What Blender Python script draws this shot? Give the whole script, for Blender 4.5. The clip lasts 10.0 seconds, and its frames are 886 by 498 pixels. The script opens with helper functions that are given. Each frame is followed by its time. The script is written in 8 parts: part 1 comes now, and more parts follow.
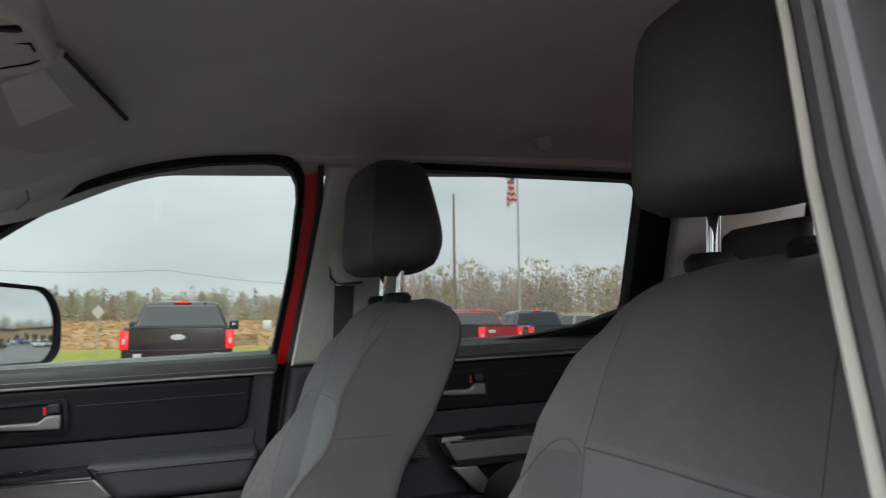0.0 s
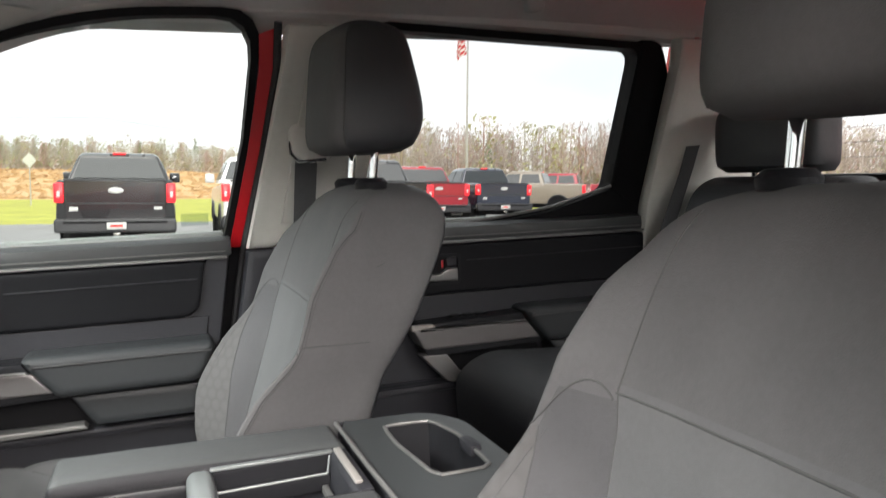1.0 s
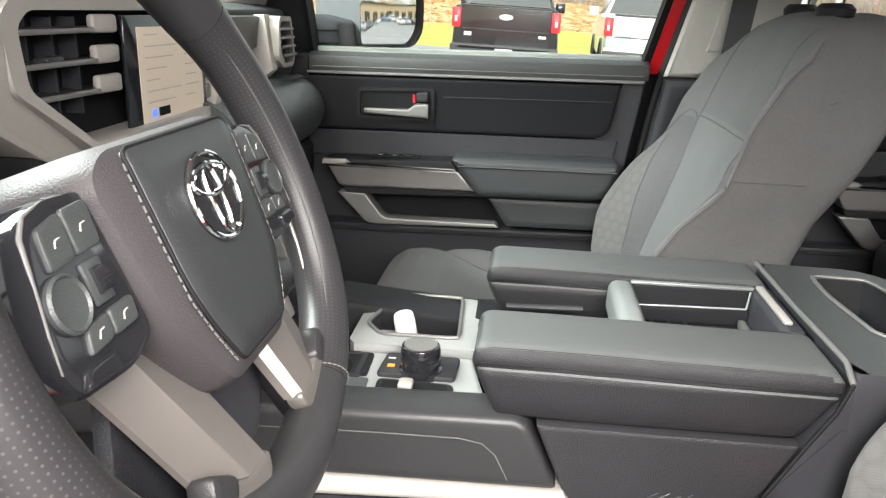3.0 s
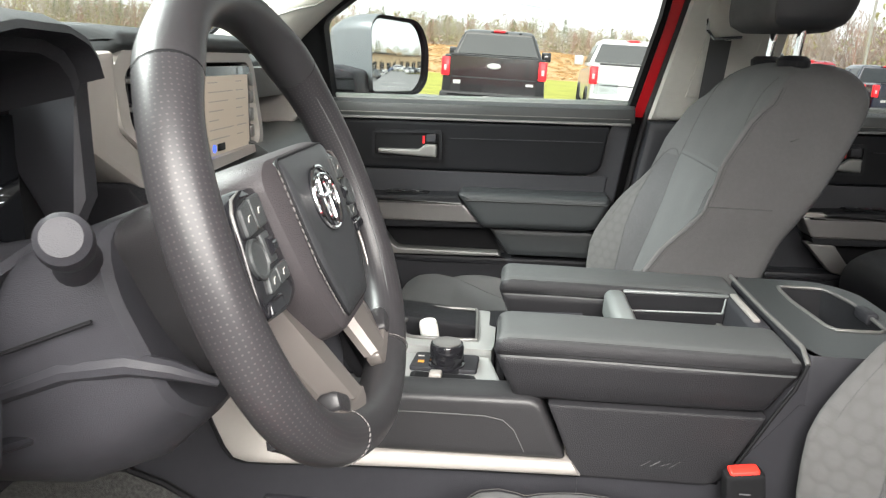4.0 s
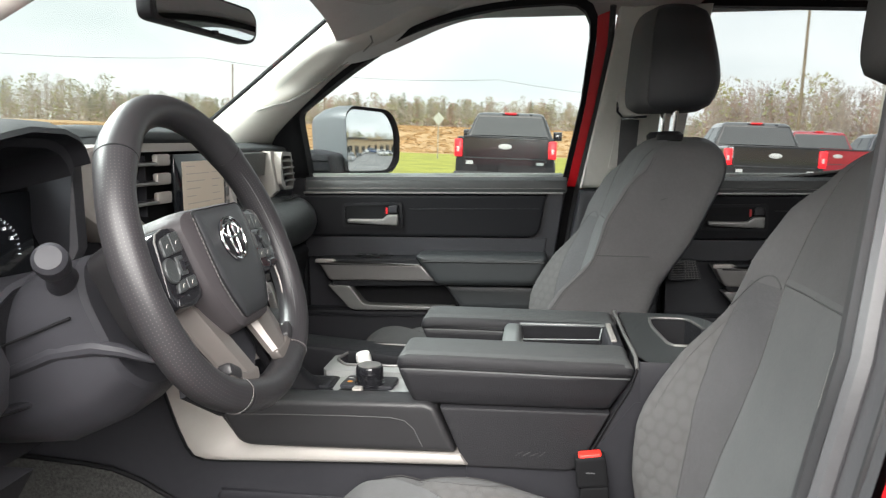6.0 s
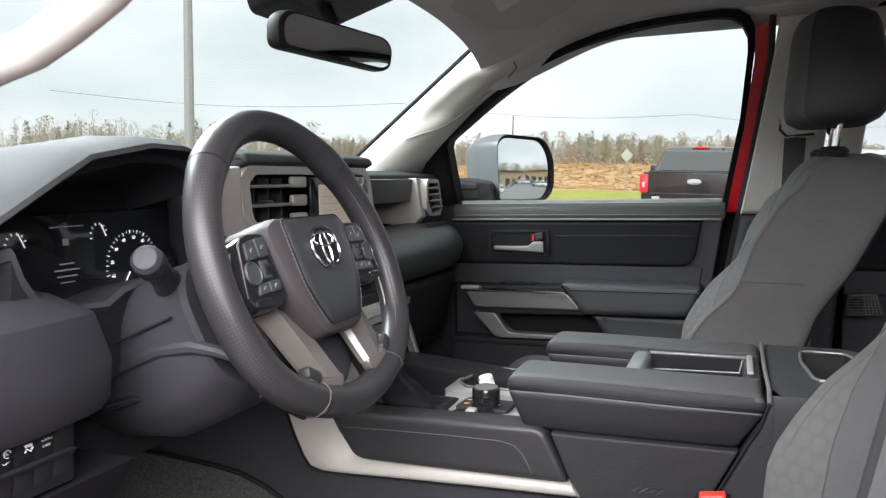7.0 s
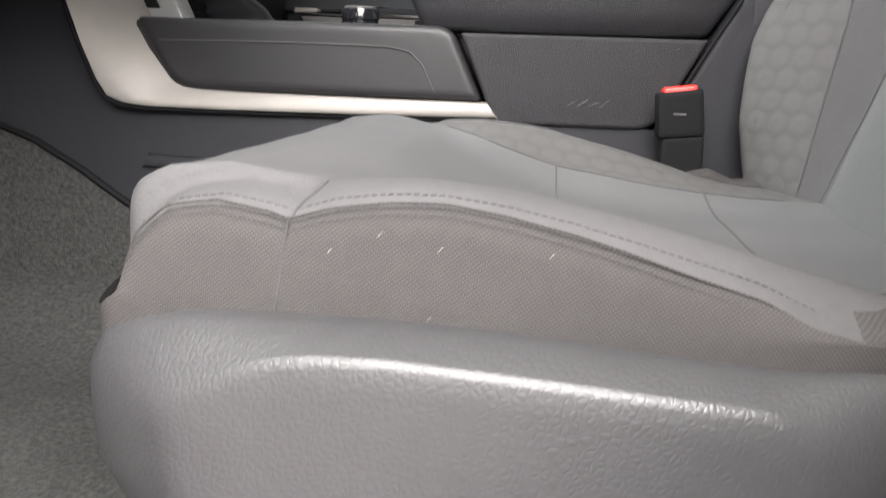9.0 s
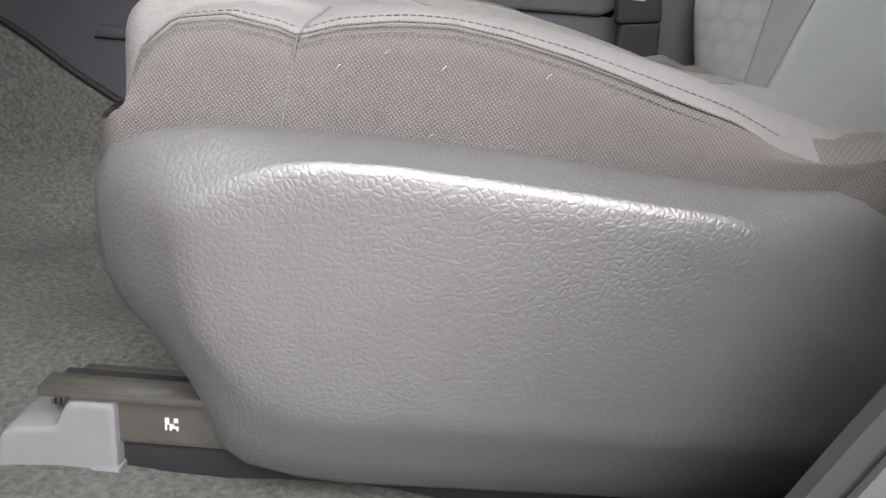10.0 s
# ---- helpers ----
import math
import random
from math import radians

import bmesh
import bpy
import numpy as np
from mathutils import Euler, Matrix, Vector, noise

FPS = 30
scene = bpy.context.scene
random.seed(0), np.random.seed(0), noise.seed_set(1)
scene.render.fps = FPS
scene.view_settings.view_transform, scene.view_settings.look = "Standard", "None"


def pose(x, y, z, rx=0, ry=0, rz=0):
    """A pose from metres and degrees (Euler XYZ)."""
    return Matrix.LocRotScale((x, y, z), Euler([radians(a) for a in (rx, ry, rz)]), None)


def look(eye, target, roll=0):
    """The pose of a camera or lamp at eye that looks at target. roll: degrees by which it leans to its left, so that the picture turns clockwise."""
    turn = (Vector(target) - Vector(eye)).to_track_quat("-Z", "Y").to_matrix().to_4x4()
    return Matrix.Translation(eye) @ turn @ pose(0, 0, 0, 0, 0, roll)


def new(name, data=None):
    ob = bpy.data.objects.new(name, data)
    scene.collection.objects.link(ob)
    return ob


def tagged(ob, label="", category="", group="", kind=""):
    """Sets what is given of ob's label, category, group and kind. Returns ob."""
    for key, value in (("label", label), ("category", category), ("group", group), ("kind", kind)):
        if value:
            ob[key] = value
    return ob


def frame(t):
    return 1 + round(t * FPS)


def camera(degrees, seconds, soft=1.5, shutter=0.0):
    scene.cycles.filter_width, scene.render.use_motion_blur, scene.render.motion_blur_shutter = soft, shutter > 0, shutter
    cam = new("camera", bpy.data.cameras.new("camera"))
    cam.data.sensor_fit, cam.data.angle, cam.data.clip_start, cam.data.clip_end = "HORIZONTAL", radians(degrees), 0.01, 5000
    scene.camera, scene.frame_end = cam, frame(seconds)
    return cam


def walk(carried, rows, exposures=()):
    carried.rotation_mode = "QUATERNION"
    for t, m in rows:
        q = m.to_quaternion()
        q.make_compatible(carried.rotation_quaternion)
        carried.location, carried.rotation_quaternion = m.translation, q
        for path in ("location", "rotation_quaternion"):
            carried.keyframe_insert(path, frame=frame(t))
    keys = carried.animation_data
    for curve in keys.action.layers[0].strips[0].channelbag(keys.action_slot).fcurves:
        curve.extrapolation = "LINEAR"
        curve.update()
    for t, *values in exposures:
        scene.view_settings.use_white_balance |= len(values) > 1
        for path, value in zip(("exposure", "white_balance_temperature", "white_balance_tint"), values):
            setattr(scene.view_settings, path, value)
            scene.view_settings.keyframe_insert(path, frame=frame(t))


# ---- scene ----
# The cabin is built level in its own axes (x to the rear, y to the passenger side); CAR gives the truck its rake.
CAR = pose(0, 0, 0, 0, -2.35, 0)
cam = camera(59.9, 10.0, soft=1.2, shutter=0.25)
PATH = [
    (0, (0.261, -1.006, 1.336), (0.842, 0.899, 1.518), -2.9),
    (0.5, (0.249, -0.854, 1.388), (1.016, 0.992, 1.452), -2.9),
    (1, (0.257, -0.831, 1.395), (0.956, 1.032, 1.196), -1.8),
    (1.5, (0.252, -0.82, 1.389), (0.771, 1.066, 0.973), -0.7),
    (2, (0.227, -0.81, 1.384), (0.476, 1.098, 0.837), -0.3),
    (2.5, (0.186, -0.813, 1.375), (0.178, 1.096, 0.779), 0.7),
    (3, (0.163, -0.821, 1.367), (-0.036, 1.079, 0.772), 1.5),
    (4.5, (0.132, -1.087, 1.376), (0.02, 0.868, 0.969), 1.0),
    (5, (0.149, -1.154, 1.385), (0.147, 0.813, 1.023), 0.7),
    (6.5, (0.408, -1.245, 1.364), (-0.096, 0.676, 1.134), -1.1),
    (7, (0.43, -1.189, 1.338), (-0.284, 0.672, 1.165), -1.1),
    (7.5, (0.435, -1.054, 1.229), (-0.277, 0.811, 1.111), -0.1),
    (8, (0.377, -0.959, 1.1), (-0.167, 0.958, 0.924), 0.2),
    (8.5, (0.319, -0.957, 1.023), (-0.051, 0.982, 0.7), 0.7),
    (9, (0.264, -0.965, 0.95), (0.059, 0.97, 0.487), 2.0),
    (9.5, (0.237, -0.989, 0.921), (0.164, 0.924, 0.342), 3.5),
    (10, (0.239, -1.001, 0.91), (0.225, 0.893, 0.267), 4.6),
]
EXPOSURES = [(0.0, -0.2, 6400, 7), (0.4, 0.45, 6700, 14), (1.0, 0.78, 6800, 14), (2.0, 1.14, 6800, 15), (3.0, 1.12, 6800, 10), (4.5, 0.72, 6750, 10), (5.0, 0.62, 6700, 10), (6.5, 0.45, 6600, 10), (7.0, 0.35, 6450, 14), (7.5, 0.22, 6300, 16), (8.0, 0.12, 6650, 16), (8.5, 0.52, 6750, 13), (9.5, 0.62, 6600, 12), (10.0, 0.78, 6600, 11)]
walk(cam, [(t, CAR @ look(eye, target, roll)) for t, eye, target, roll in PATH], EXPOSURES)

# ---- world and light ----
SUN_EL, SUN_AZ = 48, 205
world = bpy.data.worlds.new("overcast_sky")
scene.world = world
world.use_nodes = True
wn, wl = world.node_tree.nodes, world.node_tree.links
wn.clear()
w_out = wn.new("ShaderNodeOutputWorld")
w_bg = wn.new("ShaderNodeBackground")
w_sky = wn.new("ShaderNodeTexSky")
w_sky.sky_type, w_sky.sun_disc = "NISHITA", False
w_sky.sun_elevation, w_sky.sun_rotation = radians(SUN_EL), radians(SUN_AZ)
w_sky.dust_density = 4.0
w_co = wn.new("ShaderNodeTexCoord")
w_map = wn.new("ShaderNodeMapping")
w_map.inputs["Scale"].default_value = (1.0, 1.0, 3.2)
w_no = wn.new("ShaderNodeTexNoise")
w_no.inputs["Scale"].default_value, w_no.inputs["Detail"].default_value = 2.6, 5.0
w_ramp = wn.new("ShaderNodeValToRGB")
w_ramp.color_ramp.elements[0].position, w_ramp.color_ramp.elements[0].color = 0.32, (8.2, 8.9, 9.2, 1)
w_ramp.color_ramp.elements[1].position, w_ramp.color_ramp.elements[1].color = 0.68, (11.6, 11.8, 11.9, 1)
w_mix = wn.new("ShaderNodeMix")
w_mix.data_type = "RGBA"
w_mix.inputs["Factor"].default_value = 0.93
wl.new(w_co.outputs["Generated"], w_map.inputs["Vector"])
wl.new(w_map.outputs["Vector"], w_no.inputs["Vector"])
wl.new(w_no.outputs["Fac"], w_ramp.inputs["Fac"])
wl.new(w_sky.outputs["Color"], w_mix.inputs["A"])
wl.new(w_ramp.outputs["Color"], w_mix.inputs["B"])
wl.new(w_mix.outputs["Result"], w_bg.inputs["Color"])
w_bg.inputs["Strength"].default_value = 0.1
wl.new(w_bg.outputs["Background"], w_out.inputs["Surface"])

sun = new("sun", bpy.data.lights.new("sun", "SUN"))
sun.data.energy, sun.data.angle, sun.data.color = 2.4, radians(60), (1.0, 0.97, 0.93)
sun.matrix_basis = look((-5, -12, 15), (0, 0, 0))

# Added lamp for sky light at the wide open driver's door, stronger than the sky.
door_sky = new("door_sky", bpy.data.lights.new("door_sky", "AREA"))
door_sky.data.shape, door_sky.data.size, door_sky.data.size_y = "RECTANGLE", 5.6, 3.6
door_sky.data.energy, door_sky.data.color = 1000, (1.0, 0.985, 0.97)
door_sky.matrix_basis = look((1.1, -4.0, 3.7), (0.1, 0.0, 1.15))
# Added lamp for sky light through the windscreen, stronger than the sky.
screen_sky = new("screen_sky", bpy.data.lights.new("screen_sky", "AREA"))
screen_sky.data.shape, screen_sky.data.size, screen_sky.data.size_y = "RECTANGLE", 1.2, 0.5
screen_sky.data.energy, screen_sky.data.color = 110, (0.95, 0.98, 1.0)
screen_sky.matrix_basis = CAR @ look((-1.25, 0.0, 2.35), (0.2, 0.05, 1.2))

# ---- materials ----
def material(name, color, rough=0.6, metal=0.0, var=0.12, scale=8.0, bump=0.0, bscale=400.0, kind="noise", spec=0.5, coat=0.0, second=None, island=False):
    """A surface with slow stains and a fine grain: color varied by var at scale, relief of bump at bscale."""
    m = bpy.data.materials.new(name)
    m.use_nodes = True
    nd, lk = m.node_tree.nodes, m.node_tree.links
    b = nd["Principled BSDF"]
    b.inputs["Roughness"].default_value, b.inputs["Metallic"].default_value = rough, metal
    b.inputs["Specular IOR Level"].default_value, b.inputs["Coat Weight"].default_value = spec, coat
    co = nd.new("ShaderNodeTexCoord")
    n1 = nd.new("ShaderNodeTexNoise")
    n1.inputs["Scale"].default_value, n1.inputs["Detail"].default_value = scale, 5.0
    lk.new(co.outputs["Object"], n1.inputs["Vector"])
    n2 = nd.new("ShaderNodeTexNoise")
    n2.inputs["Scale"].default_value, n2.inputs["Detail"].default_value = scale * 14, 3.0
    lk.new(co.outputs["Object"], n2.inputs["Vector"])
    add = nd.new("ShaderNodeMath")
    add.operation = "MULTIPLY_ADD"
    lk.new(n2.outputs["Fac"], add.inputs[0])
    add.inputs[1].default_value = 0.5
    lk.new(n1.outputs["Fac"], add.inputs[2])
    ramp = nd.new("ShaderNodeValToRGB")
    lo = tuple(c * (1 - var) for c in color) if second is None else second
    hi = tuple(min(1, c * (1 + var)) for c in color)
    ramp.color_ramp.elements[0].position, ramp.color_ramp.elements[0].color = 0.5, (*lo, 1)
    ramp.color_ramp.elements[1].position, ramp.color_ramp.elements[1].color = 1.0, (*hi, 1)
    lk.new(add.outputs[0], ramp.inputs["Fac"])
    lk.new(ramp.outputs["Color"], b.inputs["Base Color"])
    rr = nd.new("ShaderNodeMapRange")
    rr.inputs["To Min"].default_value, rr.inputs["To Max"].default_value = max(0, rough - 0.06), min(1, rough + 0.06)
    lk.new(n1.outputs["Fac"], rr.inputs["Value"])
    lk.new(rr.outputs["Result"], b.inputs["Roughness"])
    if bump:
        if kind == "leather":
            t = nd.new("ShaderNodeTexVoronoi")
            t.feature = "DISTANCE_TO_EDGE"
            t.inputs["Scale"].default_value = bscale
            lk.new(co.outputs["Object"], t.inputs["Vector"])
            mr = nd.new("ShaderNodeMapRange")
            mr.inputs["From Max"].default_value = 0.25
            lk.new(t.outputs["Distance"], mr.inputs["Value"])
            h = mr.outputs["Result"]
        elif kind == "weave":
            mp = nd.new("ShaderNodeMapping")
            mp.inputs["Rotation"].default_value = (0, radians(38), 0)
            lk.new(co.outputs["Object"], mp.inputs["Vector"])
            wv = nd.new("ShaderNodeTexWave")
            wv.bands_direction = "X"
            wv.inputs["Scale"].default_value, wv.inputs["Distortion"].default_value = bscale, 1.2
            lk.new(mp.outputs["Vector"], wv.inputs["Vector"])
            w2 = nd.new("ShaderNodeTexWave")
            w2.bands_direction = "Z"
            w2.inputs["Scale"].default_value, w2.inputs["Distortion"].default_value = bscale, 1.2
            lk.new(mp.outputs["Vector"], w2.inputs["Vector"])
            mu = nd.new("ShaderNodeMath")
            mu.operation = "MULTIPLY"
            lk.new(wv.outputs["Fac"], mu.inputs[0])
            lk.new(w2.outputs["Fac"], mu.inputs[1])
            h = mu.outputs[0]
            dk = nd.new("ShaderNodeMapRange")
            dk.inputs["To Min"].default_value, dk.inputs["To Max"].default_value = 0.72, 1.2
            lk.new(h, dk.inputs["Value"])
            tn = nd.new("ShaderNodeVectorMath")
            tn.operation = "SCALE"
            lk.new(ramp.outputs["Color"], tn.inputs[0])
            lk.new(dk.outputs["Result"], tn.inputs["Scale"])
            lk.new(tn.outputs[0], b.inputs["Base Color"])
        else:
            t = nd.new("ShaderNodeTexNoise")
            t.inputs["Scale"].default_value, t.inputs["Detail"].default_value = bscale, 2.0
            lk.new(co.outputs["Object"], t.inputs["Vector"])
            h = t.outputs["Fac"]
        bp = nd.new("ShaderNodeBump")
        bp.inputs["Strength"].default_value, bp.inputs["Distance"].default_value = bump, 0.001
        lk.new(h, bp.inputs["Height"])
        lk.new(bp.outputs["Normal"], b.inputs["Normal"])
    return m


def scale_fabric(name, base, raised, across=0.0225, along=0.039):
    """Seat fabric embossed with staggered rows of rounded scales; UV holds metres along the cloth."""
    m = material(name, base, 0.9, var=0.08, bump=0.3, bscale=330, kind="weave", spec=0.25)
    nd, lk = m.node_tree.nodes, m.node_tree.links
    b = nd["Principled BSDF"]
    co = nd.new("ShaderNodeTexCoord")
    near = []
    for shift in (0.0, 0.5):
        mp = nd.new("ShaderNodeMapping")
        mp.inputs["Scale"].default_value = (1 / across, 1 / along, 0.0)
        mp.inputs["Location"].default_value = (shift, shift, 0.0)
        lk.new(co.outputs["UV"], mp.inputs["Vector"])
        fr = nd.new("ShaderNodeVectorMath")
        fr.operation = "FRACTION"
        lk.new(mp.outputs["Vector"], fr.inputs[0])
        sb = nd.new("ShaderNodeVectorMath")
        sb.operation = "MULTIPLY_ADD"
        sb.inputs[1].default_value, sb.inputs[2].default_value = (1.0, along / across, 0.0), (-0.5, -0.5 * along / across, 0.0)
        lk.new(fr.outputs[0], sb.inputs[0])
        ds = nd.new("ShaderNodeVectorMath")
        ds.operation = "LENGTH"
        lk.new(sb.outputs[0], ds.inputs[0])
        near.append(ds.outputs["Value"])
    mn = nd.new("ShaderNodeMath")
    mn.operation = "MINIMUM"
    lk.new(near[0], mn.inputs[0])
    lk.new(near[1], mn.inputs[1])
    mr = nd.new("ShaderNodeMapRange")
    mr.interpolation_type = "SMOOTHSTEP"
    mr.inputs["From Min"].default_value, mr.inputs["From Max"].default_value = 0.2, 0.56
    mr.inputs["To Min"].default_value, mr.inputs["To Max"].default_value = 1.0, 0.0
    lk.new(mn.outputs[0], mr.inputs["Value"])
    # Gaps between scales slightly darker: part of the relief's shade sits in the colour.
    mx = nd.new("ShaderNodeMix")
    mx.data_type = "RGBA"
    mx.inputs["A"].default_value, mx.inputs["B"].default_value = (*base, 1), (*raised, 1)
    lk.new(mr.outputs["Result"], mx.inputs["Factor"])
    lk.new(mx.outputs["Result"], b.inputs["Base Color"])
    bp = nd.new("ShaderNodeBump")
    bp.inputs["Strength"].default_value, bp.inputs["Distance"].default_value = 0.2, 0.004
    lk.new(mr.outputs["Result"], bp.inputs["Height"])
    old = b.inputs["Normal"].links[0].from_socket
    lk.new(old, bp.inputs["Normal"])
    lk.new(bp.outputs["Normal"], b.inputs["Normal"])
    return m


def perforated(name, color):
    """Smooth black leather with rows of pin holes."""
    m = material(name, color, 0.38, var=0.06, spec=0.28)
    nd, lk = m.node_tree.nodes, m.node_tree.links
    b = nd["Principled BSDF"]
    co = nd.new("ShaderNodeTexCoord")
    v = nd.new("ShaderNodeTexVoronoi")
    v.inputs["Scale"].default_value, v.inputs["Randomness"].default_value = 290.0, 0.0
    lk.new(co.outputs["UV"], v.inputs["Vector"])
    mr = nd.new("ShaderNodeMapRange")
    mr.inputs["From Min"].default_value, mr.inputs["From Max"].default_value = 0.12, 0.2
    lk.new(v.outputs["Distance"], mr.inputs["Value"])
    mx = nd.new("ShaderNodeMix")
    mx.data_type = "RGBA"
    mx.inputs["A"].default_value, mx.inputs["B"].default_value = (0.042, 0.04, 0.039, 1), (*color, 1)
    lk.new(mr.outputs["Result"], mx.inputs["Factor"])
    lk.new(mx.outputs["Result"], b.inputs["Base Color"])
    return m


def glass(name, tint, rough=0.0):
    m = bpy.data.materials.new(name)
    m.use_nodes = True
    nd, lk = m.node_tree.nodes, m.node_tree.links
    nd.clear()
    out = nd.new("ShaderNodeOutputMaterial")
    tr = nd.new("ShaderNodeBsdfTransparent")
    tr.inputs["Color"].default_value = (*tint, 1)
    gl = nd.new("ShaderNodeBsdfGlossy")
    gl.inputs["Roughness"].default_value = rough
    lw = nd.new("ShaderNodeLayerWeight")
    lw.inputs["Blend"].default_value = 0.5
    pw = nd.new("ShaderNodeMath")
    pw.operation = "POWER"
    pw.inputs[1].default_value = 5.0
    lk.new(lw.outputs["Facing"], pw.inputs[0])
    fr = nd.new("ShaderNodeMath")
    fr.operation = "MULTIPLY_ADD"
    fr.inputs[1].default_value, fr.inputs[2].default_value = 0.5, 0.03
    lk.new(pw.outputs[0], fr.inputs[0])
    mx = nd.new("ShaderNodeMixShader")
    lk.new(fr.outputs[0], mx.inputs["Fac"])
    lk.new(tr.outputs["BSDF"], mx.inputs[1])
    lk.new(gl.outputs["BSDF"], mx.inputs[2])
    lk.new(mx.outputs["Shader"], out.inputs["Surface"])
    return m


def glow(name, color, strength):
    m = bpy.data.materials.new(name)
    m.use_nodes = True
    b = m.node_tree.nodes["Principled BSDF"]
    b.inputs["Base Color"].default_value = (*color, 1)
    b.inputs["Emission Color"].default_value, b.inputs["Emission Strength"].default_value = (*color, 1), strength
    b.inputs["Roughness"].default_value = 0.3
    return m


FABRIC = material("grey_seat_fabric", (0.084, 0.0823, 0.084), 0.92, var=0.09, scale=12, bump=0.5, bscale=620, spec=0.25)
FABRIC_IN = material("smooth_grey_insert_fabric", (0.0912, 0.0912, 0.0937), 0.9, var=0.07, scale=14, bump=0.25, bscale=900, spec=0.28)
FABRIC_SIDE = material("twill_grey_fabric", (0.0655, 0.0613, 0.0605), 0.95, var=0.1, scale=9, bump=0.4, bscale=215, kind="weave", spec=0.2)
FABRIC_RIB = material("fine_ribbed_grey_fabric", (0.0806, 0.079, 0.0823), 0.92, var=0.08, scale=12, bump=0.3, bscale=420, kind="weave", spec=0.22)
SCALES = scale_fabric("embossed_scale_fabric", (0.072, 0.0695, 0.0695), (0.08, 0.0775, 0.0775))
VINYL = material("dark_seat_vinyl", (0.02, 0.021, 0.024), 0.55, var=0.08, bump=0.2, bscale=700, kind="leather")
THREAD = material("grey_thread", (0.05, 0.05, 0.052), 0.9, var=0.05)
SEAM = material("seam_thread", (0.055, 0.054, 0.055), 0.95, var=0.05)
PLASTIC = material("grained_charcoal_plastic", (0.024, 0.024, 0.028), 0.48, var=0.1, scale=6, bump=0.14, bscale=650, kind="leather", spec=0.2)
SHIELD = material("leather_grained_grey_plastic", (0.05, 0.0495, 0.052), 0.44, var=0.08, scale=5, bump=0.15, bscale=290, kind="leather", spec=0.7)
PLASTIC_D = material("black_grained_plastic", (0.013, 0.013, 0.015), 0.5, var=0.1, scale=6, bump=0.3, bscale=600, kind="leather", spec=0.12)
DASH = material("soft_grey_dash_skin", (0.032, 0.035, 0.036), 0.38, var=0.07, scale=5, bump=0.18, bscale=700, kind="leather", spec=0.45)
SOFT = material("black_soft_touch_vinyl", (0.009, 0.009, 0.0105), 0.45, var=0.08, scale=6, bump=0.3, bscale=500, kind="leather", spec=0.08)
# Lid tops lighter, lid sides darker: the light from above set in colour.
PAD = material("slate_armrest_lit_vinyl", (0.052, 0.054, 0.055), 0.55, var=0.06, scale=6, bump=0.2, bscale=650, kind="leather", spec=0.42)
PAD_SIDE = material("dark_panel_shaded_lid_vinyl", (0.017136, 0.0168, 0.0188), 0.42, var=0.08, scale=6, bump=0.3, bscale=520, kind="leather", spec=0.2)
SILVER = material("warm_satin_silver_trim", (0.275, 0.255, 0.24), 0.55, metal=0.2, var=0.05, scale=5, bump=0.04, bscale=900)
SILVER_D = material("dark_satin_metal_trim", (0.15, 0.146, 0.142), 0.4, metal=0.4, var=0.05, scale=6)
PIANO = material("gloss_black_panel", (0.012, 0.012, 0.014), 0.08, var=0.1, spec=0.5)
CHROME = material("polished_chrome", (0.85, 0.85, 0.86), 0.06, metal=1.0, var=0.02)
BLACK = material("flat_black", (0.009, 0.009, 0.01), 0.7, var=0.1, spec=0.1)
RUBBER = material("black_rubber_seal", (0.02, 0.02, 0.022), 0.6, var=0.15, bump=0.2, bscale=300)
SEAL_G = material("grey_door_seal", (0.075, 0.075, 0.08), 0.5, var=0.08, bump=0.2, bscale=300)
CREAM = material("light_grey_pillar_plastic", (0.5, 0.49, 0.455), 0.82, var=0.05, scale=5, bump=0.15, bscale=700, kind="leather", spec=0.25)
LINER = material("grey_knit_headliner", (0.5, 0.5, 0.485), 0.95, var=0.05, scale=8, bump=0.3, bscale=900, spec=0.15)
LINER_V = material("grey_visor_cloth", (0.42, 0.415, 0.4), 0.9, var=0.05, bump=0.2, bscale=700, spec=0.2)
CARPET = material("charcoal_carpet", (0.048, 0.048, 0.0465), 1.0, var=0.45, scale=240, bump=1.0, bscale=800, spec=0.1)
RED = material("red_body_paint", (0.5, 0.008, 0.014), 0.35, var=0.03, coat=0.35, spec=0.5)
RED_LENS = glow("red_lamp_lens", (0.75, 0.02, 0.02), 0.25)
BUCKLE_RED = material("bright_red_button", (0.8, 0.03, 0.02), 0.4, var=0.05)
LEATHER = material("grained_black_leather", (0.019, 0.0185, 0.02), 0.4, var=0.08, scale=8, bump=0.13, bscale=620, kind="leather", spec=0.36)
PERF = perforated("perforated_black_leather", (0.019, 0.018, 0.02))
BELT = material("grey_belt_webbing", (0.07, 0.072, 0.075), 0.85, var=0.1, bump=0.6, bscale=350, kind="weave")
STEEL = material("dull_zinc_steel", (0.2, 0.195, 0.18), 0.26, metal=0.9, var=0.2, scale=14)
GLASS = glass("clear_car_glass", (0.9, 0.93, 0.92))
GLASS_T = glass("privacy_tinted_glass", (0.84, 0.86, 0.86))
GLASS_W = glass("windscreen_glass", (0.74, 0.8, 0.775))
MIRROR = material("mirror_glass", (0.82, 0.84, 0.85), 0.01, metal=1.0, var=0.005)
WHITE_INK = material("white_print", (0.5, 0.5, 0.5), 0.6, var=0.02, spec=0.1)
GREY_INK = material("pale_grey_label", (0.55, 0.55, 0.53), 0.6, var=0.06, scale=30)
DIM_INK = material("dark_grey_print", (0.1, 0.1, 0.105), 0.5, var=0.03)
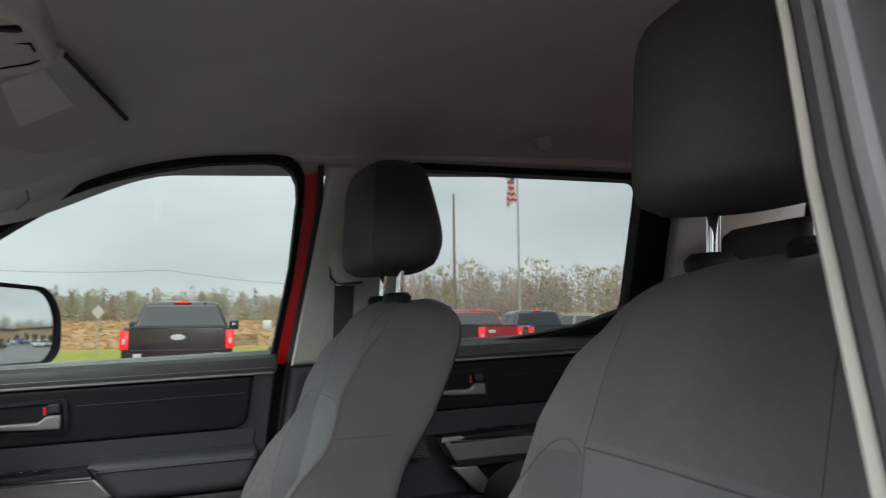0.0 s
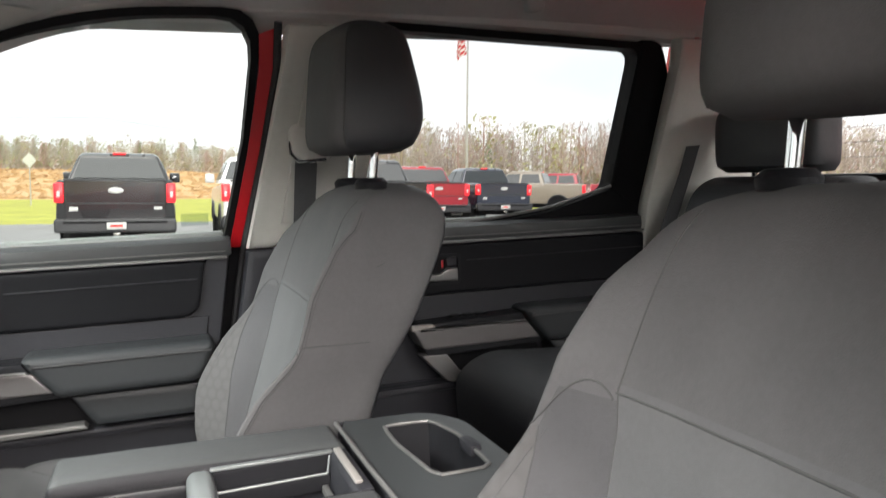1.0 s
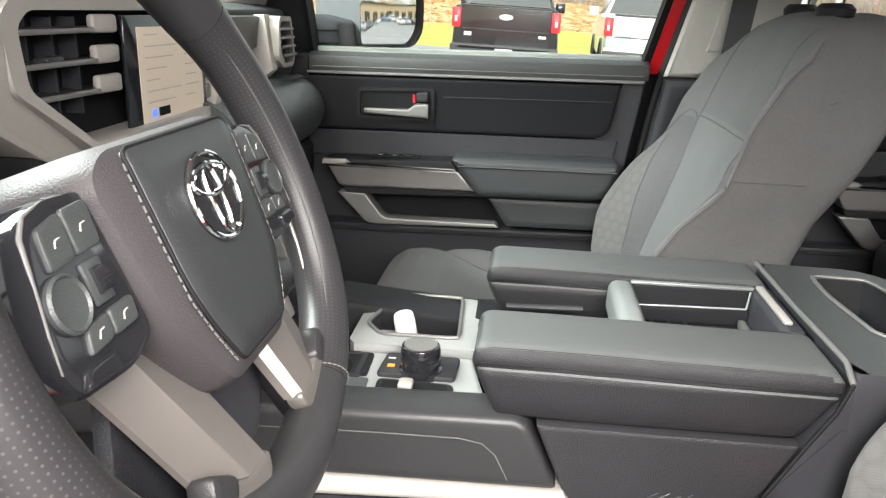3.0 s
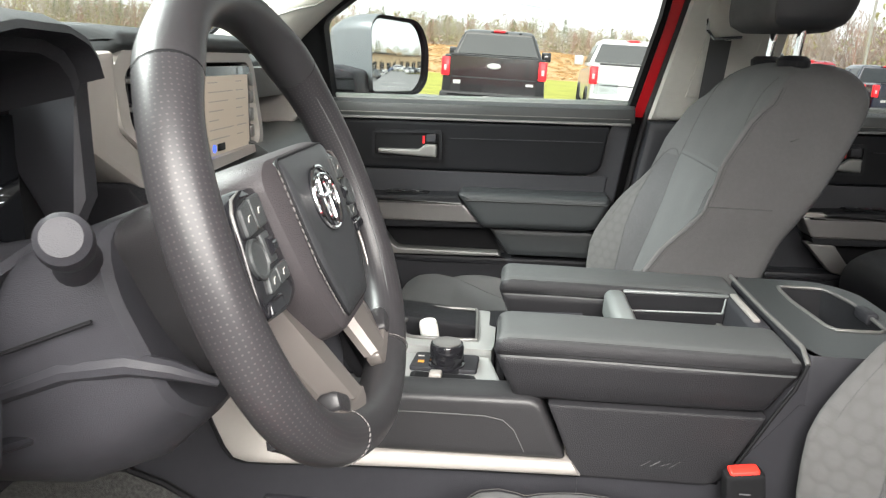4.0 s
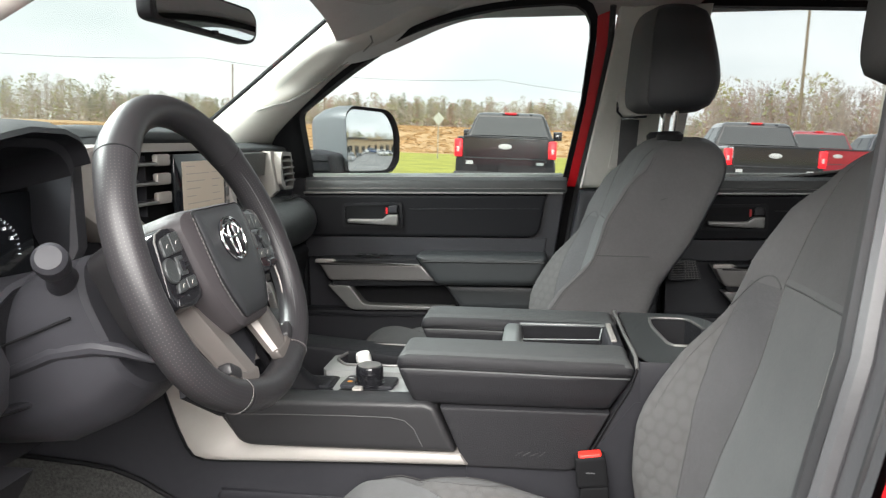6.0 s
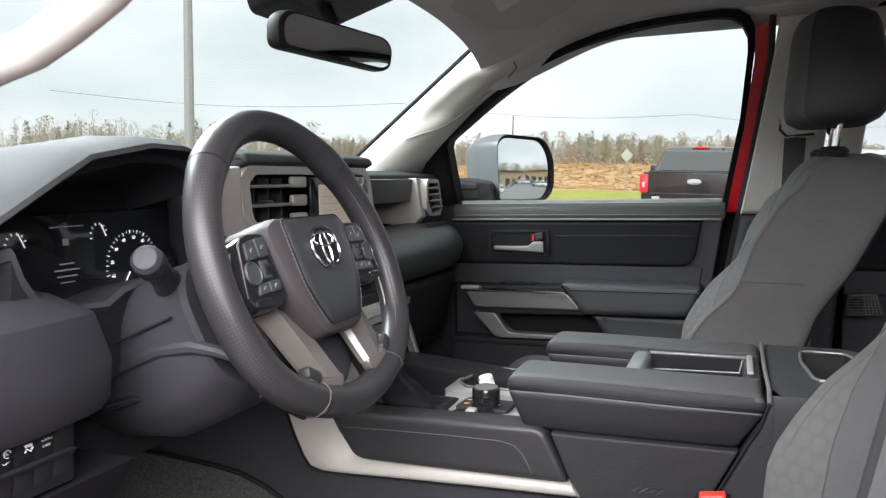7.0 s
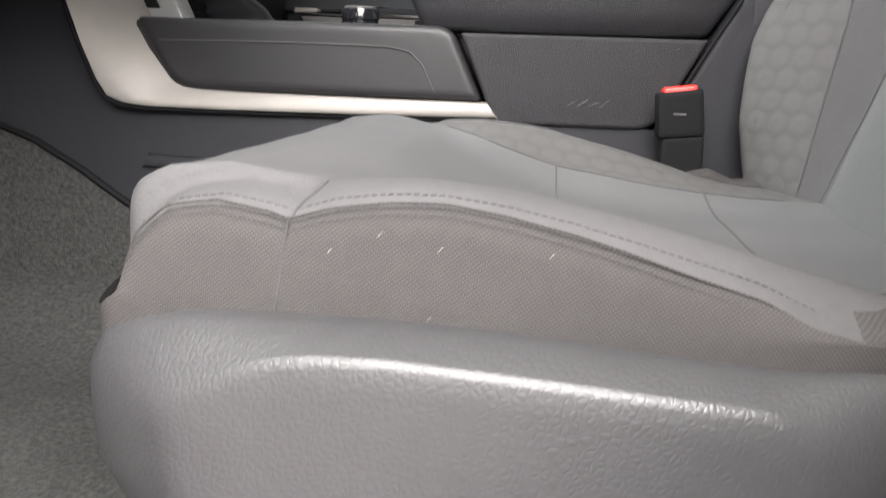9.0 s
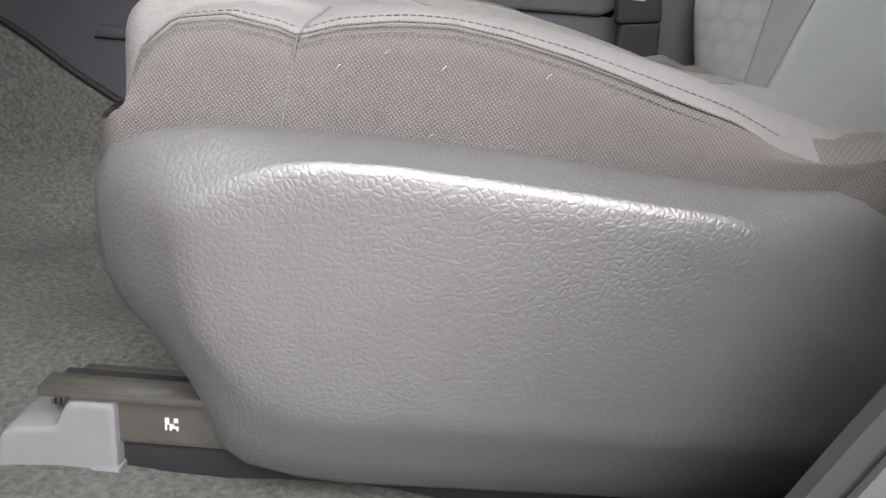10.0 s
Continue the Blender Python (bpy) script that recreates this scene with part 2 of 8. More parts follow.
WHITE_PL = material("white_plastic_cap", (0.75, 0.74, 0.72), 0.4, var=0.03)
SCREEN = glow("pale_map_screen", (0.36, 0.31, 0.25), 0.22)
SCREEN_DK = material("dark_screen_glass", (0.01, 0.011, 0.013), 0.06, var=0.05)
INK_GLOW = glow("white_dial_light", (0.8, 0.83, 0.88), 0.7)
RED_GLOW = glow("red_dial_light", (0.9, 0.03, 0.02), 0.8)
BLUE_GLOW = glow("blue_light", (0.05, 0.12, 0.9), 1.0)
ORANGE_INK = material("orange_print", (0.7, 0.25, 0.03), 0.5, var=0.03)
SPOKE = material("bronze_grey_satin_spoke", (0.155, 0.14, 0.132), 0.42, metal=0.6, var=0.04, scale=5)
BRONZE = material("dark_bronze_satin_trim", (0.15, 0.14, 0.138), 0.36, metal=0.5, var=0.05, scale=6)
FELT = material("pale_grey_felt", (0.33, 0.34, 0.33), 0.95, var=0.1, scale=20, spec=0.1)
DOOR_PAD = material("dark_door_armrest_vinyl", (0.026, 0.028, 0.03), 0.42, var=0.07, scale=6, bump=0.16, bscale=650, kind="leather", spec=0.3)
DECK = material("light_satin_grey_deck", (0.34, 0.345, 0.34), 0.38, metal=0.35, var=0.04, scale=6)
INSERT = material("dark_teal_grained_leather", (0.021, 0.022, 0.024), 0.4, var=0.07, scale=8, bump=0.14, bscale=700, kind="leather", spec=0.35)
FLANK = material("brown_black_smooth_leather", (0.03, 0.027, 0.029), 0.52, var=0.07, scale=8, bump=0.2, bscale=520, kind="leather", spec=0.24)
TRAY = material("pale_slate_tray_plastic", (0.16, 0.17, 0.17), 0.36, metal=0.2, var=0.05, scale=6)
THREAD_L = material("pale_grey_thread", (0.08, 0.075, 0.075), 0.8, var=0.05)
DASH_T = material("matt_dash_top_skin", (0.03, 0.033, 0.035), 0.72, var=0.08, scale=5, bump=0.3, bscale=520, kind="leather", spec=0.18)
TRIM_LINE = material("shaded_trim_joint", (0.2, 0.195, 0.18), 0.7, var=0.05)
DULL_INK = material("dull_grey_print", (0.3, 0.29, 0.27), 0.6, var=0.06, scale=30)
SILL = material("grey_door_sill_skin", (0.035, 0.037, 0.038), 0.36, var=0.07, scale=5, bump=0.25, bscale=600, kind="leather", spec=0.4)

# ---- helpers for meshes ----
C = 0.017  # the cabin's middle line


def smooth(me, angle=32):
    me.polygons.foreach_set("use_smooth", [True] * len(me.polygons))
    me.set_sharp_from_angle(angle=radians(angle))


def mesh_of(name, bm, mats, angle=32):
    me = bpy.data.meshes.new(name)
    bm.normal_update()
    bm.to_mesh(me)
    bm.free()
    for m in mats if isinstance(mats, (list, tuple)) else [mats]:
        me.materials.append(m)
    smooth(me, angle)
    return me


BASES = {}


def thing(name, label, category, base=(0, 0, 0), group="", kind="", frame_m=None):
    """An Empty at the thing's base; its parts are given in the cabin's axes."""
    ob = new(name)
    ob.empty_display_size = 0.05
    ob.matrix_basis = (CAR if frame_m is None else frame_m) @ Matrix.Translation(base)
    BASES[ob.name] = Vector(base)
    return tagged(ob, label, category, group, kind)


def part(name, bm, mats, parent, label="", angle=32):
    ob = new(name, mesh_of(name, bm, mats, angle))
    ob.parent = parent
    if parent.name in BASES:
        ob.location = -BASES[parent.name]
    if label:
        ob["label"] = label
    return ob


def solo(name, bm, mats, label, category, group="", kind="", angle=32, m=None):
    """A thing that is one mesh, in the cabin's axes (or in m's)."""
    ob = new(name, mesh_of(name, bm, mats, angle))
    ob.matrix_basis = CAR if m is None else m
    return tagged(ob, label, category, group, kind)


def box(x0, x1, y0, y1, z0, z1, bevel=0.0, seg=2, bm=None, turn=None):
    made = bmesh.new()
    bmesh.ops.create_cube(made, size=1)
    for v in made.verts:
        v.co = Vector((x0 + (v.co.x + 0.5) * (x1 - x0), y0 + (v.co.y + 0.5) * (y1 - y0), z0 + (v.co.z + 0.5) * (z1 - z0)))
    if bevel:
        bmesh.ops.bevel(made, geom=made.edges[:], offset=bevel, segments=seg, affect="EDGES", profile=0.5)
    if turn is not None:
        c = Vector(((x0 + x1) / 2, (y0 + y1) / 2, (z0 + z1) / 2))
        m = Matrix.Translation(c) @ turn.to_4x4() @ Matrix.Translation(-c)
        made.transform(m)
    return joined(bm, made)


def joined(bm, made):
    if bm is None:
        return made
    me = bpy.data.meshes.new("tmp")
    made.to_mesh(me)
    made.free()
    bm.from_mesh(me)
    bpy.data.meshes.remove(me)
    return bm


class Outline(list):
    """A rounded polygon that remembers its corners."""


def rounded(pts, r, n=4):
    """A polygon with its corners rounded by r (one number, or one a corner)."""
    out, k = Outline(), len(pts)
    out.corners, out.radii, out.fine = [tuple(p) for p in pts], r, n
    for i in range(k):
        p, a, b = Vector(pts[i]), Vector(pts[i - 1]), Vector(pts[(i + 1) % k])
        ri = r[i] if isinstance(r, (list, tuple)) else r
        if ri <= 0:
            out.append(tuple(p))
            continue
        d = min(ri, (a - p).length * 0.48, (b - p).length * 0.48)
        s, e = p + (a - p).normalized() * d, p + (b - p).normalized() * d
        for j in range(n + 1):
            t = j / n
            out.append(tuple(s * (1 - t) ** 2 + p * 2 * t * (1 - t) + e * t * t))
    return out


def offset(pts, d):
    """A polygon grown outwards by d."""
    if isinstance(pts, Outline):
        return rounded(offset(pts.corners, d), pts.radii, pts.fine)
    n, out = len(pts), []
    area = sum(pts[i - 1][0] * pts[i][1] - pts[i][0] * pts[i - 1][1] for i in range(n))
    sg = 1 if area > 0 else -1
    for i in range(n):
        a, p, b = Vector(pts[i - 1]), Vector(pts[i]), Vector(pts[(i + 1) % n])
        e1, e2 = (p - a).normalized(), (b - p).normalized()
        n1, n2 = Vector((e1.y, -e1.x)) * sg, Vector((e2.y, -e2.x)) * sg
        m = (n1 + n2).normalized()
        out.append(tuple(p + m * d / max(0.5, m.dot(n1))))
    return out


def prism(pts, lo, hi, axis="y", bevel=0.0, seg=2, bm=None, shear=None):
    """A polygon drawn in the two other axes (in the order x, y, z), pushed along axis from lo to hi; its front edges bevelled."""
    put = {"x": lambda a, b, c: (c, a, b), "y": lambda a, b, c: (a, c, b), "z": lambda a, b, c: (a, b, c)}[axis]
    levels = [(lo, 0.0), (hi, 0.0)]
    if bevel:
        w = min(bevel, (hi - lo) * 0.45)
        levels = [(lo + h, i) for h, i in [(w - w * math.sin(math.pi / 2 * (1 - k / seg)), w * (1 - math.cos(math.pi / 2 * (1 - k / seg)))) for k in range(seg + 1)]]
        levels = [(lo, levels[0][1] + w * 0.5)] + levels
        levels += [(lo + hi - c, i) for c, i in levels[::-1]]
    made = loft([[put(a, b, c) for a, b in (offset(pts, -i) if i else pts)] for c, i in levels])
    if shear:
        for v in made.verts:
            v.co = Vector(shear(*v.co))
    return joined(bm, made)


def tube(points, r, seg=8, closed=False, bm=None, flat=1.0, up=None, uv=False):
    """A rod swept along points; r one radius or one a point; flat squeezes it along its second axis."""
    made = bmesh.new()
    pts = [Vector(p) for p in points]
    n = len(pts)
    rings = []
    side = None
    for i, p in enumerate(pts):
        a = pts[(i - 1) % n] if closed or i else p
        b = pts[(i + 1) % n] if closed or i < n - 1 else p
        d = (b - a).normalized()
        ref = Vector(up) if up is not None else (side if side is not None else (Vector((0, 0, 1)) if abs(d.z) < 0.9 else Vector((1, 0, 0))))
        s = d.cross(ref).normalized() if up is not None or side is None else (side - d * side.dot(d)).normalized()
        if up is None:
            side = s
        t = d.cross(s)
        rr = r[i] if isinstance(r, (list, tuple)) else r
        rings.append([made.verts.new(p + s * rr * math.cos(2 * math.pi * j / seg) + t * rr * flat * math.sin(2 * math.pi * j / seg)) for j in range(seg)])
    lay = made.loops.layers.uv.new("UVMap") if uv else None
    length = 0.0
    for i in range(n if closed else n - 1):
        a, b = rings[i], rings[(i + 1) % n]
        step = (pts[(i + 1) % n] - pts[i]).length
        rr = r[i] if isinstance(r, (list, tuple)) else r
        for j in range(seg):
            f = made.faces.new((a[j], a[(j + 1) % seg], b[(j + 1) % seg], b[j]))
            if lay:
                w = 2 * math.pi * rr / seg
                for loop, q in zip(f.loops, ((j * w, length), ((j + 1) * w, length), ((j + 1) * w, length + step), (j * w, length + step))):
                    loop[lay].uv = q
        length += step
    if not closed:
        made.faces.new(rings[0][::-1])
        made.faces.new(rings[-1])
    bmesh.ops.recalc_face_normals(made, faces=made.faces[:])
    return joined(bm, made)


def stitches(points, pitch, length, r):
    """Separate thread stitches laid along a line of points, in one mesh."""
    bm, at, nxt = bmesh.new(), 0.0, 0.0
    pts = [Vector(p) for p in points]
    for a, b in zip(pts, pts[1:]):
        d = (b - a).length
        while nxt < at + d:
            p = a.lerp(b, (nxt - at) / d)
            q = p + (b - a).normalized() * length
            tube([p, q], r, 5, bm=bm)
            nxt += pitch
        at += d
    return bm


def loft(rings, caps=True, closed=True, bm=None, pick=None):
    """A skin over rings of equally many points; pick(i, j) gives a face's material."""
    made = bmesh.new()
    vs = [[made.verts.new(p) for p in ring] for ring in rings]
    k = len(rings[0])
    for i in range(len(vs) - 1):
        for j in range(k if closed else k - 1):
            f = made.faces.new((vs[i][j], vs[i][(j + 1) % k], vs[i + 1][(j + 1) % k], vs[i + 1][j]))
            if pick:
                f.material_index = pick(i, j)
    if caps:
        ends = [made.faces.new(vs[0][::-1]), made.faces.new(vs[-1])]
    bmesh.ops.recalc_face_normals(made, faces=made.faces[:])
    if caps and k > 4:
        bmesh.ops.triangulate(made, faces=ends, quad_method="BEAUTY", ngon_method="EAR_CLIP")
    return joined(bm, made)


def lathe(profile, m=None, seg=24, bm=None):
    """A turned body: (radius, height) pairs round the z axis of m."""
    made = loft([[(r * math.cos(2 * math.pi * j / seg), r * math.sin(2 * math.pi * j / seg), h) for j in range(seg)] for r, h in profile], caps=False)
    for lv in (made.verts[:seg], made.verts[-seg:]):
        made.faces.new(lv)
    bmesh.ops.recalc_face_normals(made, faces=made.faces[:])
    if m is not None:
        made.transform(m)
    return joined(bm, made)


def sheet(fn, us, vs, thick=0.0, bm=None, pick=None):
    """A surface fn(u, v) over the given steps, with a back face if thick."""
    made = bmesh.new()
    g = [[made.verts.new(fn(u, v)) for v in vs] for u in us]
    for i in range(len(us) - 1):
        for j in range(len(vs) - 1):
            f = made.faces.new((g[i][j], g[i][j + 1], g[i + 1][j + 1], g[i + 1][j]))
            if pick:
                f.material_index = pick(i, j)
    if thick:
        made.normal_update()
        bmesh.ops.solidify(made, geom=made.faces[:], thickness=thick)
    bmesh.ops.recalc_face_normals(made, faces=made.faces[:])
    return joined(bm, made)


def mirrored(bm):
    for v in bm.verts:
        v.co.y = 2 * C - v.co.y
    bmesh.ops.reverse_faces(bm, faces=bm.faces[:])
    return bm


def interp(table, t):
    """Between the rows (t, value), along a smooth line."""
    ts, xs = [r[0] for r in table], [r[1] for r in table]
    return float(np.interp(t, ts, xs))


def steps(a, b, n):
    return [a + (b - a) * i / n for i in range(n + 1)]


def ease(t, a, b):
    t = min(1, max(0, (t - a) / (b - a)))
    return t * t * (3 - 2 * t)


def text_bm(words, size, depth=0.0006):
    """Raised letters of the built-in font, in the x-y plane, centred."""
    cu = bpy.data.curves.new("words", "FONT")
    cu.body, cu.size, cu.extrude, cu.align_x, cu.align_y = words, size, depth, "CENTER", "CENTER"
    ob = bpy.data.objects.new("words", cu)
    scene.collection.objects.link(ob)
    bpy.context.view_layer.update()
    me = bpy.data.meshes.new_from_object(ob.evaluated_get(bpy.context.evaluated_depsgraph_get()))
    bm = bmesh.new()
    bm.from_mesh(me)
    bpy.data.objects.remove(ob)
    bpy.data.meshes.remove(me)
    return bm

# ---- the truck's shell ----
def lean(off):
    """Lays a prism drawn in x, z onto the leaning side of the cab."""
    return lambda x, y, z: (x, y + 1.511 - 0.5 * max(z, 1.24), z)


def hoop(inner, outer, lo, hi, shear=None):
    """A flat frame between two polygons of equally many points drawn in x, z."""
    ring = lambda pts, y: [(a, y, b) for a, b in pts]
    bm = loft([ring(inner, lo), ring(inner, hi), ring(outer, hi), ring(outer, lo), ring(inner, lo)], caps=False)
    bmesh.ops.remove_doubles(bm, verts=bm.verts[:], dist=1e-6)
    bmesh.ops.recalc_face_normals(bm, faces=bm.faces[:])
    if shear:
        for v in bm.verts:
            v.co = Vector(shear(*v.co))
    return bm


WIN_F = rounded([(-0.301, 1.272), (-0.301, 1.445), (-0.124, 1.562), (0.035, 1.642), (0.215, 1.683), (0.455, 1.69), (0.433, 1.471), (0.394, 1.272)],
                [0.01, 0.02, 0.1, 0.1, 0.1, 0.075, 0, 0.01])
WIN_R = rounded([(0.685, 1.272), (0.705, 1.676), (1.3, 1.655), (1.318, 1.34), (1.158, 1.297), (0.95, 1.272)], [0.01, 0.02, 0.03, 0.02, 0.05, 0.02])

# floor and headliner
floor = solo("floor", sheet(lambda x, y: (x, y, 0.652 + 0.012 * noise.noise((x * 9, y * 9, 1)) + 0.3 * ease(-x, 0.52, 0.95) + 0.055 * ease(-abs(y - C), -0.3, -0.16)),
                            steps(-0.95, 1.75, 90), steps(-0.72, 0.78, 60), thick=-0.02), CARPET, "charcoal carpet on the cab floor", "floor", kind="structure")


def liner(x, y):
    s = (y - C) / 0.66
    z = 1.79 - 0.075 * abs(s) ** 3.2 - 0.035 * abs(s) ** 12 - 0.105 * ease(-x, -0.2, 0.17) - 0.05 * ease(x, 1.45, 1.75)
    z -= 0.018 * math.exp(-((abs(s) - 0.7) / 0.14) ** 2) * (ease(x, 0.0, 0.2) - ease(x, 0.5, 0.75))
    return (x, y, z)


ceiling = solo("ceiling", sheet(liner, steps(-0.16, 1.78, 60), steps(C - 0.672, C + 0.672, 48), thick=0.02), LINER,
               "grey knitted headliner over the seats", "headliner", kind="structure")
clip = solo("headliner_clip", hoop([(0.338, 1.7), (0.338, 1.708), (0.362, 1.708), (0.362, 1.7)], [(0.335, 1.698), (0.335, 1.712), (0.365, 1.712), (0.365, 1.698)], 0.49, 0.495),
            LINER_V, "small grey clip slot in the headliner", "clip")
clip.matrix_basis = CAR @ Matrix.Translation((-0.055, 0.0, 0.052))

# outer body of the truck
hull = thing("truck_body", "bright red painted body of a crew cab pickup", "pickup body", (0.5, C, 0.45), kind="structure")
part("roof_panel", sheet(lambda x, y: (x, y, 1.845 - 0.05 * abs((y - C) / 0.7) ** 3 - 0.06 * ease(-x, -0.1, 0.25)), steps(-0.22, 1.85, 30), steps(C - 0.7, C + 0.7, 24), thick=0.012), RED, hull)
part("hood", sheet(lambda x, y: (x, y, 1.09 + 0.03 * ease(abs(y - C), 0.35, 0.5) - 0.03 * ease(abs(y - C), 0.75, 0.95) - 0.1 * ease(-x, 1.3, 2.25)), steps(-2.25, -0.93, 24), steps(C - 0.95, C + 0.95, 30), thick=0.012), RED, hull)
part("cowl", prism([(-0.95, 1.19), (-0.7, 1.235), (-0.7, 1.18), (-0.95, 1.15)], C - 0.75, C + 0.75), PLASTIC_D, hull)
front = [(-2.35, 0.55), (-2.35, 0.95), (-2.2, 1.0), (-0.95, 1.1), (-0.72, 1.15), (-0.72, 0.5)]
for sg in (-1, 1):
    y0, y1 = sorted((C + sg * 0.9, C + sg * 0.985))
    part("fender", prism(front, y0, y1, bevel=0.02), RED, hull)
    part("bed_side", prism([(1.95, 0.6), (1.95, 1.32), (3.75, 1.32), (3.75, 0.6)], y0, y1, bevel=0.02), RED, hull)
    part("rocker", prism([(-0.7, 0.47), (-0.7, 0.6), (1.9, 0.6), (1.9, 0.47)], y0, y1, bevel=0.015), RED, hull)
    for wx in (-1.55, 2.75):
        part("wheel", lathe([(0.01, -0.12), (0.24, -0.12), (0.36, -0.13), (0.4, -0.1), (0.4, 0.1), (0.36, 0.13), (0.24, 0.12), (0.01, 0.12)], pose(wx, C + sg * 0.84, 0.4 - 0.041 * wx, 90, 0, 0), 32), RUBBER, hull)
part("nose", box(-2.36, -2.26, C - 0.93, C + 0.93, 0.6, 1.08, 0.03), PLASTIC_D, hull)
part("bed_floor", box(1.95, 3.75, C - 0.9, C + 0.9, 0.75, 0.8), RED, hull)
part("tailgate", box(3.7, 3.76, C - 0.88, C + 0.88, 0.75, 1.32, 0.015), RED, hull)
part("floor_pan", box(-0.95, 1.9, C - 0.85, C + 0.85, 0.56, 0.618), PLASTIC_D, hull)
part("back_wall", prism([(1.8, 0.62), (1.8, 1.36), (1.92, 1.36), (1.92, 0.62)], C - 0.85, C + 0.85), PLASTIC_D, hull)
part("firewall", box(-0.99, -0.95, C - 0.88, C + 0.88, 0.62, 1.18), PLASTIC_D, hull)


def back_window():
    w = thing("window_rear", "tinted rear window of the cab with heater lines", "car window", (1.86, C, 1.36), kind="structure")
    part("pane", sheet(lambda y, z: (1.88 - 0.25 * (z - 1.36), y, z), steps(C - 0.66, C + 0.66, 6), steps(1.36, 1.76, 4)), GLASS_T, w)
    for i in range(9):
        z = 1.4 + i * 0.036
        part("heater_line", tube([(1.876 - 0.25 * (z - 1.36), C - 0.6, z), (1.876 - 0.25 * (z - 1.36), C + 0.6, z)], 0.0007, 4), DIM_INK, w)
    for sg in (-1, 1):
        part("corner_frame", prism([(C + sg * 0.6, 1.34), (C + sg * 0.6, 1.78), (C + sg * 0.74, 1.78), (C + sg * 0.78, 1.34)], 1.76, 1.8, axis="x"), BLACK, w)
    part("header", box(1.74, 1.8, C - 0.62, C + 0.62, 1.7, 1.78), LINER, w)


back_window()


def windscreen():
    w = thing("windscreen", "raked clear windscreen of the pickup", "windscreen", (-0.7, C, 1.25), kind="structure")
    part("pane", sheet(lambda y, t: (-0.86 + 0.71 * t + 0.12 * ((y - C) / 0.7) ** 2, y, 1.165 + 0.545 * t), steps(C - 0.7, C + 0.7, 16), steps(0, 1, 8)), GLASS_W, w)
    part("edge_band", tube([(-0.135 + 0.12 * ((y - C) / 0.7) ** 2 * 0.8, y, 1.7) for y in steps(C - 0.62, C + 0.62, 16)], 0.012, 6, flat=0.5), BLACK, w)


windscreen()


def a_pillar(mir):
    """Light pillar trim with a moulded grab handle, from the dash up to the headliner."""
    name = "driver" if mir else "passenger"
    fix = mirrored if mir else (lambda b: b)
    w = thing("pillar_a_" + name, "light grey windscreen pillar trim with a moulded grip outline", "pillar trim", (-0.4, 2 * C - 0.75 if mir else 0.75, 1.33), kind="structure")
    P = lambda t: Vector((-0.63 + 0.485 * t, 0.675 - 0.035 * t, 1.325 + 0.365 * t))
    Q = lambda t: Vector((-0.44 + 0.53 * t - 0.03 * math.sin(math.pi * t), 0.84 - 0.155 * t, 1.325 + 0.345 * t + 0.02 * math.sin(math.pi * t)))

    def skin(t, u):
        p = P(t).lerp(Q(t), u)
        p += Vector((0.03, -0.05, -0.012)) * math.sin(math.pi * u)
        d = math.exp(-((t - 0.62) / 0.16) ** 4) * math.exp(-((u - 0.52) / 0.3) ** 4)
        return p + Vector((-0.008, 0.022, 0.006)) * d

    part("cover", fix(sheet(skin, steps(-0.12, 1.06, 40), steps(0, 1, 16))), CREAM, w)
    lift = Vector((0.012, -0.014, -0.004))
    arc = [(0.36, 0.3), (0.4, 0.42), (0.42, 0.55), (0.47, 0.66), (0.56, 0.72), (0.66, 0.7), (0.75, 0.7), (0.82, 0.62), (0.86, 0.5)]
    # Darker rod draws the grip's groove, its shade held in the colour.
    part("grip_outline", fix(tube([skin(a, b) + lift * 0.08 for a, b in arc], 0.0024, 6)), TRIM_LINE, w)
    if mir:
        loop = [(-0.31, -0.775, 1.43), (-0.26, -0.74, 1.422), (-0.2, -0.712, 1.43), (-0.16, -0.7, 1.447), (-0.12, -0.7, 1.456), (-0.08, -0.7, 1.473), (-0.04, -0.7, 1.493), (0.0, -0.7, 1.52), (0.03, -0.695, 1.56), (0.04, -0.68, 1.63)]
        part("grab_handle", tube(loop, [0.012, 0.016, 0.017, 0.018, 0.018, 0.018, 0.018, 0.018, 0.017, 0.014], 14), CREAM, w, "light grey looped grab handle")
    rim = [skin(t, 0.0) + Vector((-0.004, 0.004, 0.004)) for t in steps(-0.1, 1.04, 16)]
    part("black_edge", fix(tube(rim, 0.006, 6)), BLACK, w)
    part("sail_panel", fix(prism([(-0.46, 1.262), (-0.304, 1.262), (-0.304, 1.47), (-0.34, 1.44)], -0.03, 0.0, shear=lean(0))), BLACK, w)


a_pillar(False)
a_pillar(True)


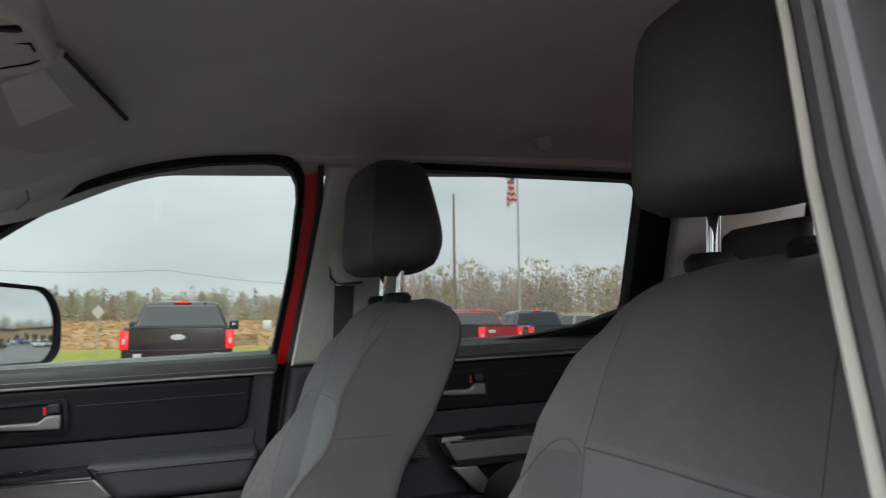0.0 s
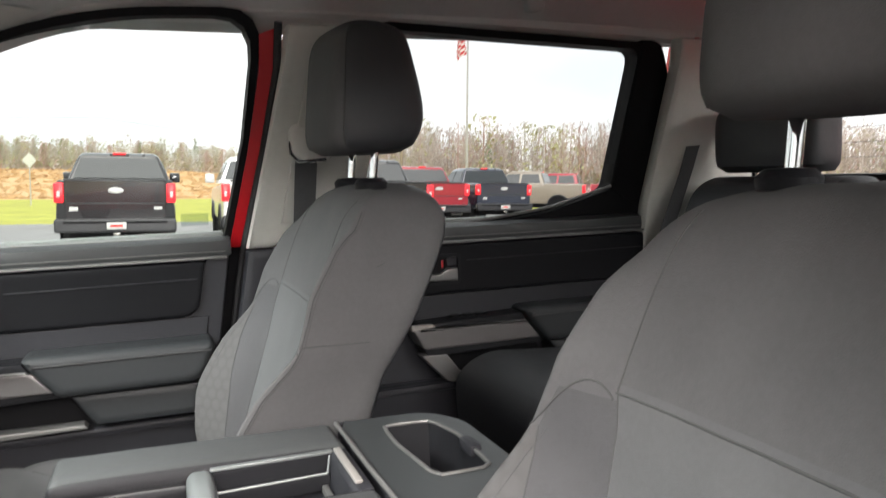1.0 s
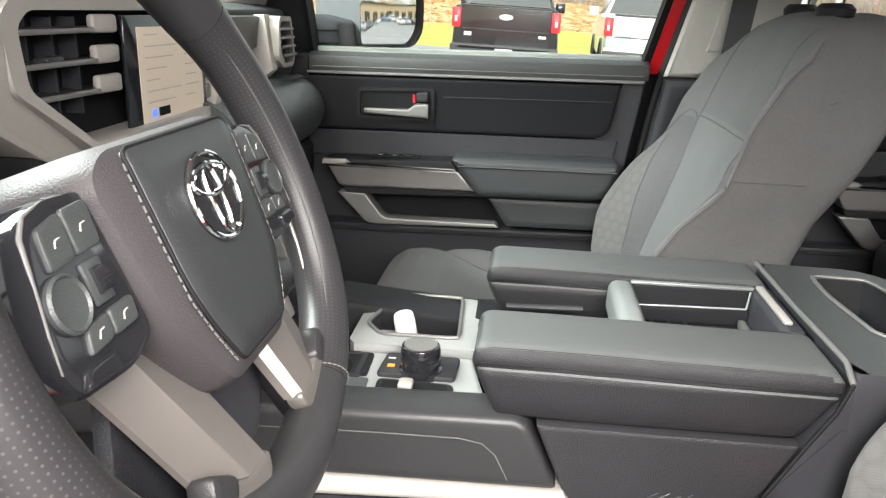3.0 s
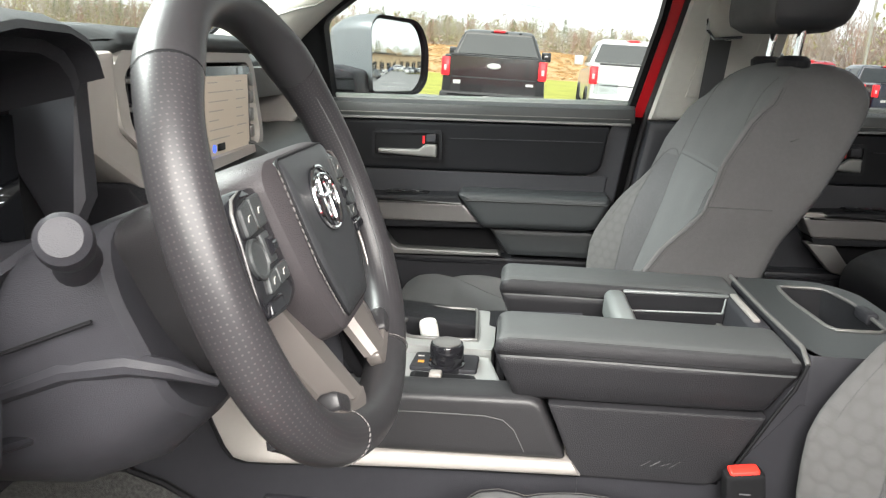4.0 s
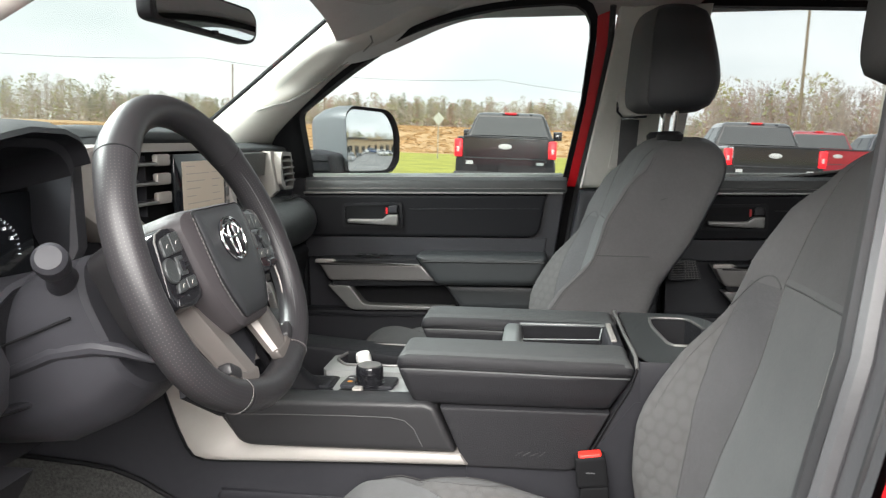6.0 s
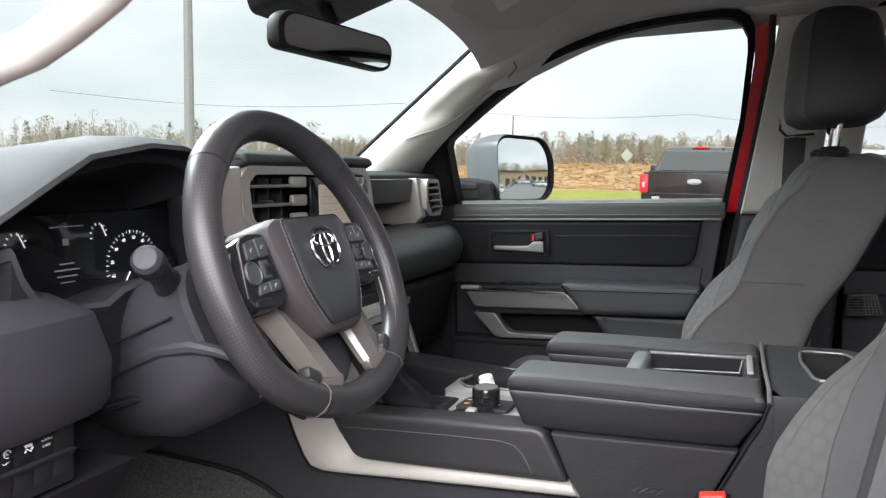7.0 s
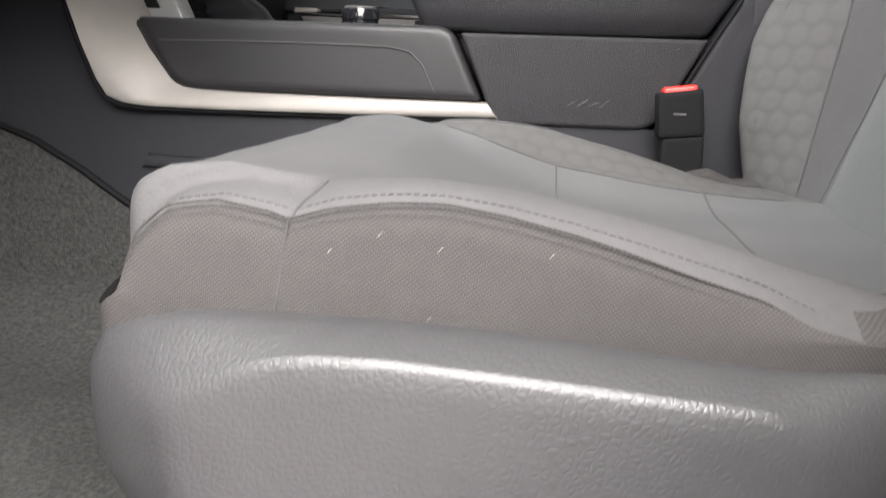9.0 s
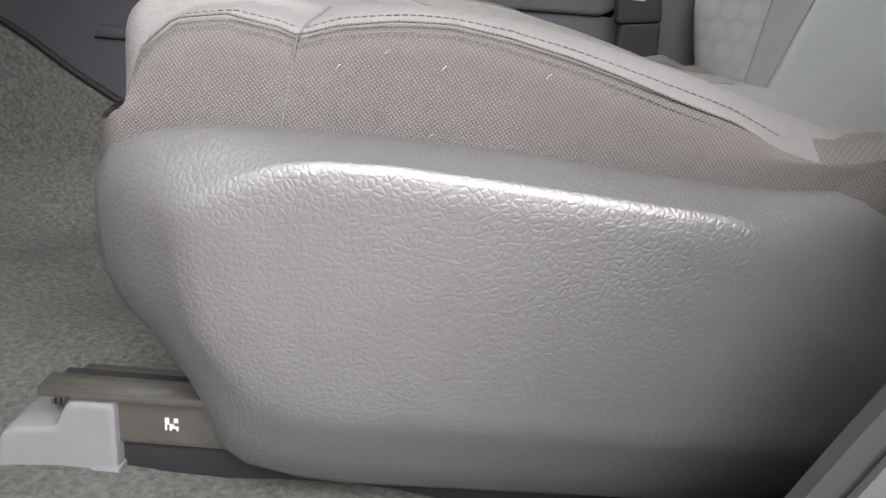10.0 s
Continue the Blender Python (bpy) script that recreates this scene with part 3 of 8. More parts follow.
def b_pillar(mir):
    name = "driver" if mir else "passenger"
    fix = mirrored if mir else (lambda b: b)
    w = thing("pillar_b_" + name, "light grey pillar trim over a charcoal lower cover between the doors", "pillar trim", (0.52, 2 * C - 0.84 if mir else 0.84, 0.66), kind="structure")
    part("upper_cover", fix(prism([(0.437, 1.246), (0.474, 1.45), (0.5, 1.6), (0.51, 1.674), (0.715, 1.676), (0.695, 1.48), (0.672, 1.246)], -0.07, 0.0, bevel=0.012, shear=lean(0))), CREAM, w)
    part("belt_slot", fix(prism([(0.505, 1.3), (0.548, 1.6), (0.66, 1.6), (0.62, 1.3)], -0.076, -0.06, bevel=0.004, shear=lean(0))), CREAM, w)
    part("lower_cover", fix(prism([(0.436, 1.244), (0.395, 1.0), (0.36, 0.8), (0.32, 0.66), (0.62, 0.66), (0.67, 1.244)], 0.8, 0.9, bevel=0.012)), PLASTIC, w)
    part("body_flange", fix(prism([(0.404, 1.25), (0.442, 1.45), (0.462, 1.6), (0.462, 1.66), (0.49, 1.67), (0.49, 1.6), (0.468, 1.45), (0.43, 1.25)], -0.034, 0.025, shear=lean(0))), RED, w, "red painted door flange")
    part("jamb_plate", fix(box(0.3, 0.74, 0.902, 0.926, 0.6, 1.262)), BLACK, w)
    edge = [(0.434, 1.25), (0.472, 1.45), (0.495, 1.6), (0.496, 1.68)]
    seal = [(a, 1.511 - 0.5 * b - 0.036, b) for a, b in edge]
    low = [(0.3, 0.85, 0.6), (0.34, 0.85, 0.75), (0.385, 0.85, 0.95), (0.42, 0.85, 1.18)]
    part("door_seal", fix(tube(low + seal, 0.0075, 8)), RUBBER, w)
    return w


b_pillar(False)


def b_pillar_driver():
    """The pillar behind the open driver's door: light trim, grey seal and jamb, then the red rear door."""
    w = thing("pillar_b_driver", "light grey pillar trim with a thick grey seal behind the open driver's door", "pillar trim", (0.5, -0.8, 0.62), kind="structure")
    line = [(0.22, 0.60), (0.29, 0.66), (0.346, 0.76), (0.367, 0.806), (0.41, 0.98), (0.446, 1.12), (0.474, 1.25), (0.520, 1.40), (0.556, 1.5), (0.588, 1.6), (0.61, 1.71)]
    ys = lambda z: -0.80 + 0.0224 * ease(z, 0.8, 1.15) + 0.47 * max(0, z - 1.25)
    fine = []
    for i in range(len(line) - 1):
        for t in (0, 0.34, 0.67):
            fine.append((line[i][0] + (line[i + 1][0] - line[i][0]) * t, line[i][1] + (line[i + 1][1] - line[i][1]) * t))
    fine.append(line[-1])
    fine = [(x + 0.01 + 0.028 * ease(z, 0.75, 1.15), z) for x, z in fine]
    part("door_seal", tube([(x, ys(z), z) for x, z in fine], 0.0105, 10), RUBBER, w, "black rubber door seal")
    part("seal_lip", tube([(x - 0.002, ys(z) - 0.018, z) for x, z in fine], 0.008, 8), SEAL_G, w)
    part("light_edge", tube([(x + 0.006, ys(z) + 0.018, z) for x, z in fine if z > 1.2], 0.009, 10), CREAM, w, "light trim edge")
    cross = [(0.0, -0.012), (0.0, -0.035), (-0.006, -0.06), (-0.014, -0.08), (-0.018, -0.095), (-0.02, -0.1)]
    part("jamb", loft([[(x + a * (1 if z > 1.2 else 0.6), ys(z) + b * (1 if z > 1.2 else 0.8), z) for a, b in cross] for x, z in fine], caps=False, closed=False), SEAL_G, w, "satin grey door jamb")
    part("jamb_bead", tube([(x - 0.011, ys(z) - 0.072, z) for x, z in fine], 0.003, 6), RUBBER, w)
    inner = [[(x + 0.024, ys(z) + 0.02, z), (x + 0.07, ys(z) + 0.045, z), (x + 0.2, ys(z) + 0.04, z), (x + 0.22, ys(z) - 0.02, z)] for x, z in fine]
    part("upper_cover", loft([r for r in inner if r[0][2] > 1.22], caps=True), CREAM, w)
    part("lower_cover", loft([r for r in inner if r[0][2] <= 1.26], caps=True), PLASTIC, w)
    skin = [[(x - 0.02, ys(z) - 0.101, z), (x - 0.016, ys(z) - 0.125, z), (x + 0.02, ys(z) - 0.15, z), (x + 0.16, ys(z) - 0.158, z)] for x, z in fine if z > 1.24]
    d = thing("door_rear_driver", "closed bright red rear door on the driver's side", "car door", (1.0, -0.98, 0.5), kind="structure")
    part("window_post", loft(skin, caps=False, closed=False), RED, d)
    lead = lambda z: interp([(z2, x2) for x2, z2 in line], z) + 0.01 + 0.028 * ease(z, 0.75, 1.15)
    sk = lambda z: ys(min(z, 1.25)) - 0.158 + 0.035 * ((z - 0.95) / 0.4) ** 2 - 0.008 * math.exp(-((z - 1.1) / 0.03) ** 2)
    vs = steps(0.5, 1.262, 26)
    part("door_skin", loft([[(lead(z) - 0.018, -0.882, z), (lead(z) - 0.018, -0.907, z), (lead(z) + 0.004, sk(z) + 0.006, z)] + [(lead(z) + 0.05 + u * (1.5 - lead(z)), sk(z), z) for u in steps(0, 1, 10)] for z in vs], caps=False, closed=False), RED, d)
    fr = WIN_R
    part("window_frame", mirrored(hoop(fr, offset(fr, 0.03), 0.0, 0.03, shear=lean(0))), BLACK, d)
    part("pane", mirrored(prism(offset(fr, 0.008), 0.005, 0.009, shear=lean(0))), GLASS_T, d)
    part("outer_handle", box(0.66, 0.9, -1.03, -0.985, 1.1, 1.135, 0.012), RED, d)
    part("inner_lining", mirrored(prism([(0.62, 0.68), (0.67, 1.27), (1.45, 1.27), (1.45, 0.68)], 0.79, 0.9, bevel=0.02)), PLASTIC, d)


b_pillar_driver()


def c_pillar(mir):
    name = "driver" if mir else "passenger"
    fix = mirrored if mir else (lambda b: b)
    w = thing("pillar_c_" + name, "light grey rear corner trim of the cab", "pillar trim", (1.6, 2 * C - 0.8 if mir else 0.8, 0.66), kind="structure")
    part("cover", fix(prism([(1.385, 0.9), (1.412, 1.3), (1.385, 1.62), (1.37, 1.675), (1.8, 1.675), (1.82, 0.9)], -0.075, -0.03, bevel=0.012, shear=lean(0))), CREAM, w)
    part("black_frame", fix(prism(rounded([(1.318, 1.33), (1.302, 1.655), (1.295, 1.674), (1.35, 1.674), (1.4, 1.6), (1.43, 1.262), (1.3, 1.262)], [0.01, 0.01, 0.01, 0.05, 0.1, 0.01, 0.01], 6), -0.035, 0.02, bevel=0.008, shear=lean(0))), BLACK, w)
    part("lower_wall", fix(box(1.4, 1.82, 0.8, 0.9, 0.62, 1.0)), PLASTIC, w)


c_pillar(False)
c_pillar(True)
# header rails above the doors
for mir in (False, True):
    fx = mirrored if mir else (lambda b: b)
    line = [(-0.18, 0.71, 1.615), (-0.02, 0.69, 1.665), (0.15, 0.672, 1.7), (0.35, 0.665, 1.712), (0.6, 0.664, 1.714), (0.9, 0.666, 1.708), (1.25, 0.67, 1.698), (1.45, 0.675, 1.69)]
    rail = solo("trim_roof_rail_" + ("driver" if mir else "passenger"), fx(tube(line, 0.022, 10)), LINER, "grey cloth edge of the headliner above the doors", "roof trim", kind="structure")
rail_out = [(-0.06, 1.67), (0.1, 1.73), (0.4, 1.76), (1.0, 1.75), (1.5, 1.73), (1.8, 1.7), (1.8, 1.78), (1.0, 1.83), (0.1, 1.82), (-0.06, 1.78)]
for mir in (False, True):
    fx = mirrored if mir else (lambda b: b)
    part("roof_side", fx(prism(rail_out, 0.705, 0.75, bevel=0.01)), RED, hull)
    part("quarter_panel", fx(prism([(1.5, 0.6), (1.5, 1.28), (1.42, 1.75), (1.88, 1.75), (1.92, 1.3), (1.92, 0.6)], 0.0, 0.06, bevel=0.01, shear=lean(0))), RED, hull)
    part("cowl_side", fx(prism([(-0.99, 0.55), (-0.99, 1.2), (-0.42, 1.24), (-0.42, 0.55)], 0.9, 0.97, bevel=0.01)), RED, hull)
    part("kick_panel", fx(prism([(-0.97, 0.62), (-0.97, 1.22), (-0.36, 1.22), (-0.33, 0.62)], 0.8, 0.88)), PLASTIC_D, hull)
    part("a_post", fx(prism([(-0.95, 1.1), (-0.36, 1.47), (-0.28, 1.5), (-0.42, 1.36), (-0.5, 1.18)], 0.02, 0.05, bevel=0.006, shear=lean(0))), BLACK, hull)
for mir in (False, True):
    fx = mirrored if mir else (lambda b: b)
    solo("trim_door_sill_" + ("driver" if mir else "passenger"), fx(box(-0.6, 1.4, 0.72, 0.93, 0.618, 0.63, 0.004)), PLASTIC_D, "black ribbed plastic sill plate under the door", "sill plate", kind="structure")

# Stays out of view; added to keep light off the front-facing surfaces.
def open_door():
    """The driver's front door, swung wide open about its front hinge."""
    swing = CAR @ Matrix.Translation((-0.46, -0.93, 0.0)) @ Matrix.Rotation(radians(-68), 4, "Z")
    w = thing("door_front_driver", "unseen wide open red driver's door with a black lining, added for shade", "car door", (0.5, 0.0, 0.6), kind="structure", frame_m=swing)
    part("outer_skin", prism([(0.0, 0.5), (0.0, 1.24), (0.98, 1.25), (0.9, 0.5)], -0.05, 0.0, bevel=0.012), RED, w)
    part("lining", prism([(0.02, 0.58), (0.02, 1.26), (0.95, 1.27), (0.88, 0.58)], 0.0, 0.09, bevel=0.015), PLASTIC_D, w)
    part("arm_pad", prism([(0.35, 1.0), (0.35, 1.07), (0.84, 1.07), (0.82, 1.0)], 0.09, 0.15, bevel=0.012), PAD, w)
    fr = rounded([(0.08, 1.27), (0.3, 1.47), (0.6, 1.65), (0.98, 1.68), (0.94, 1.27)], [0.01, 0.08, 0.1, 0.06, 0.01])
    part("window_frame", hoop(fr, offset(fr, 0.03), 0.0, 0.03, shear=lambda x, y, z: (x, y + 0.45 * max(0, z - 1.27), z)), BLACK, w)
    part("pane", prism(offset(fr, 0.01), 0.012, 0.016, shear=lambda x, y, z: (x, y + 0.45 * max(0, z - 1.27), z)), GLASS, w)


open_door()

# ---- passenger side doors ----
def door_trim(w, x0, x1, arm0, arm1, handle_x, rear):
    """Door lining: sill, satin strip, soft upper panel, armrest, pull and pocket. x0, x1: front and rear edge."""
    sl = 0.045 if not rear else 0.0  # how far the rear edge leans forwards towards the floor
    edge = lambda z: x1 - sl * (1.27 - z) / 0.3
    poly = lambda z0, z1, a=x0, b=0.0: [(a, z0), (a, z1), (edge(z1) - b, z1), (edge(z0) - b, z0)]
    part("backing", prism(poly(0.68, 1.24), 0.826, 0.9, bevel=0.004), PLASTIC, w)
    part("sill_cap", prism([(0.805, 1.247), (0.81, 1.268), (0.825, 1.276), (0.9, 1.274), (0.9, 1.23), (0.808, 1.238)], x0, edge(1.26), axis="x", bevel=0.002), SILL, w)
    part("glass_seal", box(x0, edge(1.27) - 0.01, 0.872, 0.897, 1.268, 1.2845, 0.004), FELT, w, "pale grey felt glass seal")
    part("satin_strip", prism(poly(1.2325, 1.238, b=0.006), 0.797, 0.83, bevel=0.0015), SILVER_D, w, "dark satin metal strip")
    b = 0.05 if not rear else 0.02
    part("upper_panel", prism(rounded(poly(1.118, 1.229, b=b), [0.004, 0.004, 0.006, 0.035]), 0.797, 0.83, bevel=0.006), SOFT, w, "black soft vinyl upper panel")
    part("sill_line", tube([(x0 + 0.01, 0.8055, 1.247), (edge(1.25) - 0.01, 0.8055, 1.247)], 0.0012, 6), SILVER_D, w)
    part("crease", tube([(handle_x + 0.02, 0.7965, 1.192), (edge(1.19) - b - 0.01, 0.7965, 1.194)], 0.0014, 6), PLASTIC, w)
    part("rear_edge", prism([(edge(1.235) - b + 0.004, 1.235), (edge(1.235) - 0.002, 1.235), (edge(0.9) - 0.002, 0.9), (edge(0.9) - b, 0.9), (edge(1.12) - b - 0.03, 1.116)], 0.806, 0.83, bevel=0.004), PLASTIC, w)
    part("middle_band", prism(poly(1.06, 1.116, b=0.03), 0.803, 0.83, bevel=0.003), PLASTIC, w)
    # inner handle in its recess
    hx = handle_x
    part("handle_bezel", hoop(rounded([(hx - 0.155, 1.148), (hx - 0.155, 1.2), (hx - 0.004, 1.203), (hx - 0.004, 1.146)], 0.008),
                              rounded([(hx - 0.162, 1.142), (hx - 0.162, 1.207), (hx + 0.003, 1.21), (hx + 0.003, 1.14)], 0.01), 0.791, 0.81), PLASTIC_D, w)
    part("handle_recess", prism([(hx - 0.156, 1.147), (hx - 0.156, 1.201), (hx - 0.003, 1.204), (hx - 0.003, 1.145)], 0.7955, 0.797), BLACK, w)
    part("door_handle", prism(rounded([(hx - 0.145, 1.155), (hx - 0.145, 1.166), (hx - 0.05, 1.166), (hx - 0.035, 1.178), (hx - 0.008, 1.178), (hx - 0.008, 1.148), (hx - 0.05, 1.15)], 0.004), 0.779, 0.794, bevel=0.004), SILVER_D, w, "satin metal inner handle")
    part("lock_lever", prism(rounded([(hx - 0.034, 1.182), (hx - 0.034, 1.2), (hx - 0.01, 1.203), (hx - 0.01, 1.182)], 0.004), 0.784, 0.796, bevel=0.003), PLASTIC, w)
    part("lock_mark", box(hx - 0.043, hx - 0.038, 0.7945, 0.797, 1.178, 1.196), RED, w, "red lock marker")
    # armrest and switch strip
    part("arm_pad", prism(rounded([(arm0 - 0.004, 1.074), (arm0 + 0.055, 0.998), (arm1 - 0.02, 1.0), (arm1 + 0.004, 1.07), (arm1 - 0.005, 1.08), (arm0 + 0.01, 1.08)], [0.01, 0.012, 0.03, 0.02, 0.01, 0.01]),
                          0.722, 0.815, bevel=0.014, seg=3), DOOR_PAD, w, "slate vinyl armrest pad")
    part("arm_seam", tube([(arm0 + 0.012, 0.7215, 1.062), (arm1 - 0.004, 0.7215, 1.062)], 0.0013, 6), SEAM, w)
    part("arm_front", prism([(x0 + 0.052 if not rear else arm0 - 0.25, 1.045), (x0 + 0.05 if not rear else arm0 - 0.252, 1.062), (arm0 - 0.003, 1.068), (arm0 + 0.012, 1.045)], 0.742, 0.815, bevel=0.005), PLASTIC_D, w)
    s0 = arm0 - 0.273
    part("switch_pad", box(s0 + 0.1, s0 + 0.2, 0.76, 0.79, 1.066, 1.0695, 0.002), BLACK, w)
    for i in range(3):
        part("switch_key", box(s0 + 0.106 + i * 0.03, s0 + 0.128 + i * 0.03, 0.764, 0.786, 1.069, 1.0725, 0.002), PIANO, w)
    part("silver_lip", prism([(s0, 1.053), (s0 + 0.002, 1.062), (s0 + 0.05, 1.062), (s0 + 0.06, 1.055), (arm0 + 0.004, 1.052), (arm0 + 0.006, 1.047), (s0 + 0.062, 1.049)], 0.736, 0.75, bevel=0.002), SILVER_D, w, "dark satin silver armrest strip")
    part("silver_tip", prism([(s0 - 0.002, 1.052), (s0, 1.063), (s0 + 0.047, 1.063), (s0 + 0.05, 1.055)], 0.734, 0.75, bevel=0.002), SILVER, w, "bright silver strip end")
    part("arm_face", prism([(s0 + 0.006, 1.051), (s0 + 0.03, 1.008), (s0 + 0.04, 1.004), (arm0 + 0.045, 1.006), (arm0 + 0.01, 1.048)], 0.745, 0.82, bevel=0.004), BRONZE, w, "dark bronze satin armrest panel")
    part("arm_underside", prism([(s0 + 0.034, 1.003), (s0 + 0.045, 0.985), (arm0 + 0.06, 0.992), (arm0 + 0.05, 1.005)], 0.756, 0.82, bevel=0.003), PLASTIC_D, w)
    # map pocket with its silver corner
    part("pocket_back", prism([(s0 + 0.03, 1.0), (s0 + 0.1, 0.92), (arm0 + 0.1, 0.92), (arm0 + 0.06, 1.0)], 0.822, 0.83), BLACK, w)
    part("silver_corner", prism(rounded([(s0 + 0.026, 0.99), (s0 + 0.086, 0.988), (s0 + 0.125, 0.937), (arm0 + 0.092, 0.935), (arm0 + 0.1, 0.927), (s0 + 0.1, 0.922), (s0 + 0.086, 0.926)], [0.003, 0.003, 0.015, 0.002, 0.002, 0.008, 0.012]),
                                0.752, 0.79, bevel=0.003), SILVER_D, w, "dark satin silver pocket trim")
    part("lower_pad", prism([(arm0 + 0.07, 0.994), (arm0 + 0.115, 0.93), (arm1 - 0.02, 0.93), (arm1 - 0.012, 0.994)], 0.75, 0.83, bevel=0.012), DOOR_PAD, w)
    part("lower_panel", prism(poly(0.69, 0.918, b=0.02), 0.785, 0.83, bevel=0.008), PLASTIC, w)
    part("pocket_sill", prism([(x0 + 0.01, 0.9), (x0 + 0.01, 0.917), (edge(0.917) - 0.03, 0.92), (edge(0.9) - 0.03, 0.903)], 0.772, 0.8, bevel=0.006), PLASTIC, w)


def front_door():
    w = thing("door_front_passenger", "closed front passenger door with black lining and satin silver details", "car door", (0.05, 0.86, 0.66), kind="structure")
    door_trim(w, -0.305, 0.405, 0.015, 0.352, -0.035, False)
    part("forward_panel", prism([(-0.42, 0.69), (-0.42, 1.24), (-0.306, 1.24), (-0.306, 0.69)], 0.81, 0.9, bevel=0.004), PLASTIC_D, w)
    fr = WIN_F
    part("window_frame", hoop(fr, offset(fr, 0.014), -0.03, 0.02, shear=lean(0)), BLACK, w, "black window frame")
    part("pane", prism(offset(fr, 0.006), 0.0, 0.004, shear=lean(0)), GLASS, w)
    part("outer_skin", prism([(-0.42, 0.55), (-0.42, 1.27), (0.4, 1.27), (0.34, 0.55)], 0.93, 0.99, bevel=0.01), RED, w)
    part("mirror_corner", box(-0.47, -0.302, 0.8, 0.925, 1.19, 1.272, 0.004), PLASTIC_D, w)
    # the faint sticker on the glass
    part("glass_sticker", prism([(0.31, 1.3), (0.31, 1.325), (0.365, 1.325), (0.365, 1.3)], -0.0035, -0.0025, shear=lean(0)), glass("faint_sticker", (0.8, 0.84, 0.84), 0.3), w)
    part("belt_strip", box(-0.3, 0.39, 0.9, 0.94, 1.255, 1.275, 0.004), RUBBER, w)


front_door()


def rear_door():
    w = thing("door_rear_passenger", "closed rear passenger door with black lining and satin silver details", "car door", (1.0, 0.86, 0.66), kind="structure")
    door_trim(w, 0.665, 1.43, 1.04, 1.32, 0.905, True)
    fr = WIN_R
    part("window_frame", hoop(fr, offset(fr, 0.014), -0.03, 0.02, shear=lean(0)), BLACK, w, "black window frame")
    part("pane", prism(offset(fr, 0.006), 0.0, 0.004, shear=lean(0)), GLASS_T, w, "privacy tinted pane")
    part("kick_up", prism([(0.94, 1.262), (1.16, 1.294), (1.322, 1.342), (1.43, 1.28), (1.43, 1.262)], -0.04, -0.01, bevel=0.004, shear=lean(0)), BLACK, w)
    part("kick_strip", tube([(0.93, 0.842, 1.272), (1.16, 0.822, 1.302), (1.316, 0.8, 1.348)], 0.004, 6), SILVER_D, w)
    part("outer_skin", prism([(0.5, 0.55), (0.5, 1.27), (1.5, 1.27), (1.5, 0.55)], 0.93, 0.99, bevel=0.01), RED, w)
    grille = thing("door_speaker", "dark grey perforated speaker grille low in the rear door", "speaker", (0.705, 0.79, 1.04))
    part("grille_plate", prism(rounded([(0.664, 1.013), (0.67, 1.066), (0.727, 1.072), (0.746, 1.018)], 0.009), 0.762, 0.786, bevel=0.003), PLASTIC, grille)
    part("speaker_cone", lathe([(0.0005, 0.002), (0.0125, 0.0), (0.0135, 0.0012), (0.0135, 0.006), (0.0005, 0.006)], pose(0.686, 0.7605, 1.045, -90, 0, 0), 28), BLACK, grille, "round black speaker behind the grille")
    for i in range(8):
        part("grille_rib", tube([(0.669 + 0.0003 * i, 0.7612, 1.019 + i * 0.0062), (0.742 - 0.0022 * i, 0.7612, 1.022 + i * 0.0062)], 0.0008, 5), BRONZE, grille)
    for i in range(5):
        part("grille_rib", tube([(0.705 + 0.0078 * i, 0.7612, 1.02), (0.701 + 0.006 * i, 0.7612, 1.067)], 0.0008, 5), BRONZE, grille)


rear_door()


def wing_mirror():
    """The mirror's plane is x = 0 in its own axes, its glass looking along +x."""
    w = thing("wing_mirror", "dark grey outside mirror seen through the passenger window", "wing mirror", (-0.25, 1.05, 1.27))
    turn = pose(-0.192, 1.155, 1.372, 0, 0, -32)
    put = lambda bm: (bm.transform(turn), bm)[1]
    face = rounded([(-0.105, -0.09), (-0.112, 0.075), (-0.085, 0.098), (0.07, 0.09), (0.108, 0.03), (0.105, -0.06), (0.07, -0.092)], [0.015, 0.03, 0.03, 0.05, 0.05, 0.05, 0.03], 5)
    sec = []
    for x, k, dy in ((0.012, 1.1, 0.0), (0.0, 1.12, 0.0), (-0.05, 1.12, -0.004), (-0.1, 1.04, -0.012), (-0.14, 0.88, -0.022), (-0.165, 0.62, -0.03), (-0.172, 0.3, -0.035)):
        sec.append([(x, a * k + dy, b * (k if b > 0 else 1 + (k - 1) * 0.6)) for a, b in face])
    part("shell", put(loft(sec, caps=False)), material("textured_dark_mirror_shell", (0.07, 0.078, 0.082), 0.42, var=0.08, bump=0.2, bscale=300), w)
    part("shell_lining", put(loft([[(0.012, a * 1.1, b * 1.1) for a, b in face], [(0.006, a * 1.03, b * 1.03) for a, b in face], [(-0.006, a * 1.02, b * 1.02) for a, b in face]], caps=False)), PLASTIC_D, w)
    part("mirror_face", put(loft([[(0.004 - k * k * (a * a + b * b) / 2.6, a * k, b * k) for a, b in face] for k in (0.04, 0.15, 0.3, 0.45, 0.6, 0.75, 0.9, 1.0)])), MIRROR, w, "convex mirror glass", angle=60)
    part("arm", prism(rounded([(-0.4, 1.255), (-0.4, 1.345), (-0.33, 1.35), (-0.26, 1.335), (-0.25, 1.255)], 0.012), 0.9, 1.08, bevel=0.015), PLASTIC, w)
    for z in (1.29, 1.318):
        part("arm_groove", tube([(-0.38, 0.8985, z), (-0.262, 0.8985, z)], 0.002, 5), BLACK, w)


wing_mirror()

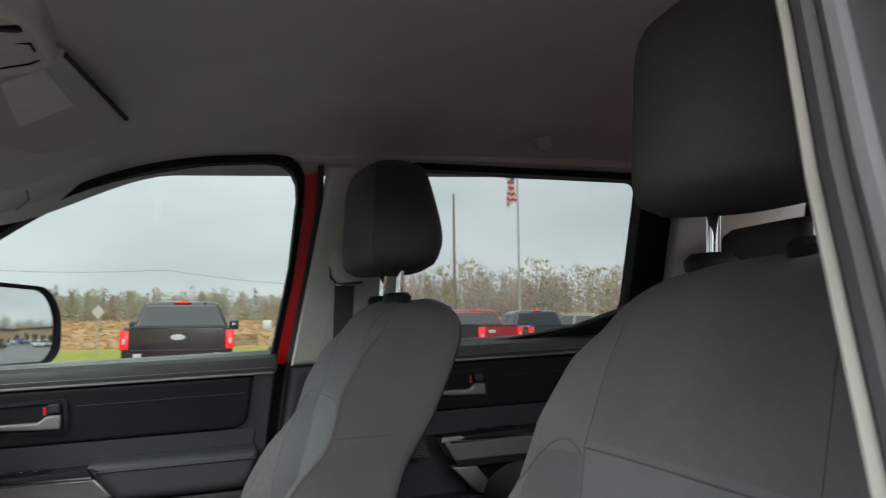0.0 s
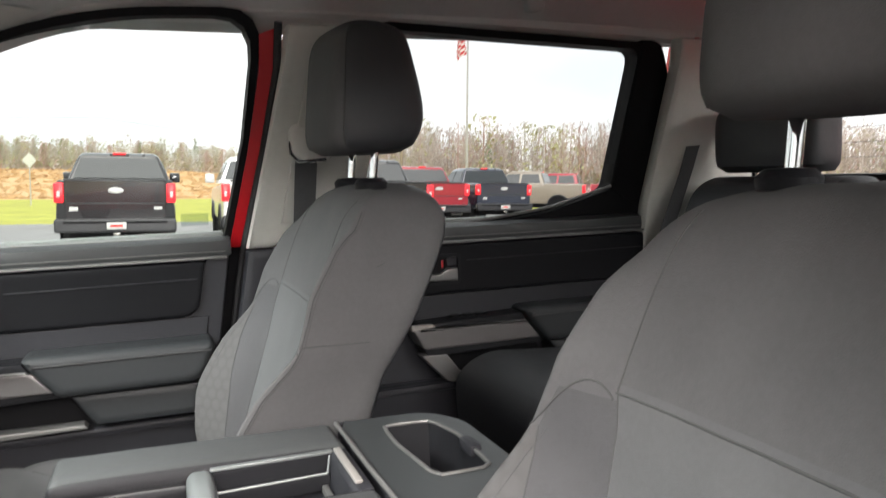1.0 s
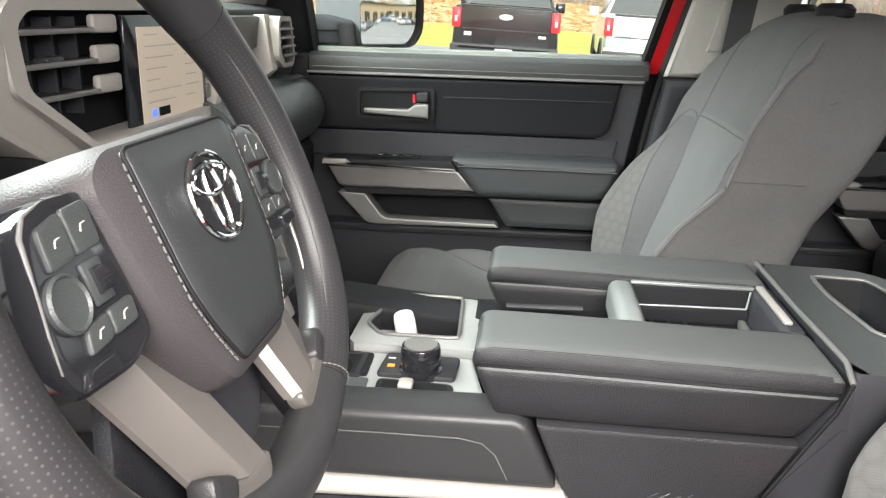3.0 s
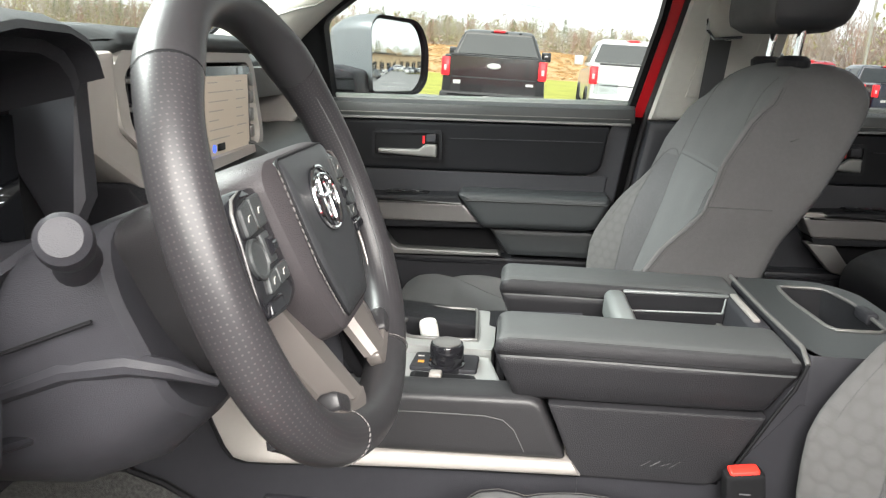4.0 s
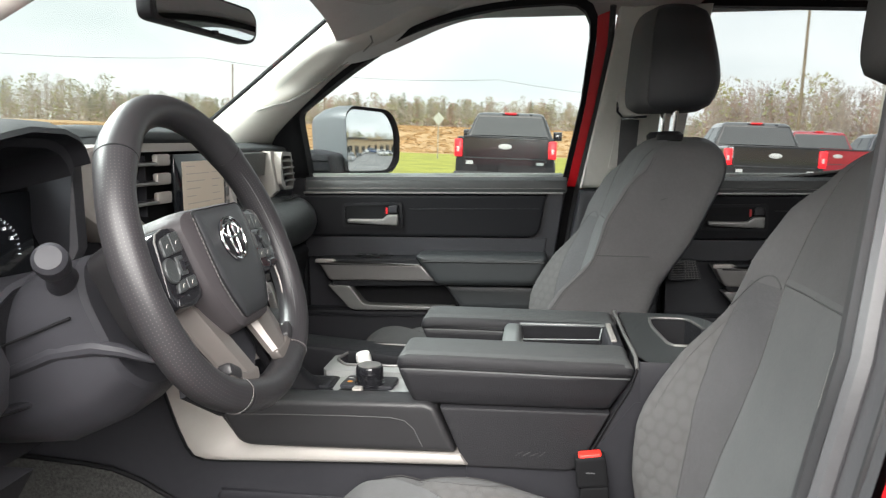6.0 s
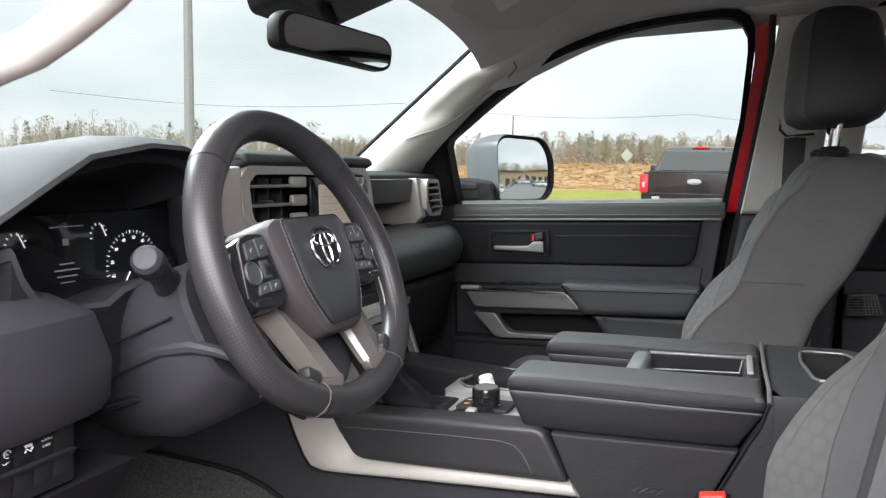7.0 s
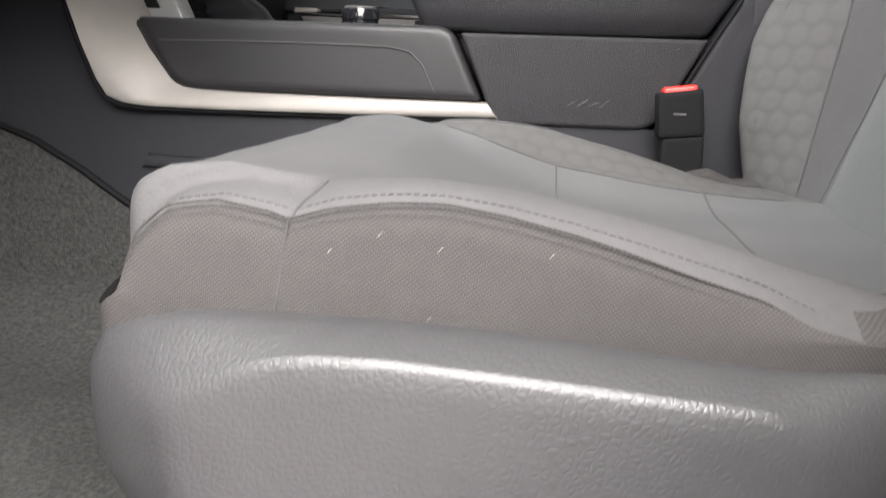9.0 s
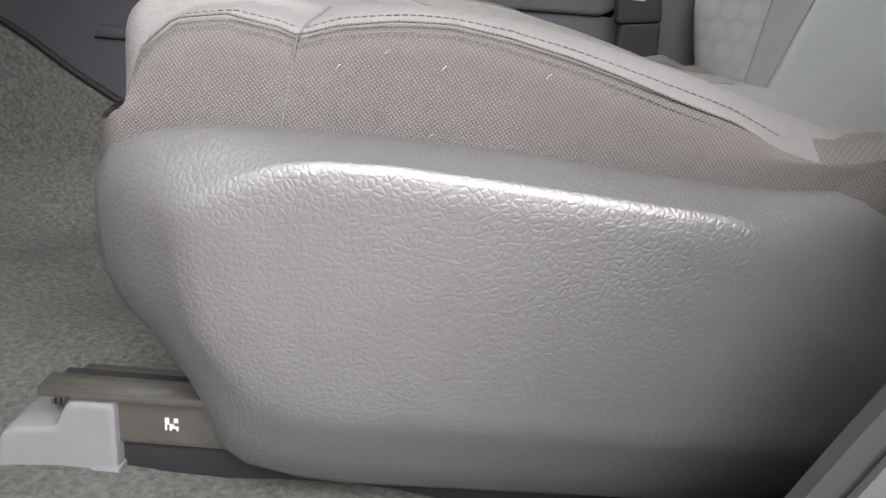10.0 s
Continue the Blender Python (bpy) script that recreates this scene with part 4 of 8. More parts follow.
# ---- seats ----
S_INS = [(0.80, 0.345), (0.86, 0.37), (0.92, 0.39), (1.045, 0.426), (1.16, 0.458), (1.205, 0.48), (1.3, 0.511), (1.36, 0.535), (1.4, 0.55)]
S_EDGE = [(0.80, 0.345), (0.83, 0.327), (0.85, 0.311), (0.91, 0.301), (0.95, 0.302), (0.983, 0.306), (1.012, 0.317), (1.052, 0.341), (1.09, 0.366), (1.12, 0.396), (1.15, 0.428), (1.19, 0.441), (1.22, 0.449), (1.263, 0.474), (1.293, 0.487), (1.317, 0.504), (1.335, 0.522), (1.4, 0.55)]
S_REAR = [(0.80, 0.47), (0.90, 0.497), (1.04, 0.545), (1.10, 0.566), (1.18, 0.62), (1.26, 0.662), (1.31, 0.682), (1.4, 0.70)]
S_HALF = [(0.80, 0.22), (0.88, 0.24), (1.0, 0.25), (1.15, 0.25), (1.22, 0.238), (1.28, 0.224), (1.33, 0.208), (1.4, 0.19)]
S_SEAM = [(0.80, 0.15), (0.9, 0.152), (0.98, 0.15), (1.04, 0.14), (1.1, 0.134), (1.165, 0.143), (1.2, 0.163), (1.3, 0.152), (1.4, 0.14)]
S_SCALE = [(0.80, 0.165), (1.0, 0.178), (1.08, 0.196), (1.13, 0.22), (1.15, 0.236), (1.2, 0.222), (1.3, 0.19), (1.4, 0.165)]
B_TOP, B_RND = 1.378, 0.05


def bent(corners, radii, n=4, m=4):
    """A polyline with rounded corners and evenly cut straights; returns points and the number of the straight that each step belongs to."""
    arcs = []
    for i, p in enumerate(corners):
        p = Vector(p)
        if i in (0, len(corners) - 1) or radii[i] <= 0:
            arcs.append([p])
            continue
        a, b = Vector(corners[i - 1]), Vector(corners[i + 1])
        d = min(radii[i], (a - p).length * 0.45, (b - p).length * 0.45)
        s, e = p + (a - p).normalized() * d, p + (b - p).normalized() * d
        arcs.append([s * (1 - t) ** 2 + p * 2 * t * (1 - t) + e * t * t for t in steps(0, 1, n)])
    pts, span = [arcs[0][0]], []
    for i in range(1, len(corners)):
        start, end = pts[-1], arcs[i][0]
        for k in range(1, m + 1):
            pts.append(start.lerp(end, k / m))
            span.append(i - 1)
        for k, q in enumerate(arcs[i][1:]):
            pts.append(q)
            span.append(i - 1 if k < n / 2 else i)
    return pts, span


def back_half(z):
    """Half a section of the backrest at height z, from the middle of the front round to the middle of the rear, as (x, y)."""
    f, e, r, w, wi, ws = (interp(t, z) for t in (S_INS, S_EDGE, S_REAR, S_HALF, S_SEAM, S_SCALE))
    k = (z - (B_TOP - B_RND)) / B_RND
    cut = B_RND * (1 - math.sqrt(max(0.0, 1 - min(1, k) ** 2))) if k > 0 else 0.0
    f, e, r, w = f + cut * 0.8, e + cut * 0.8, r - cut * 0.9, w - cut * 0.9
    ws = min(ws, w - 0.012)
    wi = min(wi, ws - 0.02)
    q = (ws - wi) / (w - wi)
    mid = f + (e - f) * (0.25 + 0.6 * q)
    corners = [(f + 0.004, 0), (f, wi), (mid, ws), (e, w - 0.004), (r, w - 0.018), (r + 0.006, 0)]
    return bent(corners, [0, 0.014, 0.016, 0.013 + 0.02 * ease(z, 1.14, 1.21), 0.034, 0])


def back_front(y, z, out=0.0):
    """A point on the front of the backrest."""
    pts, _ = back_half(z)
    front = [p for p in pts[:20]]
    x = float(np.interp(abs(y), [p.y for p in front], [p.x for p in front]))
    return settle(Vector((x - out, y, z)))


def settle(p):
    """Slopes the shoulders and lays slow dents into the cloth."""
    drop = 0.026 * ease(p.z, 1.24, 1.378) * min(1.0, abs(p.y) / 0.2) ** 2.4
    return Vector((p.x + 0.0018 * noise.noise((p.y * 13, p.z * 11, p.x * 9)), p.y, p.z - drop))


def front_seat(m, label, inner, with_shield, hy):
    """One bucket seat; inner is +1 if the console lies towards +y. Built on y = 0, for the passenger's place in x; m shifts it."""
    shift = Matrix.Translation(m)
    w = thing("front_seat", label, "car seat", (m[0] + 0.25, m[1], 0.66), group="front seats")
    put = lambda bm: (bm.transform(shift), bm)[1]

    def metres(bm, fn):
        lay = bm.loops.layers.uv.new("UVMap")
        for f in bm.faces:
            for q in f.loops:
                q[lay].uv = fn(*q.vert.co)
        return bm

    zs = steps(0.80, 1.32, 40) + [1.328, 1.338, 1.347, 1.355, 1.362, 1.368, 1.3725, 1.376, 1.378]
    rings, span = [], back_half(1.0)[1]
    for z in zs:
        half, _ = back_half(z)
        ring = [(p.x, p.y) for p in half] + [(p.x, -p.y) for p in half[-2:0:-1]]
        rings.append([settle(Vector((a, b, z))) for a, b in ring])
    nh = len(span)

    def pick(i, j):
        k = span[j] if j < nh else span[2 * nh - 1 - j]
        z = (zs[i] + zs[i + 1]) / 2
        return {0: 1 if z < 1.2 else 0, 1: 3 if z < 1.19 else 0, 2: 2 if z < 1.15 else 0, 4: 4}.get(k, 0)

    back = part("backrest", put(metres(loft(rings, pick=pick), lambda x, y, z: (0.8 * abs(y) - 0.6 * x + 5, z + 5))), [FABRIC, FABRIC_IN, SCALES, FABRIC_RIB, VINYL], w, "grey cloth backrest with embossed bolsters", angle=60)
    corner = lambda z: [p for p, k in zip(back_half(z)[0][1:], span) if k == 3][1]
    for sg in (-1, 1):
        part("insert_seam", put(tube([back_front(sg * min(interp(S_SEAM, z), 0.2), z, 0.0) for z in steps(0.84, 1.366, 60)], 0.001, 6)), SEAM, back)
        part("bolster_seam", put(tube([back_front(sg * interp(S_SCALE, z), z, 0.0) for z in steps(0.84, 1.15, 30)], 0.001, 6)), SEAM, back)
        part("stitching", put(stitches([back_front(sg * (interp(S_HALF, z) - 0.024), z, 0.0003) for z in steps(0.84, 1.15, 40)], 0.0044, 0.003, 0.0006)), SEAM, back)
        cap = [(0.163 + 0.083 * s, 1.19 + 0.014 * math.sin(math.pi * min(1, s * 1.15)) - 0.042 * s ** 3) for s in steps(0, 1, 14)]
        part("cap_seam", put(tube([back_front(sg * y, z, 0.0) for y, z in cap], 0.0013, 6)), SEAM, back)
        edge = []
        for z in steps(1.0, 1.36, 40):
            p = corner(z)
            edge.append(settle(Vector((p.x, sg * p.y, z))))
        part("edge_seam", put(tube(edge, 0.0012, 6)), SEAM, back)
        part("edge_stitching", put(stitches([p + Vector((0.005, 0, 0)) for p in edge], 0.0044, 0.003, 0.0005)), SEAM, back)
        side = [settle(Vector((p.x, sg * (p.y + 0.0002), 1.158 - 0.004 * ease(i, 0, 5)))) for i, p in enumerate([q for q, k in zip(back_half(1.158)[0][1:], span) if k == 3][:5])]
        part("side_seam", put(tube(side, 0.0011, 6)), SEAM, back)
        rear = []
        for s in steps(0, 1, 8):
            z = 1.262 + 0.022 * math.sin(s * 2.0)
            q = [p for p, k in zip(back_half(z)[0][1:], span) if k == 3]
            a, b = Vector(q[3]), Vector(q[-1])
            rear.append(settle(Vector((a.x + (b.x - a.x) * s, sg * (a.y + (b.y - a.y) * s), z))))
        part("rear_panel_seam", put(tube(rear, 0.0011, 6)), SEAM, back)
    part("insert_cross_seam", put(tube([back_front(y, 1.196, 0.0) for y in steps(-0.163, 0.163, 24)], 0.0013, 6)), SEAM, back)
    # cushion: a smooth front roll, a sunk middle and two raised side rolls
    C_MID = [(-0.115, 0.815), (-0.112, 0.843), (-0.105, 0.864), (-0.092, 0.884), (-0.065, 0.897), (-0.03, 0.9), (0.02, 0.893), (0.06, 0.879), (0.1, 0.863), (0.132, 0.852), (0.2, 0.843), (0.26, 0.84), (0.4, 0.842)]
    C_ROLL = [(-0.115, 0.803), (-0.1, 0.812), (-0.092, 0.832), (-0.085, 0.853), (-0.075, 0.872), (-0.06, 0.886), (-0.045, 0.893), (-0.02, 0.897), (0.0, 0.895), (0.009, 0.893), (0.02, 0.898), (0.03, 0.901), (0.06, 0.904), (0.1, 0.902), (0.127, 0.897), (0.154, 0.891), (0.182, 0.885), (0.21, 0.877), (0.238, 0.869), (0.267, 0.86), (0.3, 0.852), (0.4, 0.845)]
    C_LINE = [(-0.115, 0.801), (-0.09, 0.803), (-0.078, 0.822), (-0.0745, 0.84), (-0.069, 0.859), (-0.062, 0.877), (-0.047, 0.889), (-0.023, 0.893), (0.0, 0.89), (0.009, 0.887), (0.027, 0.892), (0.051, 0.895), (0.076, 0.896), (0.1, 0.893), (0.126, 0.887), (0.151, 0.88), (0.177, 0.872), (0.204, 0.864), (0.228, 0.852), (0.26, 0.845), (0.4, 0.84)]
    xs = [-0.115, -0.1135, -0.111, -0.108, -0.104, -0.1, -0.095, -0.09, -0.085, -0.08, -0.075, -0.07, -0.063, -0.055, -0.047, -0.038] + steps(-0.03, 0.0, 3) + [0.005, 0.01, 0.015, 0.02, 0.03] + steps(0.045, 0.30, 17) + [0.33, 0.36, 0.4]

    def cush_half(x):
        c, r, e = (interp(t, x) for t in (C_MID, C_ROLL, C_LINE))
        k = ease(x, -0.02, 0.06)
        wi = 0.2 - 0.05 * ease(x, -0.02, 0.1)
        sag = 0.006 * ease(x, 0.0, 0.1)
        corners = [(0, c - sag), (wi * 0.7, c - sag * 0.4), (wi, c + 0.004 + (r - c - 0.004) * 0.25 * k), (0.203, r), (0.2345, e), (0.238, 0.85), (0.232, 0.80), (0, 0.80)]
        return bent(corners, [0, 0.05, 0.02, 0.022, 0.014, 0.02, 0.01, 0], m=4)

    def cush_pt(x, y, z):
        u = min(1.0, abs(y) / 0.23)
        dx = 0.004 * u ** 2.6 * ease(-x, -0.03, 0.09)
        puff = 0.0016 * noise.noise((x * 16, y * 14, 2.0))
        k = min(1.0, max(0.0, (-0.074 - x) / 0.0412))
        return Vector((x + dx, y * math.sqrt(1 - k * k), z + puff * (z > 0.83)))

    cr, cspan = [], cush_half(0.1)[1]
    for x in xs:
        half, _ = cush_half(x)
        ring = [(p.x, p.y) for p in half] + [(-p.x, p.y) for p in half[-2:0:-1]]
        cr.append([cush_pt(x, a, b) for a, b in ring])
    ch = len(cspan)

    def cpick(i, j):
        first = j < ch
        k = cspan[j] if first else cspan[2 * ch - 1 - j]
        x = (xs[i] + xs[i + 1]) / 2
        if k <= 1:
            return 1
        if k == 2:
            return 2 if x > 0.0 and first == (inner > 0) else 0
        return 0 if k == 3 else 3

    cu = part("cushion", put(metres(loft(cr, pick=cpick), lambda x, y, z: (x + 5, 0.9 * abs(y) + 0.4 * z + 5))), [FABRIC, FABRIC_IN, SCALES, FABRIC_SIDE], w, "grey cloth seat cushion with raised side bolsters", angle=60)

    def cush_top(x, y, out=0.0):
        pts = [p for p in cush_half(x)[0] if p.y > 0.81]
        pts = pts[:next((i for i, p in enumerate(pts) if p.x > 0.236), len(pts))]
        z = float(np.interp(abs(y), [p.x for p in pts], [p.y for p in pts]))
        return cush_pt(x, y, z + out)

    line = lambda x, sg, dy, dz: cush_pt(x, sg * (0.2345 + dy), interp(C_LINE, x) + dz)
    for sg in (-1, 1):
        long = steps(-0.08, 0.228, 70)
        part("edge_seam", put(tube([line(x, sg, -0.001, -0.0008) for x in long], 0.0006, 6)), FABRIC_SIDE, cu)
        part("edge_stitching", put(stitches([line(x, sg, 0.0008, -0.005) for x in long], 0.0036, 0.0024, 0.0003)), SEAM, cu)
        part("edge_stitching", put(stitches([cush_top(x, sg * 0.226, 0.0004) for x in long], 0.0036, 0.0024, 0.0003)), SEAM, cu)
        part("corner_seam", put(tube([line(0.009 - 0.007 * t, sg, 0.0004 + 0.0032 * t, -0.001 - 0.05 * t) for t in steps(0, 1, 10)], 0.0006, 6)), SEAM, cu)
        part("corner_seam", put(tube([cush_top(0.009 + 0.008 * ease(0.232 - y, 0, 0.03), sg * y, 0.0002) for y in steps(0.2, 0.232, 10)], 0.0009, 6)), SEAM, cu)
        part("bolster_seam", put(tube([cush_top(x, sg * (0.2 - 0.05 * ease(x, -0.02, 0.1)), 0.0003) for x in steps(0.03, 0.33, 30)], 0.0008, 6)), SEAM, cu)
    arch = [cush_top(-0.004 + 0.16 * t, inner * (0.232 - 0.035 * math.sin(math.pi * min(1, t * 1.05)) ** 0.6), 0.0003) for t in steps(0, 1, 24)]
    part("panel_seam", put(tube(arch, 0.001, 6)), SEAM, cu)
    for x in (0.132, 0.262):
        part("insert_cross_seam", put(tube([cush_top(x, y, 0.0002) for y in steps(-0.15, 0.15, 18)], 0.0009, 6)), SEAM, cu)
    # the cloth folds over the hinge behind the cushion
    for sg in (-1, 1):
        fold = []
        for t in steps(0, 1, 14):
            x = 0.219 + 0.16 * t
            top = 0.842 + 0.019 * math.sin(min(1, t * 4.2) * math.pi / 2) - 0.012 * ease(t, 0.25, 0.9) + 0.003 * math.sin(t * 22)
            thick = 0.004 + 0.010 * min(1, t * 4)
            fold.append([(x, sg * 0.2, 0.82), (x, sg * 0.2, top - 0.004), (x + 0.003, sg * (0.216 + thick * 0.4), top), (x + 0.004, sg * (0.224 + thick), top - 0.008), (x, sg * (0.226 + thick), 0.822)])
        part("fold", put(loft(fold)), FABRIC_SIDE, cu, "folded cloth at the hinge", angle=50)
    # headrest with two chromed posts
    hr = []
    for t in steps(0, 1, 18):
        z = 1.43 + 0.206 * t
        k = math.sqrt(max(0.0, 1 - abs(2 * t - 1) ** 6))
        f = 0.507 + 0.02 * t + 0.028 * (1 - k)
        r = 0.694 - 0.022 * ease(t, 0.3, 1.0) - 0.028 * (1 - k) - 0.012 * (1 - ease(t, 0, 0.3))
        ww = (0.125 - 0.008 * t) * (0.82 + 0.18 * k)
        ring = []
        for j in range(48):
            c, s = math.cos(2 * math.pi * j / 48), math.sin(2 * math.pi * j / 48)
            u, d = math.copysign(abs(c) ** 0.33, c), math.copysign(abs(s) ** 0.33, s)
            fw = ww * (1 - 0.14 * ease(d, 0.0, 1.0))
            ring.append(Vector(((f + r) / 2 + d * (r - f) / 2 + (0.012 * u * u if d < 0 else -0.012 * u * u), u * fw + hy, z)))
        hr.append(ring)
    fr_of = lambda j: math.copysign(abs(math.sin(2 * math.pi * (j + 0.5) / 48)) ** 0.33, math.sin(2 * math.pi * (j + 0.5) / 48)) < -0.8
    head = part("headrest", put(loft(hr, pick=lambda i, j: 0 if fr_of(j) else 1)), [FABRIC, VINYL], w, "grey cloth headrest with dark sides", angle=50)
    cut = [j for j in range(48) if fr_of(j) != fr_of(j - 1)]
    for sg in (-1, 1):
        part("headrest_seam", put(tube([hr[i][cut[0 if sg < 0 else 1]] for i in range(1, 18)], 0.0016, 6)), SEAM, head)
        part("post", put(tube([(0.592, hy + sg * 0.0735, 1.35), (0.604, hy + sg * 0.0735, 1.46)], 0.0068, 14)), CHROME, w, "chromed headrest post")
        part("post_collar", put(lathe([(0.01, -0.012), (0.026, -0.006), (0.027, 0.004), (0.02, 0.011), (0.008, 0.012)], pose(0.592, hy + sg * 0.0735, 1.378), 20)), PLASTIC_D, w)
    if with_shield:
        o = inner * -1
        rim = [(-0.087, 0.814), (-0.077, 0.833), (-0.058, 0.84), (-0.033, 0.845), (0.005, 0.846), (0.03, 0.846), (0.055, 0.846), (0.105, 0.844), (0.155, 0.840), (0.206, 0.836), (0.228, 0.836), (0.256, 0.839), (0.30, 0.84), (0.36, 0.82),
               (0.40, 0.76), (0.39, 0.70), (0.30, 0.672), (0.20, 0.667), (0.10, 0.665), (0.04, 0.664), (0.014, 0.666), (-0.012, 0.671), (-0.026, 0.679), (-0.033, 0.7), (-0.042, 0.715), (-0.059, 0.735), (-0.077, 0.754), (-0.085, 0.769), (-0.087, 0.792)]
        face = [(-0.041, 0.803), (-0.038, 0.809), (-0.03, 0.8135), (-0.014, 0.8215), (0.004, 0.8305), (0.024, 0.834), (0.055, 0.8345), (0.105, 0.831), (0.155, 0.827), (0.206, 0.823), (0.221, 0.818), (0.231, 0.804), (0.246, 0.782), (0.268, 0.768),
                (0.30, 0.758), (0.31, 0.72), (0.28, 0.708), (0.20, 0.706), (0.10, 0.706), (0.03, 0.705), (0.012, 0.708), (-0.002, 0.715), (-0.01, 0.722), (-0.018, 0.731), (-0.025, 0.740), (-0.032, 0.752), (-0.035, 0.768), (-0.037, 0.78), (-0.039, 0.793)]

        face = [(0.082 + (a - 0.082) * 0.96, 0.91 + (b - 0.91) * 0.96) for a, b in face]

        def level(s, y0):
            """The shield's outline at s of the way from its rim to its face, shrunk a little further where s passes 1."""
            out = []
            for (a, b), (c, d) in zip(rim, face):
                lo = 0.246 - 0.03 * a - 0.014 * ease(-a, 0.0, 0.09) - 0.014 * ease(a, 0.24, 0.38)
                hi = 0.268 - 0.03 * (c + 0.04)
                t = min(1.0, s)
                x, z = a + (c - a) * t, b + (d - b) * t
                if s > 1:
                    x, z = x + (0.13 - x) * (s - 1), z + (0.765 - z) * (s - 1)
                    hi = 0.268 - 0.03 * (x + 0.04)
                out.append((x, o * (lo + (hi - lo) * t + y0), z))
            return out

        skin = [[(a + (0.13 - a) * 0.03, o * 0.205, b + (0.75 - b) * 0.03) for a, b in rim], [(a, o * 0.228, b) for a, b in rim], level(0.04, -0.003), level(0.14, 0.0), level(0.5, 0.0005), level(0.86, 0.0), level(0.96, -0.0004), level(1.05, 0.0002), level(1.2, 0.0006), level(1.5, 0.001), level(1.8, 0.0012)]
        part("side_shield", put(loft(skin)), SHIELD, w, "leather-grained charcoal plastic seat side", angle=60)
    # frame and runners
    for sg in (-1, 1):
        y = sg * 0.212
        rl = part("seat_rail", put(prism([(-0.112, 0.668), (-0.112, 0.698), (0.42, 0.701), (0.42, 0.672)], y - 0.016, y + 0.016, bevel=0.003)), STEEL, w, "zinc seat rail")
        part("rail_top", put(prism([(-0.122, 0.696), (-0.122, 0.7015), (0.42, 0.7055), (0.42, 0.7)], y - 0.022, y - 0.004, bevel=0.0015)), STEEL, rl)
        part("rail_groove", put(box(-0.118, 0.3, y - 0.003, y + 0.004, 0.6965, 0.7)), BLACK, rl)
        part("rail_foot", put(box(-0.1, 0.4, y - 0.012, y + 0.012, 0.64, 0.67, 0.002)), BLACK, rl)
        part("rail_spring", put(tube([(-0.126 + 0.012 * t, y + 0.004 * math.sin(t * 25), 0.684 + 0.004 * math.cos(t * 25)) for t in steps(0, 1, 30)], 0.0014, 5)), STEEL, rl)
        cover = part("rail_end_cover", put(prism(rounded([(-0.149, 0.648), (-0.149, 0.662), (-0.143, 0.675), (-0.116, 0.678), (-0.108, 0.694), (-0.083, 0.695), (-0.083, 0.648)], [0.002, 0.006, 0.006, 0.004, 0.004, 0.003, 0.002]), y - 0.02, y + 0.021, bevel=0.003)), SEAL_G, w, "grey rail end cap")
        part("cover_lip", put(prism([(-0.151, 0.646), (-0.151, 0.652), (-0.1, 0.653), (-0.094, 0.656), (-0.082, 0.656), (-0.082, 0.646)], y - 0.022, y + 0.0235, bevel=0.001)), SEAL_G, cover)
    part("seat_frame", put(box(-0.02, 0.42, -0.2, 0.2, 0.69, 0.8, 0.01)), PLASTIC_D, w)
    return w


drv = front_seat((0.157, -0.425, 0.0), "grey cloth driver's bucket seat with a plastic side shield", 1, True, 0.015)
front_seat((0.0, 0.465, 0.0), "grey cloth passenger bucket seat beside the wide console", -1, False, -0.005)
# printed tag on the driver's seat rail, shown as plain squares
random.seed(4)
bm = bmesh.new()
for i in range(6):
    for j in range(6):
        if random.random() < 0.6:
            box(0.0985 + i * 0.0012, 0.0995 + i * 0.0012, -0.6538, -0.6529, 0.6792 + j * 0.0012, 0.6802 + j * 0.0012, bm=bm)
part("printed_tag", bm, DULL_INK, drv, "small pale printed tag")

# lint on the driver's cushion side
random.seed(8)
for i, (x, z) in enumerate([(0.184, 0.873), (0.205, 0.881), (0.23, 0.876), (0.275, 0.876), (0.19, 0.843), (0.226, 0.846)]):
    lint = solo("lint_fibre", tube([(x, -0.6628, z), (x + 0.001, -0.6634, z + 0.0015), (x + 0.002, -0.663, z + 0.0022)], 0.0001, 5), DULL_INK, "tiny white lint fibre on the seat cushion", "lint", group="lint fibres")


def buckle(x, y, lab):
    w = thing("belt_buckle", lab, "belt buckle", (x, y, 0.8))
    part("body", prism(rounded([(x - 0.022, 0.888), (x - 0.026, 0.932), (x + 0.016, 0.938), (x + 0.022, 0.893)], 0.004), y - 0.012, y + 0.012, bevel=0.004), BLACK, w)
    part("button", prism(rounded([(x - 0.02, 0.924), (x - 0.021, 0.9365), (x + 0.011, 0.941), (x + 0.012, 0.93)], 0.003), y - 0.0095, y + 0.0095, bevel=0.003), BUCKLE_RED, w, "red release button")
    part("body_mark", box(x - 0.01, x + 0.002, y - 0.0126, y - 0.0118, 0.912, 0.9135), DIM_INK, w)
    part("sleeve", prism(rounded([(x - 0.018, 0.79), (x - 0.018, 0.889), (x + 0.022, 0.893), (x + 0.026, 0.79)], 0.004), y - 0.01, y + 0.01, bevel=0.003), BLACK, w)


buckle(0.41, -0.187, "charcoal seat belt buckle with a red button between seat and console")


def belt(points, lab, base):
    w = thing("seat_belt", lab, "seat belt", base)
    part("webbing", loft([[Vector(p) + Vector(d) * s for s in (-1, 1)] for p, d in points], caps=False, closed=False), BELT, w)
    return w


